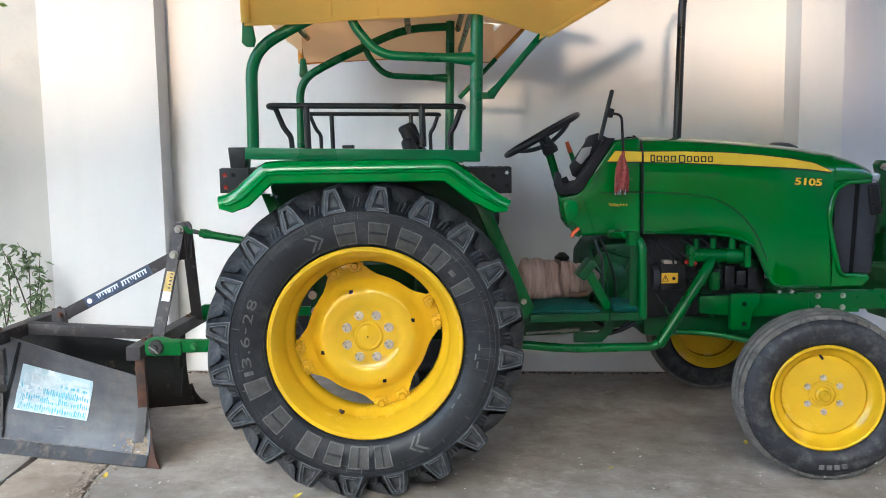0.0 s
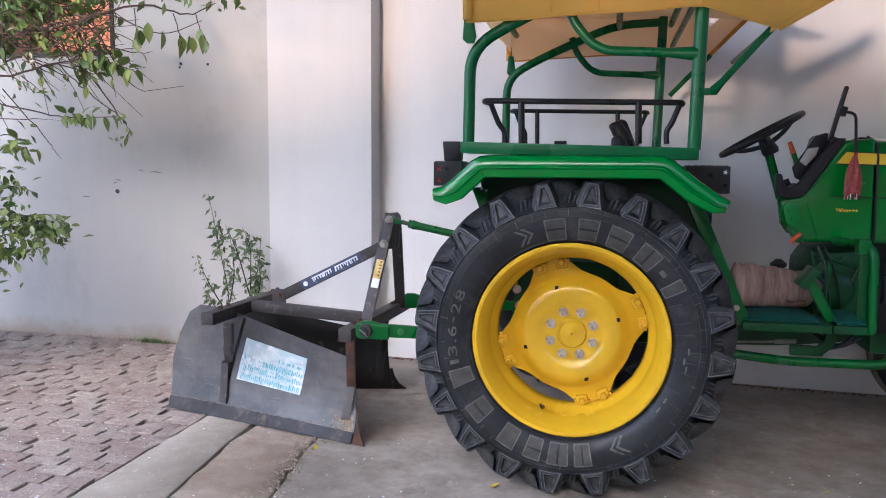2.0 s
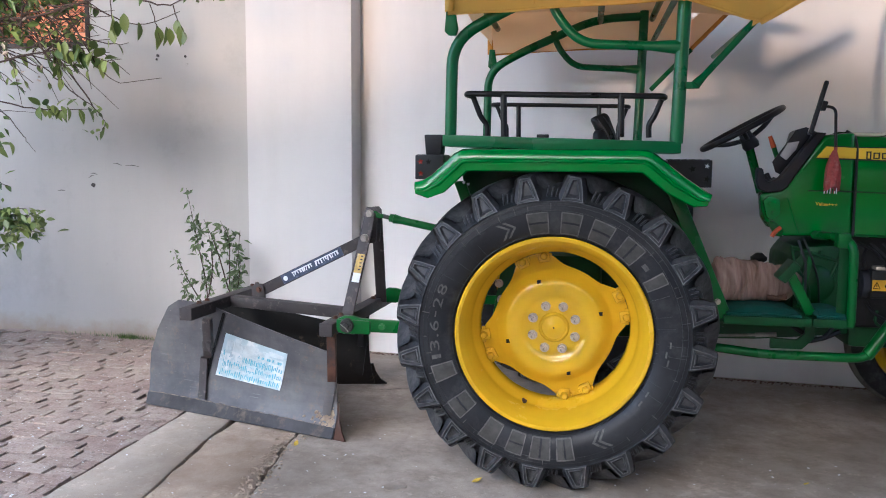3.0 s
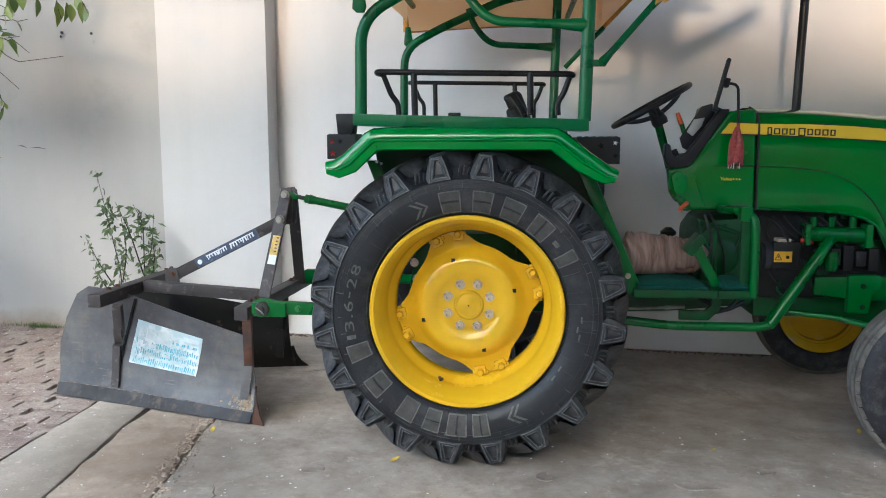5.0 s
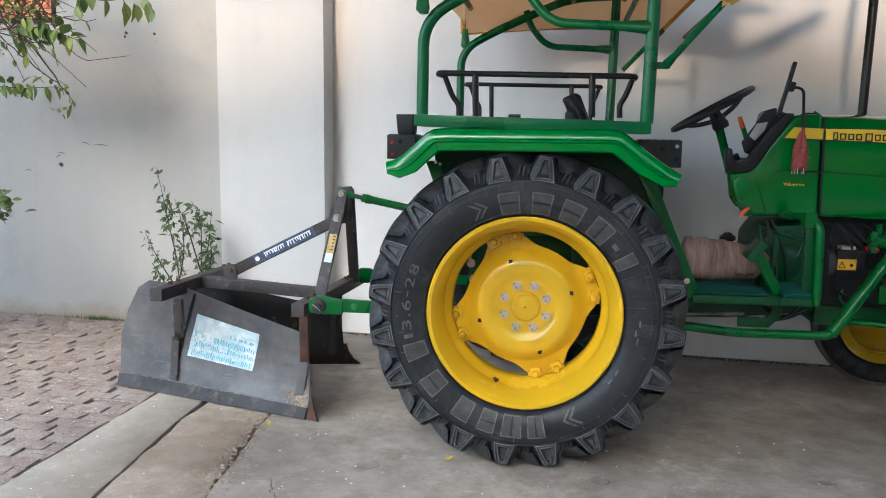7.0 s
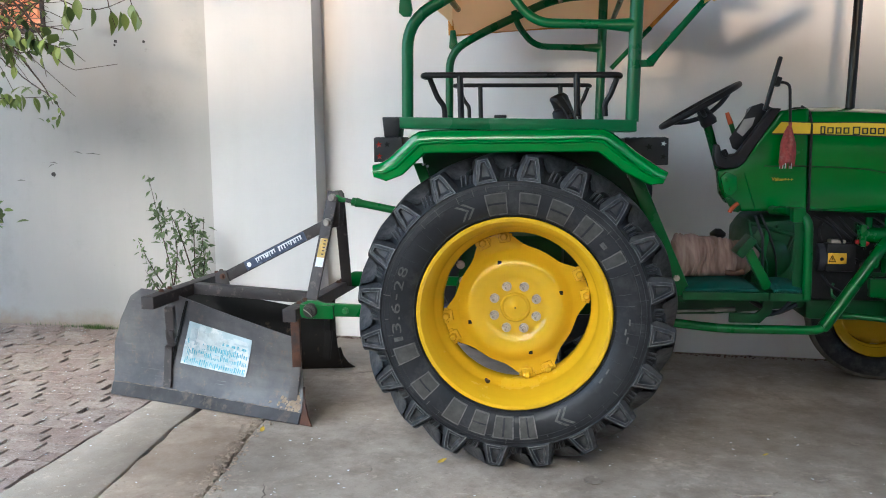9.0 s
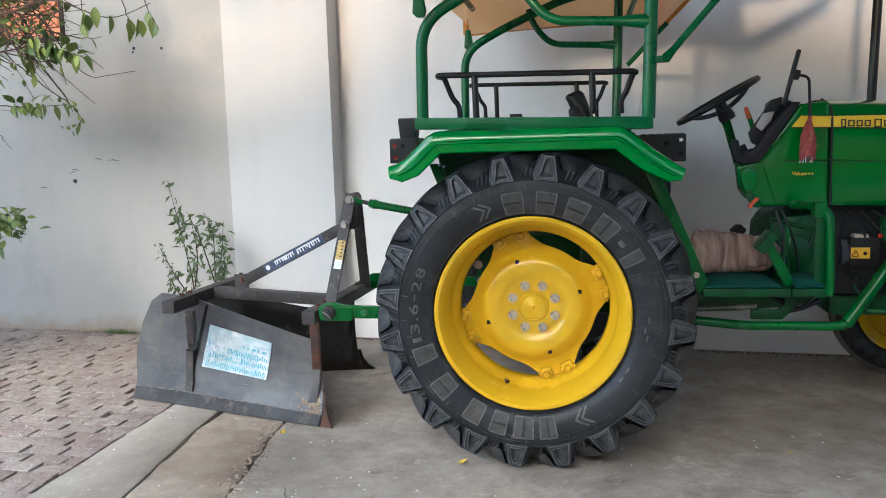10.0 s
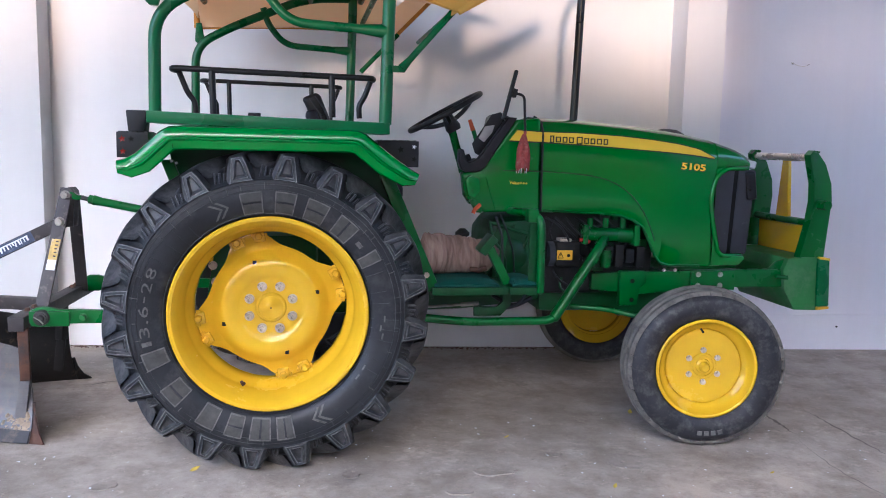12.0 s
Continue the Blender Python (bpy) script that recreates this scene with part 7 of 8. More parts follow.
# ---- plants ----
def leaf_shape(length, wide, droop, seed):
    rng = random.Random(seed)
    bm = bmesh.new()
    prof = [(0, 0.03), (0.08, 0.36), (0.2, 0.72), (0.34, 0.95), (0.48, 1.0), (0.64, 0.86), (0.80, 0.54), (0.92, 0.22), (1.0, 0.02)]
    mid, lf, rt = [], [], []
    for t, w in prof:
        z = -droop * t * t * length
        mid.append(bm.verts.new((length * t, 0, z)))
        lf.append(bm.verts.new((length * t, wide * w / 2, z + wide * w * 0.12)))
        rt.append(bm.verts.new((length * t, -wide * w / 2, z + wide * w * 0.12)))
    for i in range(8):
        bm.faces.new((mid[i], mid[i + 1], lf[i + 1], lf[i]))
        bm.faces.new((mid[i], rt[i], rt[i + 1], mid[i + 1]))
    return bm


def single_leaf_material(name, lo, hi):
    m, nt, b = nodes_of(name)
    oi = nt.nodes.new("ShaderNodeObjectInfo")
    c = ramp(nt, oi.outputs["Random"], [(0.0, lo), (0.6, tuple((a + z) / 2 for a, z in zip(lo, hi))), (1.0, hi)])
    c = blend(nt, ramp(nt, noise_tex(nt, 35, 3), [(0.4, grey(0)), (0.8, grey(0.4))]), c, tuple(v * 0.5 for v in lo))
    nt.links.new(c, b.inputs["Base Color"])
    b.inputs["Roughness"].default_value = 0.42
    tr = nt.nodes.new("ShaderNodeBsdfTranslucent")
    nt.links.new(c, tr.inputs[0])
    mix = nt.nodes.new("ShaderNodeMixShader")
    mix.inputs[0].default_value = 0.25
    nt.links.new(b.outputs[0], mix.inputs[1])
    nt.links.new(tr.outputs[0], mix.inputs[2])
    nt.links.new(mix.outputs[0], nt.nodes["Material Output"].inputs[0])
    return m


leaf_single = single_leaf_material("shrub_leaf", (0.040, 0.080, 0.018), (0.27, 0.34, 0.085))


def aim(p, d, roll):
    """A frame at p whose x axis runs along d."""
    q = Vector(d).normalized().to_track_quat('X', 'Z').to_matrix().to_4x4()
    return Matrix.Translation(p) @ q @ Matrix.Rotation(roll, 4, 'X')


shrub = tagged(empty("climbing_shrub", pose(-4.4, 1.1, 0)), "tangled climbing shrub with hanging leafy twigs against the wall", "shrub")
SH = Matrix.Translation((4.4, -1.1, 0))
master = [None]


def put_leaf(p, d, size, roll):
    if master[0] is None:
        master[0] = [None, None, None]
        for i, (w, dr) in enumerate(((0.48, 0.25), (0.54, 0.10), (0.40, 0.45))):
            bm = leaf_shape(1.0, w, dr, i)
            me = bpy.data.meshes.new("leaf")
            finish(bm, 60)
            bm.to_mesh(me)
            bm.free()
            me.materials.append(leaf_single)
            master[0][i] = me
    ob = new("leaf", master[0][random.randrange(3)])
    ob.parent = shrub
    ob.matrix_local = SH @ aim(p, d, roll) @ Matrix.Diagonal((size, size, size, 1))
    return ob


twig_rng = random.Random(77)


def along(pts, t):
    n = len(pts) - 1
    i = min(int(t * n), n - 1)
    return pts[i].lerp(pts[i + 1], t * n - i)


def twig(points, r0, r1, leaves=0, size=0.09, start=0.3, hang=0.7):
    pts = rounded(points, 0.15, 4)
    jitter = [p + Vector((twig_rng.uniform(-1, 1), twig_rng.uniform(-1, 1), twig_rng.uniform(-1, 1))) * 0.006 for p in pts]
    bm = tube(jitter, r0, 7, taper=lambda s: r0 + (r1 - r0) * s)
    part("twig", moved(bm, SH), bark, shrub)
    for k in range(leaves):
        t = start + (1 - start) * (k + 0.5) / leaves
        p = along(jitter, t)
        d = (along(jitter, min(1, t + 0.05)) - along(jitter, max(0, t - 0.05))).normalized()
        sidew = Vector((d.y, -d.x, 0)) * (1 if k % 2 else -1)
        direct = d * 0.5 + sidew * twig_rng.uniform(0.1, 0.7) + Vector((twig_rng.uniform(-0.4, 0.4), twig_rng.uniform(-0.3, 0.3), -hang * twig_rng.uniform(0.5, 1.3)))
        put_leaf(p, direct, size * twig_rng.uniform(0.6, 1.0), twig_rng.uniform(-0.9, 0.9))
    return jitter


# upper twigs reaching over the window
twig([(-4.5, 1.0, 2.45), (-3.55, 1.0, 2.12), (-3.05, 1.0, 2.14), (-2.55, 1.0, 2.26), (-2.28, 1.0, 2.16), (-2.10, 1.0, 2.22)], 0.010, 0.003)
twig([(-3.20, 1.0, 2.16), (-2.75, 1.0, 2.20), (-2.45, 0.98, 2.05), (-2.18, 1.0, 2.13)], 0.005, 0.002)
twig([(-2.90, 1.0, 2.16), (-2.72, 0.97, 1.90), (-2.60, 0.98, 1.74), (-2.30, 0.99, 1.77)], 0.004, 0.0015)
twig([(-2.62, 1.0, 2.22), (-2.58, 0.96, 2.12), (-2.57, 0.96, 2.00)], 0.003, 0.0015, 3, 0.105, 0.3, 1.2)
twig([(-2.36, 1.0, 2.19), (-2.30, 0.96, 2.06), (-2.28, 0.96, 1.96)], 0.003, 0.0015, 2, 0.11, 0.3, 1.2)
twig([(-2.22, 1.0, 2.17), (-2.17, 0.96, 2.08), (-2.12, 0.96, 1.99)], 0.003, 0.0015, 3, 0.11, 0.3, 1.2)
twig([(-2.50, 1.0, 2.27), (-2.40, 0.98, 2.35), (-2.25, 0.96, 2.33)], 0.003, 0.0015, 3, 0.10, 0.3, 0.9)
twig([(-2.70, 1.0, 2.25), (-2.66, 0.98, 2.33), (-2.55, 0.96, 2.34)], 0.003, 0.0015, 4, 0.10, 0.2, 0.8)
# middle twig with a row of broad leaves
twig([(-4.4, 1.0, 2.05), (-3.55, 1.0, 1.84), (-3.15, 1.0, 1.93), (-2.85, 0.98, 1.95), (-2.58, 0.95, 1.86)], 0.008, 0.002, 15, 0.115, 0.62, 0.9)
twig([(-3.15, 1.0, 1.93), (-2.98, 0.99, 1.78), (-2.72, 0.98, 1.62), (-2.65, 0.98, 1.52), (-2.68, 0.97, 1.46)], 0.004, 0.0015, 5, 0.055, 0.55, 0.4)
twig([(-3.02, 1.0, 2.05), (-2.95, 0.97, 1.90), (-2.92, 0.97, 1.75)], 0.004, 0.0015, 6, 0.11, 0.2, 1.1)
# lower drooping twig
twig([(-4.4, 1.05, 1.98), (-3.60, 1.02, 1.70), (-3.20, 1.0, 1.62), (-3.00, 0.98, 1.60), (-2.72, 0.97, 1.60)], 0.006, 0.002, 16, 0.085, 0.60, 0.9)
twig([(-3.55, 1.02, 1.78), (-3.35, 1.0, 1.60), (-3.18, 0.98, 1.42), (-3.12, 0.97, 1.36)], 0.004, 0.001)
twig([(-3.60, 1.03, 1.60), (-3.30, 1.0, 1.60), (-3.12, 0.99, 1.59)], 0.003, 0.001)
# bare tangle
for k in range(95):
    a = Vector((twig_rng.uniform(-3.75, -2.95), twig_rng.uniform(0.95, 1.25), twig_rng.uniform(1.90, 2.36)))
    b = a + Vector((twig_rng.uniform(0.10, 0.55), twig_rng.uniform(-0.08, 0.08), twig_rng.uniform(-0.40, 0.22)))
    c = (a + b) / 2 + Vector((twig_rng.uniform(-0.1, 0.1), 0, twig_rng.uniform(-0.14, 0.14)))
    twig([tuple(a), tuple(c), tuple(b)], twig_rng.uniform(0.003, 0.007), 0.0015, twig_rng.choice((0, 0, 1, 2, 3)), 0.070, 0.4, 0.6)
# leafy arms further down
twig([(-4.3, 1.0, 1.30), (-3.70, 1.0, 1.36), (-3.48, 0.98, 1.45), (-3.36, 0.97, 1.42)], 0.006, 0.002, 12, 0.075, 0.55, 0.5)
twig([(-4.3, 1.0, 1.05), (-3.65, 1.0, 1.17), (-3.42, 0.98, 1.20), (-3.30, 0.97, 1.15)], 0.005, 0.002, 12, 0.055, 0.5, 0.4)
for k in range(4):
    z = 0.86 + 0.05 * k
    twig([(-4.3, 1.0, z - 0.15), (-3.62, 1.0, z + 0.02), (-3.35, 0.97, z + 0.07 - 0.02 * k), (-3.07 - 0.04 * k, 0.96, z + 0.02)], 0.005, 0.0015, 22, 0.072, 0.40, 0.35)
twig([(-4.2, 1.0, 0.55), (-3.66, 1.0, 0.70), (-3.54, 0.98, 0.66)], 0.005, 0.002, 9, 0.07, 0.5, 0.6)
twig([(-4.2, 1.0, 0.75), (-3.60, 1.0, 0.82), (-3.45, 0.98, 0.70)], 0.005, 0.002, 8, 0.07, 0.5, 0.6)
# leaf by leaf: a row of broad leaves, single hanging ones, and the denser clumps
lrng = random.Random(123)


def leaf_row(a, b, n, size, down=0.9):
    a, b = Vector(a), Vector(b)
    for k in range(n):
        p = a.lerp(b, (k + 0.5) / n) + Vector((lrng.uniform(-0.015, 0.015), lrng.uniform(-0.03, 0.03), lrng.uniform(-0.012, 0.012)))
        put_leaf(p, (lrng.uniform(-0.35, 0.75), lrng.uniform(-0.45, 0.15), -down * lrng.uniform(0.5, 1.2) if k % 3 else 0.25), size * lrng.uniform(0.75, 1.1), lrng.uniform(-0.7, 0.7))


def leaf_clump(lo, hi, n, size, keep=None):
    for k in range(n):
        p = Vector([lrng.uniform(u, v) for u, v in zip(lo, hi)])
        if keep is None or keep(p):
            put_leaf(p, (lrng.uniform(-0.6, 1.0), lrng.uniform(-0.8, 0.3), lrng.uniform(-0.9, 0.45)), size * lrng.uniform(0.6, 1.15), lrng.uniform(-1.1, 1.1))


leaf_row((-2.93, 0.97, 2.02), (-2.58, 0.95, 1.86), 17, 0.105)
for x, z in ((-2.50, 2.13), (-2.57, 2.10), (-2.55, 2.09), (-2.41, 2.08), (-2.29, 2.05), (-2.24, 2.05), (-2.22, 2.04)):
    put_leaf((x, 0.96, z), (lrng.uniform(0.0, 0.25), -0.1, -1.0), 0.105 * lrng.uniform(0.85, 1.1), lrng.uniform(-0.6, 0.6))
leaf_row((-3.10, 0.97, 1.64), (-2.80, 0.96, 1.61), 13, 0.080)
leaf_row((-2.76, 0.96, 1.62), (-2.64, 0.96, 1.60), 7, 0.045, 0.3)
leaf_row((-2.74, 0.96, 1.48), (-2.67, 0.96, 1.46), 6, 0.045, 0.3)
leaf_clump((-3.65, 0.88, 0.78), (-3.08, 1.10, 1.04), 190, 0.070, lambda p: abs(p.z - 0.91) < 0.13 * min(1.0, 0.35 + (-3.08 - p.x) / 0.25))
leaf_clump((-3.66, 0.92, 1.36), (-3.34, 1.06, 1.50), 26, 0.085)
leaf_clump((-3.68, 0.92, 1.00), (-3.42, 1.06, 1.34), 46, 0.085)
leaf_clump((-3.46, 0.92, 0.92), (-3.12, 1.06, 1.02), 34, 0.075)
leaf_clump((-3.62, 0.92, 1.17), (-3.40, 1.06, 1.25), 10, 0.070)
leaf_clump((-3.55, 0.92, 1.06), (-3.32, 1.05, 1.10), 9, 0.036)
leaf_clump((-3.75, 0.90, 1.95), (-2.90, 1.25, 2.38), 230, 0.078, lambda p: p.x < -2.95 - 0.4 * (2.38 - p.z) + 0.25)
# trunk, and the mass outside the view that shades the wall
twig([(-4.40, 1.1, 0.0), (-4.42, 1.1, 0.8), (-4.35, 1.05, 1.6), (-4.25, 1.05, 2.5)], 0.035, 0.012)
mass = bmesh.new()


def scatter_leaf(bm, p, size, rng):
    d = Vector((rng.uniform(-1, 1), rng.uniform(-1, 1), rng.uniform(-1.2, 0.5)))
    m = aim(p, d, rng.uniform(-1.5, 1.5))
    quad = [(0, 0, 0), (0.45, 0.21, 0.04), (1, 0, -0.1), (0.45, -0.21, 0.04)]
    v = [bm.verts.new(m @ Vector([c * size for c in q])) for q in quad]
    bm.faces.new((v[0], v[1], v[2]))
    bm.faces.new((v[0], v[2], v[3]))


mrng = random.Random(8)
for k in range(2800):
    x = mrng.uniform(-4.6, -3.0)
    top = 2.75
    z = mrng.uniform(2.02 + 0.45 * max(0, x + 3.6), top)
    if mrng.random() < 0.35 + 0.4 * (-3.0 - x) / 1.6:
        scatter_leaf(mass, Vector((x, mrng.uniform(0.85, 1.35), z)), mrng.uniform(0.055, 0.10), mrng)
# sparse leaves added above the view to dapple the pillar top
for k in range(190):
    scatter_leaf(mass, Vector((mrng.uniform(-3.1, -1.75), mrng.uniform(0.60, 1.15), 2.20 + 0.50 * mrng.random())), mrng.uniform(0.05, 0.09), mrng)
for k in range(300):
    scatter_leaf(mass, Vector((mrng.uniform(-4.5, -3.52), mrng.uniform(0.9, 1.3), mrng.uniform(0.5, 1.9))), mrng.uniform(0.05, 0.085), mrng)
# rounded unseen crown shading the wall: leaf clumps on limbs fanning from the trunk
for k in range(110):
    way = Vector((mrng.gauss(0, 1), mrng.gauss(0, 1), mrng.gauss(0, 1))).normalized() * mrng.random() ** 0.4
    tip = Vector((-4.78 + 1.0 * way.x, -0.15 + 1.35 * way.y, 1.42 + 1.15 * way.z))
    if tip.x > -3.95:
        continue
    if k % 6 == 0:
        twig([(-4.40, 1.08, 0.25 + 0.3 * tip.z), tuple(tip.lerp(Vector((-4.40, 1.08, 0.9)), 0.45) + Vector((0, 0, 0.12))), tuple(tip)], 0.012, 0.003)
    for j in range(95):
        p = tip + Vector((mrng.gauss(0, 0.17), mrng.gauss(0, 0.18), mrng.gauss(0, 0.15)))
        if p.x < -3.76 and p.z > 0.06:
            scatter_leaf(mass, p, mrng.uniform(0.06, 0.10), mrng)
tagged(part("foliage", moved(mass, SH), leaf_green, shrub), "dense small green leaves, mostly unseen, shading the wall", kind="stuff")
pale = bmesh.new()
for k in range(60):
    scatter_leaf(pale, Vector((mrng.uniform(-3.7, -2.95), mrng.uniform(0.85, 1.1), mrng.uniform(1.75, 2.3))), mrng.uniform(0.03, 0.055), mrng)
tagged(part("dry_bracts", moved(pale, SH), petal_pale, shrub), "pale dried bracts", kind="stuff")


def weed(name_label, root, stems, seed):
    rng = random.Random(seed)
    plant = tagged(empty("weed", pose(*root)), name_label, "weed", "weeds by the pillar")
    leaves = bmesh.new()
    for pts, n, size in stems:
        local = [Vector(p) - Vector(root) for p in pts]
        path = rounded(local, 0.1, 4)
        part("stem", tube(path, 0.005, 6, taper=lambda s: 0.0055 - 0.004 * s), bark, plant)
        for k in range(n):
            t = 0.22 + 0.78 * (k + rng.random()) / n
            p = along(path, min(1, t))
            for j in range(rng.randint(3, 6)):
                scatter_leaf(leaves, p + Vector((rng.uniform(-1, 1), rng.uniform(-1, 1), rng.uniform(-1, 1))) * 0.028, size * rng.uniform(0.9, 1.75), rng)
    tagged(part("leaves", leaves, leaf_dull, plant), "small dull green leaves", kind="stuff")
    return plant


weed("tall thin weed growing at the foot of the wall", (-2.50, 1.80, 0), (
    ([(-2.50, 1.80, 0), (-2.48, 1.78, 0.45), (-2.55, 1.76, 0.85), (-2.60, 1.75, 1.12)], 22, 0.040),
    ([(-2.49, 1.79, 0.30), (-2.62, 1.76, 0.52), (-2.70, 1.75, 0.70)], 9, 0.034),
    ([(-2.48, 1.79, 0.40), (-2.42, 1.76, 0.62), (-2.45, 1.75, 0.86)], 9, 0.038),
    ([(-2.52, 1.79, 0.25), (-2.60, 1.76, 0.40), (-2.66, 1.75, 0.50)], 6, 0.034)), 1)
weed("bushy weed growing in the corner by the pillar", (-2.34, 1.80, 0), (
    ([(-2.34, 1.80, 0), (-2.32, 1.78, 0.45), (-2.30, 1.76, 0.80), (-2.36, 1.75, 0.92)], 16, 0.042),
    ([(-2.33, 1.79, 0.40), (-2.25, 1.76, 0.62), (-2.22, 1.75, 0.86)], 13, 0.042),
    ([(-2.33, 1.79, 0.45), (-2.40, 1.76, 0.75), (-2.48, 1.75, 0.93)], 8, 0.036),
    ([(-2.33, 1.79, 0.30), (-2.24, 1.76, 0.50), (-2.22, 1.75, 0.66)], 10, 0.042)), 2)

# grass tuft and moss along the wall foot
tuft = bmesh.new()
grng = random.Random(31)
for k in range(220):
    x = grng.choice((grng.gauss(-3.38, 0.07), grng.gauss(-3.25, 0.05), grng.uniform(-3.9, -2.9)))
    y = 2.0 - 0.045 * x - abs(grng.gauss(0.025, 0.02))
    h = grng.uniform(0.012, 0.045)
    dx, dy = grng.uniform(-0.02, 0.02), grng.uniform(-0.03, 0.005)
    v = [tuft.verts.new(p) for p in ((x - 0.003, y, -0.01), (x + 0.003, y, -0.01), (x + dx, y + dy, h))]
    tuft.faces.new(v)
tagged(part("grass_tuft", tuft, leaf_green), "small grass tufts along the foot of the wall", "grass", kind="stuff")

# fallen leaves
for i, (x, y, rz, s) in enumerate(((-0.32, 0.02, 30, 0.045), (1.72, 0.63, 70, 0.038), (-1.20, 0.245, 100, 0.04), (0.06, -0.42, 20, 0.03), (1.02, 0.33, 10, 0.025), (-0.55, -0.62, 140, 0.03), (1.35, -0.25, 60, 0.028), (2.05, -0.15, 15, 0.02))):
    bm = leaf_shape(s, s * 0.55, -0.35, i)
    tagged(part("fallen_leaf", bm, leaf_dry, None, "", pose(x, y, 0.004, 8, 0, rz)), "small dry yellow leaf lying on the concrete", "leaf", "fallen leaves")
flecks = bmesh.new()
frng = random.Random(14)
for k in range(1500):
    x, y = (frng.uniform(-4.6, -1.98), frng.uniform(-0.9, 2.05)) if k < 1250 else (frng.uniform(-1.9, 2.6), frng.uniform(-1.0, 0.6))
    r = frng.uniform(0.002, 0.0075)
    a = frng.uniform(0, 6.28)
    c = [flecks.verts.new((x + r * math.cos(a + q), y + r * frng.uniform(0.5, 1) * math.sin(a + q), 0.0065 + frng.uniform(0, 0.004))) for q in (0, 1.6, 3.1, 4.7)]
    flecks.faces.new(c)
tagged(part("scattered_petals", flecks, white_paint), "tiny pale petals and grit scattered on the ground", "debris", kind="stuff")


# crumbs along the broken edge of the floor slab
crumbs = bmesh.new()
crng = random.Random(52)
for k in range(620):
    y = crng.uniform(-1.2, 0.75)
    x = -1.245 - 0.16 * (y - 0.3) + crng.gauss(-0.02, 0.035)
    r = crng.uniform(0.002, 0.008)
    own = bmesh.new()
    bmesh.ops.create_icosphere(own, subdivisions=1, radius=r, matrix=Matrix.Translation((x, y, r * 0.3)) @ pose(0, 0, 0, crng.uniform(0, 90), 0, crng.uniform(0, 90)) @ Matrix.Diagonal((1.3, 0.8, 0.6, 1)))
    merge(crumbs, own)
tagged(part("crumbled_concrete", crumbs, rubble_mat), "pale crumbs of broken concrete along the slab edge", "debris", kind="stuff")

# brown dirt gathered along the foot of the bay wall
sweep = bmesh.new()
srng = random.Random(88)
for k in range(700):
    u = srng.uniform(-1.55, 2.26)
    p = WALL @ Vector((u, 2.078 - abs(srng.gauss(0, 0.028)), 0.0))
    r = srng.uniform(0.002, 0.007)
    own = bmesh.new()
    bmesh.ops.create_icosphere(own, subdivisions=1, radius=r, matrix=Matrix.Translation((p.x, p.y, r * 0.3)) @ pose(0, 0, 0, srng.uniform(0, 90), 0, srng.uniform(0, 90)) @ Matrix.Diagonal((1.6, 0.9, 0.5, 1)))
    merge(sweep, own)
tagged(part("swept_dirt", sweep, rust), "brown dirt gathered along the foot of the wall", "debris", kind="stuff")

# ---- unseen trees and hedges added across the yard to break up the low sun ----
def shade_tree(x, y, height, wide, count, seed):
    rng = random.Random(seed)
    tree = tagged(empty("tree", pose(x, y, 0)), "tall leafy unseen tree added beyond the boundary wall to break up sunlight", "tree", "trees beyond the wall")
    part("trunk", tube([(0, 0, -0.1), (0.1, 0, height * 0.35), (-0.05, 0.1, height * 0.7)], 0.13, 10, 0.3, taper=lambda s: 0.14 - 0.08 * s), bark, tree)
    for k in range(5):
        a = 2 * math.pi * k / 5
        part("limb", tube([(0, 0, height * 0.42), (math.cos(a) * wide * 0.3, math.sin(a) * 0.4, height * 0.55), (math.cos(a) * wide * 0.6, math.sin(a) * 0.7, height * 0.72)], 0.05, 7, 0.2, taper=lambda s: 0.055 - 0.04 * s), bark, tree)
    crown = bmesh.new()
    while len(crown.faces) < 2 * count:
        z = 2.2 + (height - 2.2) * rng.random()
        if rng.random() > min(1.0, 0.13 + 0.45 * max(0.0, z - 2.75)):
            continue
        w = wide * (0.85 + 0.30 * math.sin(math.pi * (z - 2.2) / (height - 2.2)))
        scatter_leaf(crown, Vector((rng.uniform(-1, 1) * w, rng.gauss(0, 0.8), z)), rng.uniform(0.16, 0.28), rng)
    tagged(part("crown", crown, leaf_green, tree), "crown of small leaves", kind="stuff")
    return tree


for i, x in enumerate((-7.7, -3.7, 0.3, 4.3, 8.3)):
    shade_tree(x, -13.4 - 0.5 * (i % 2), 7.6, 2.4, 15000, 61 + i)


def shade_hedge(x, wide, top, count, seed):
    rng = random.Random(seed)
    h = tagged(empty("hedge", pose(x, -12.2, 0)), "thick uneven unseen hedge added behind the boundary wall to block low sun", "hedge", "hedge plants behind the wall")
    part("stem", tube([(0, 0, -0.1), (0.05, 0, 1.6), (0, 0.05, top - 0.4)], 0.05, 8, 0.3, taper=lambda s: 0.05 - 0.03 * s), bark, h)
    leaves = bmesh.new()
    for k in range(count):
        across = rng.uniform(-1, 1) * wide
        crest = top + 0.20 * math.sin(4.3 * across + seed) + 0.16 * math.sin(10.7 * across + 2.0 * seed)
        z = 1.6 + (crest - 1.6) * rng.random() ** 0.75
        scatter_leaf(leaves, Vector((across, rng.gauss(0, 0.35), z)), rng.uniform(0.10, 0.18), rng)
    tagged(part("leaves", leaves, leaf_green, h), "dense dark green leaves", kind="stuff")


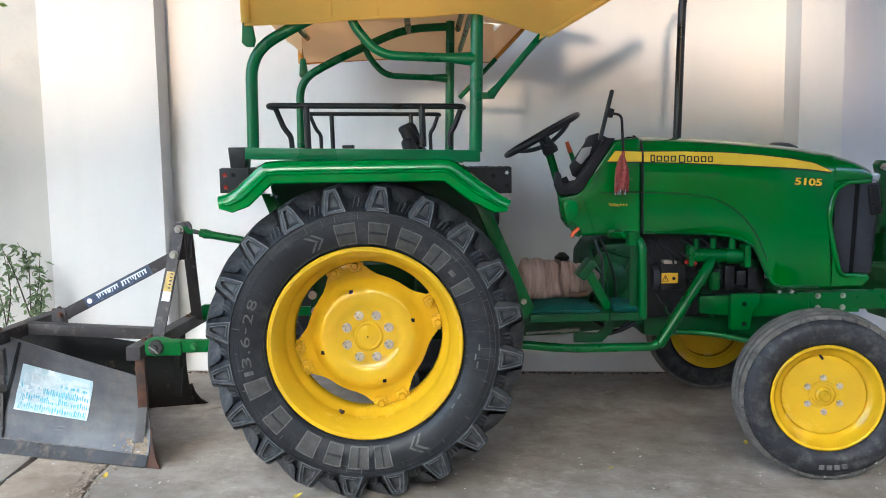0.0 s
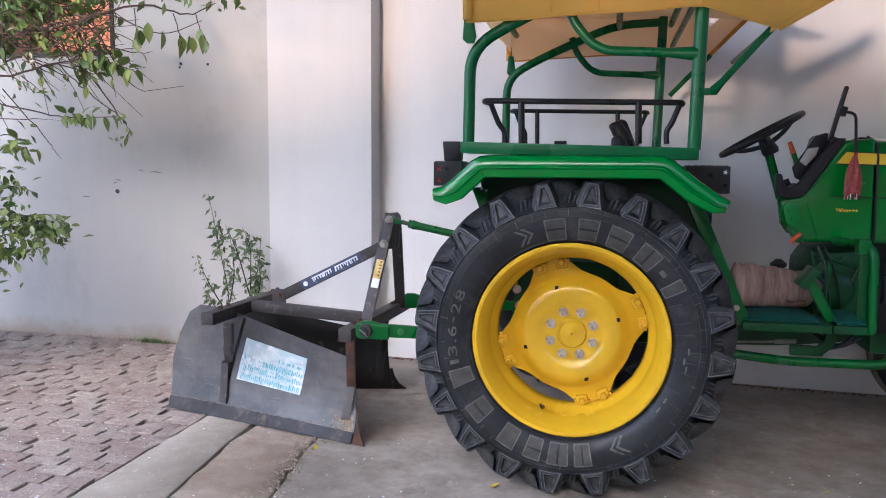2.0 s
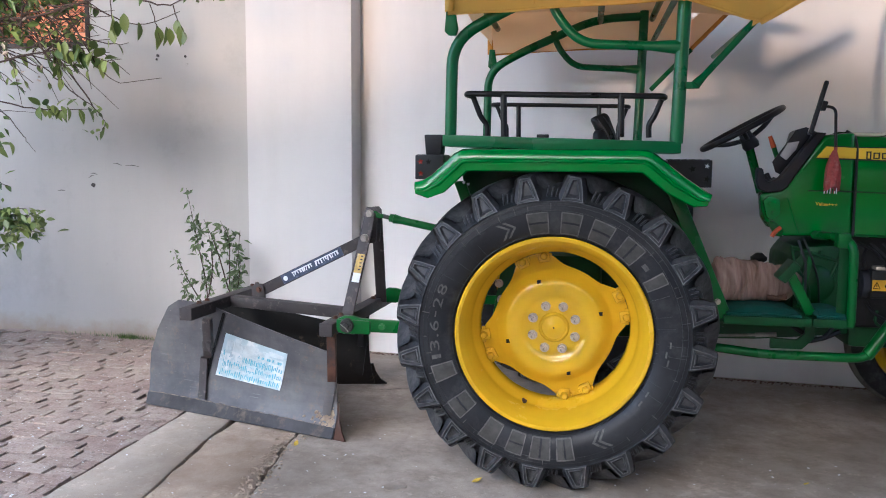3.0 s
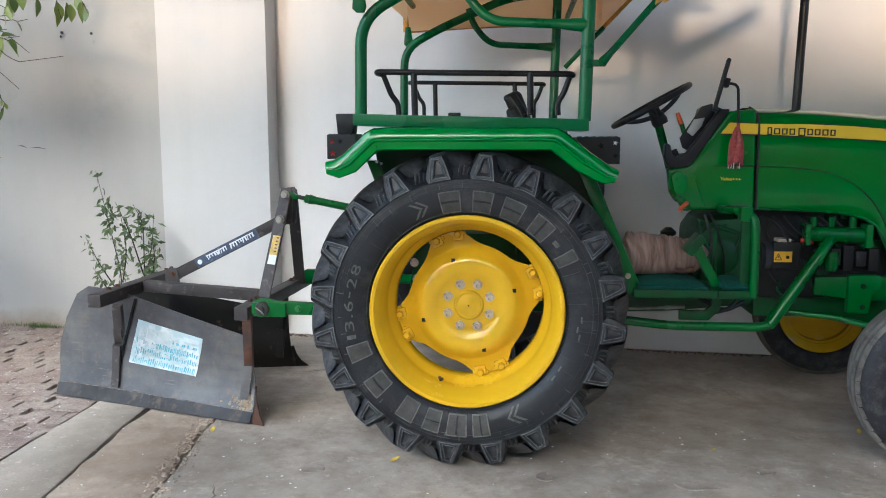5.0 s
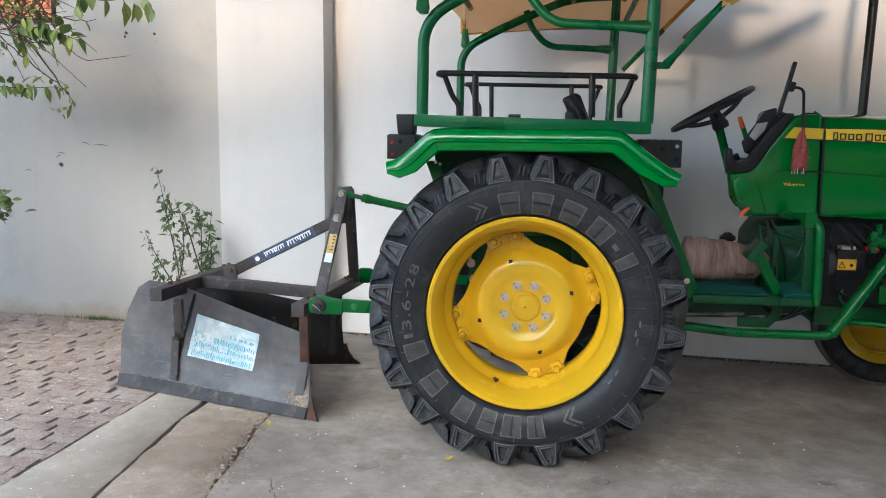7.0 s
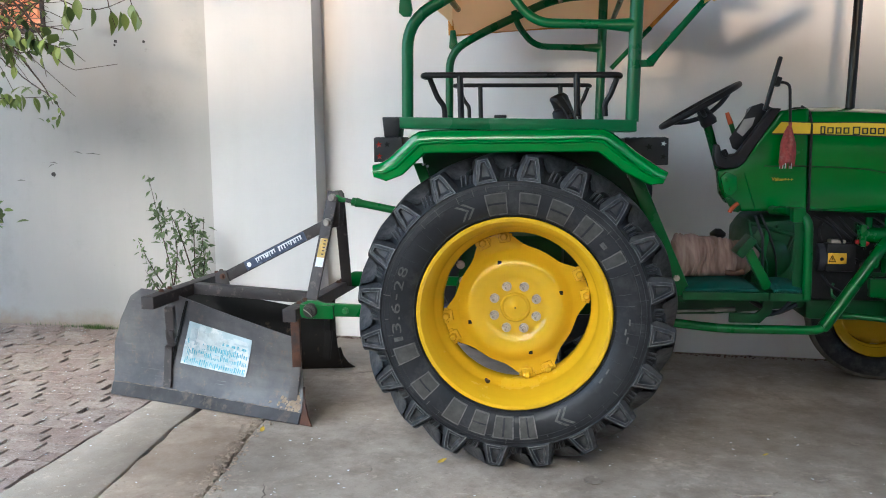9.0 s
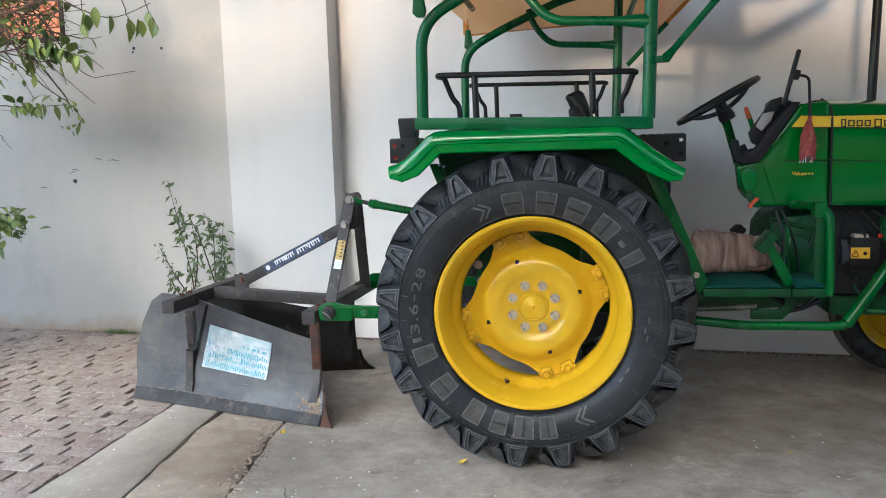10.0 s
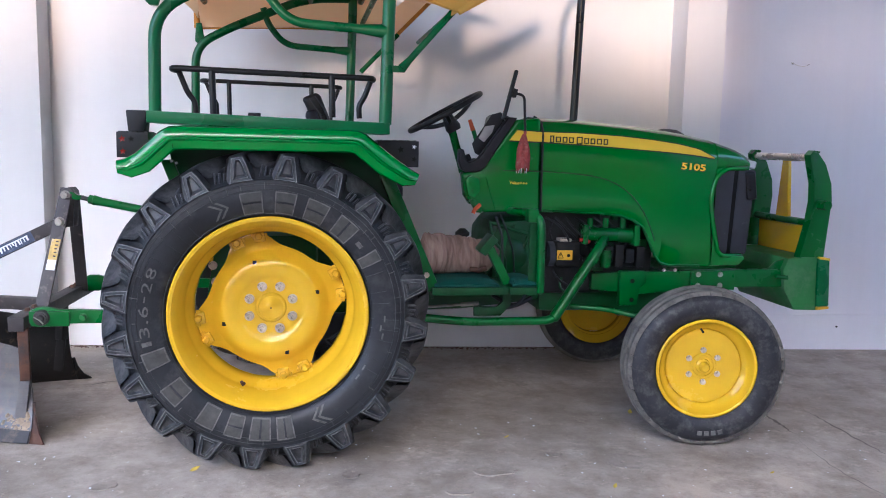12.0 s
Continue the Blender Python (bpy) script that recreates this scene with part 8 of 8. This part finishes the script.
# Unseen hedge tops set where the low sun gets through to the walls
for i, (x, half, top) in enumerate(((-9.6, 1.25, 2.35), (-7.4, 1.20, 2.45), (-5.2, 1.20, 2.0), (-2.9, 0.95, 2.50), (-1.0, 1.00, 2.20), (1.6, 1.25, 4.8), (3.9, 1.25, 4.8), (6.2, 1.25, 4.8), (8.4, 1.25, 4.8))):
    shade_hedge(x, half, top, 3000 if top < 4 else 7000, 92 + i)

# ---- pavers, laid last ----
paving = structure("pavement_brick", box((-9.0, -10.9, -0.07), (-1.97, 2.28, -0.013), 0.0), joint_sand, "uneven reddish clay pavers with dark open joints", "pavement")
prng = random.Random(2)
paver_shapes = []
for k in range(4):
    bm = box((-0.0925, -0.0485, -0.03), (0.0925, 0.0485, 0.0), 0.0018, segments=1)
    for v in bm.verts:
        v.co += Vector((prng.uniform(-0.003, 0.003), prng.uniform(-0.0015, 0.0015), prng.uniform(-0.002, 0.002)))
    finish(bm, 30)
    me = bpy.data.meshes.new("paver")
    bm.to_mesh(me)
    bm.free()
    me.materials.append(paver_mat)
    paver_shapes.append(me)
spots_ = []
for r in range(135):
    y = -10.8 + 0.0965 * r
    for c in range(36):
        x = -2.075 - 0.03 * (y - 0.3) - 0.2035 * c - (0.1 if r % 2 else 0.0) + 0.06 * math.sin(r * 0.9)
        if x < -8.9 or y > 2.10 - 0.045 * x - 0.10:
            continue
        spots_.append((x, y))
for r in range(135):
    y = -10.8 + 0.0965 * r
    edge = -1.955 - 0.03 * (y - 0.3) - 0.012
    last = -2.075 - 0.03 * (y - 0.3) - (0.1 if r % 2 else 0.0) + 0.06 * math.sin(r * 0.9) + 0.0925
    if edge - last > 0.03 and y < 2.0:
        piece = new("paver", paver_shapes[r % 4])
        piece.parent = paving
        piece.matrix_local = pose((edge + last + 0.008) / 2, y, prng.uniform(-0.004, 0.003)) @ Matrix.Diagonal(((edge - last - 0.008) / 0.185, 1, 1, 1))
near = [s for s in spots_ if s[0] > -4.15 and s[1] > -0.55]
near.sort(key=lambda s: -s[0] * 1.0 - 0.2 * s[1])
chosen = set(near[:300])
rest = bmesh.new()
for x, y in spots_:
    m = pose(x, y, prng.uniform(-0.004, 0.006), prng.uniform(-1.4, 1.4), prng.uniform(-1.6, 1.6), prng.uniform(-1.2, 1.2))
    if (x, y) in chosen:
        ob = new("paver", paver_shapes[prng.randrange(4)])
        ob.parent = paving
        ob.matrix_local = m
    else:
        own = bmesh.new()
        own.from_mesh(paver_shapes[prng.randrange(4)])
        moved(own, m)
        merge(rest, own)
tagged(part("paver_field", rest, paver_mat, paving), "further clay pavers", kind="stuff")
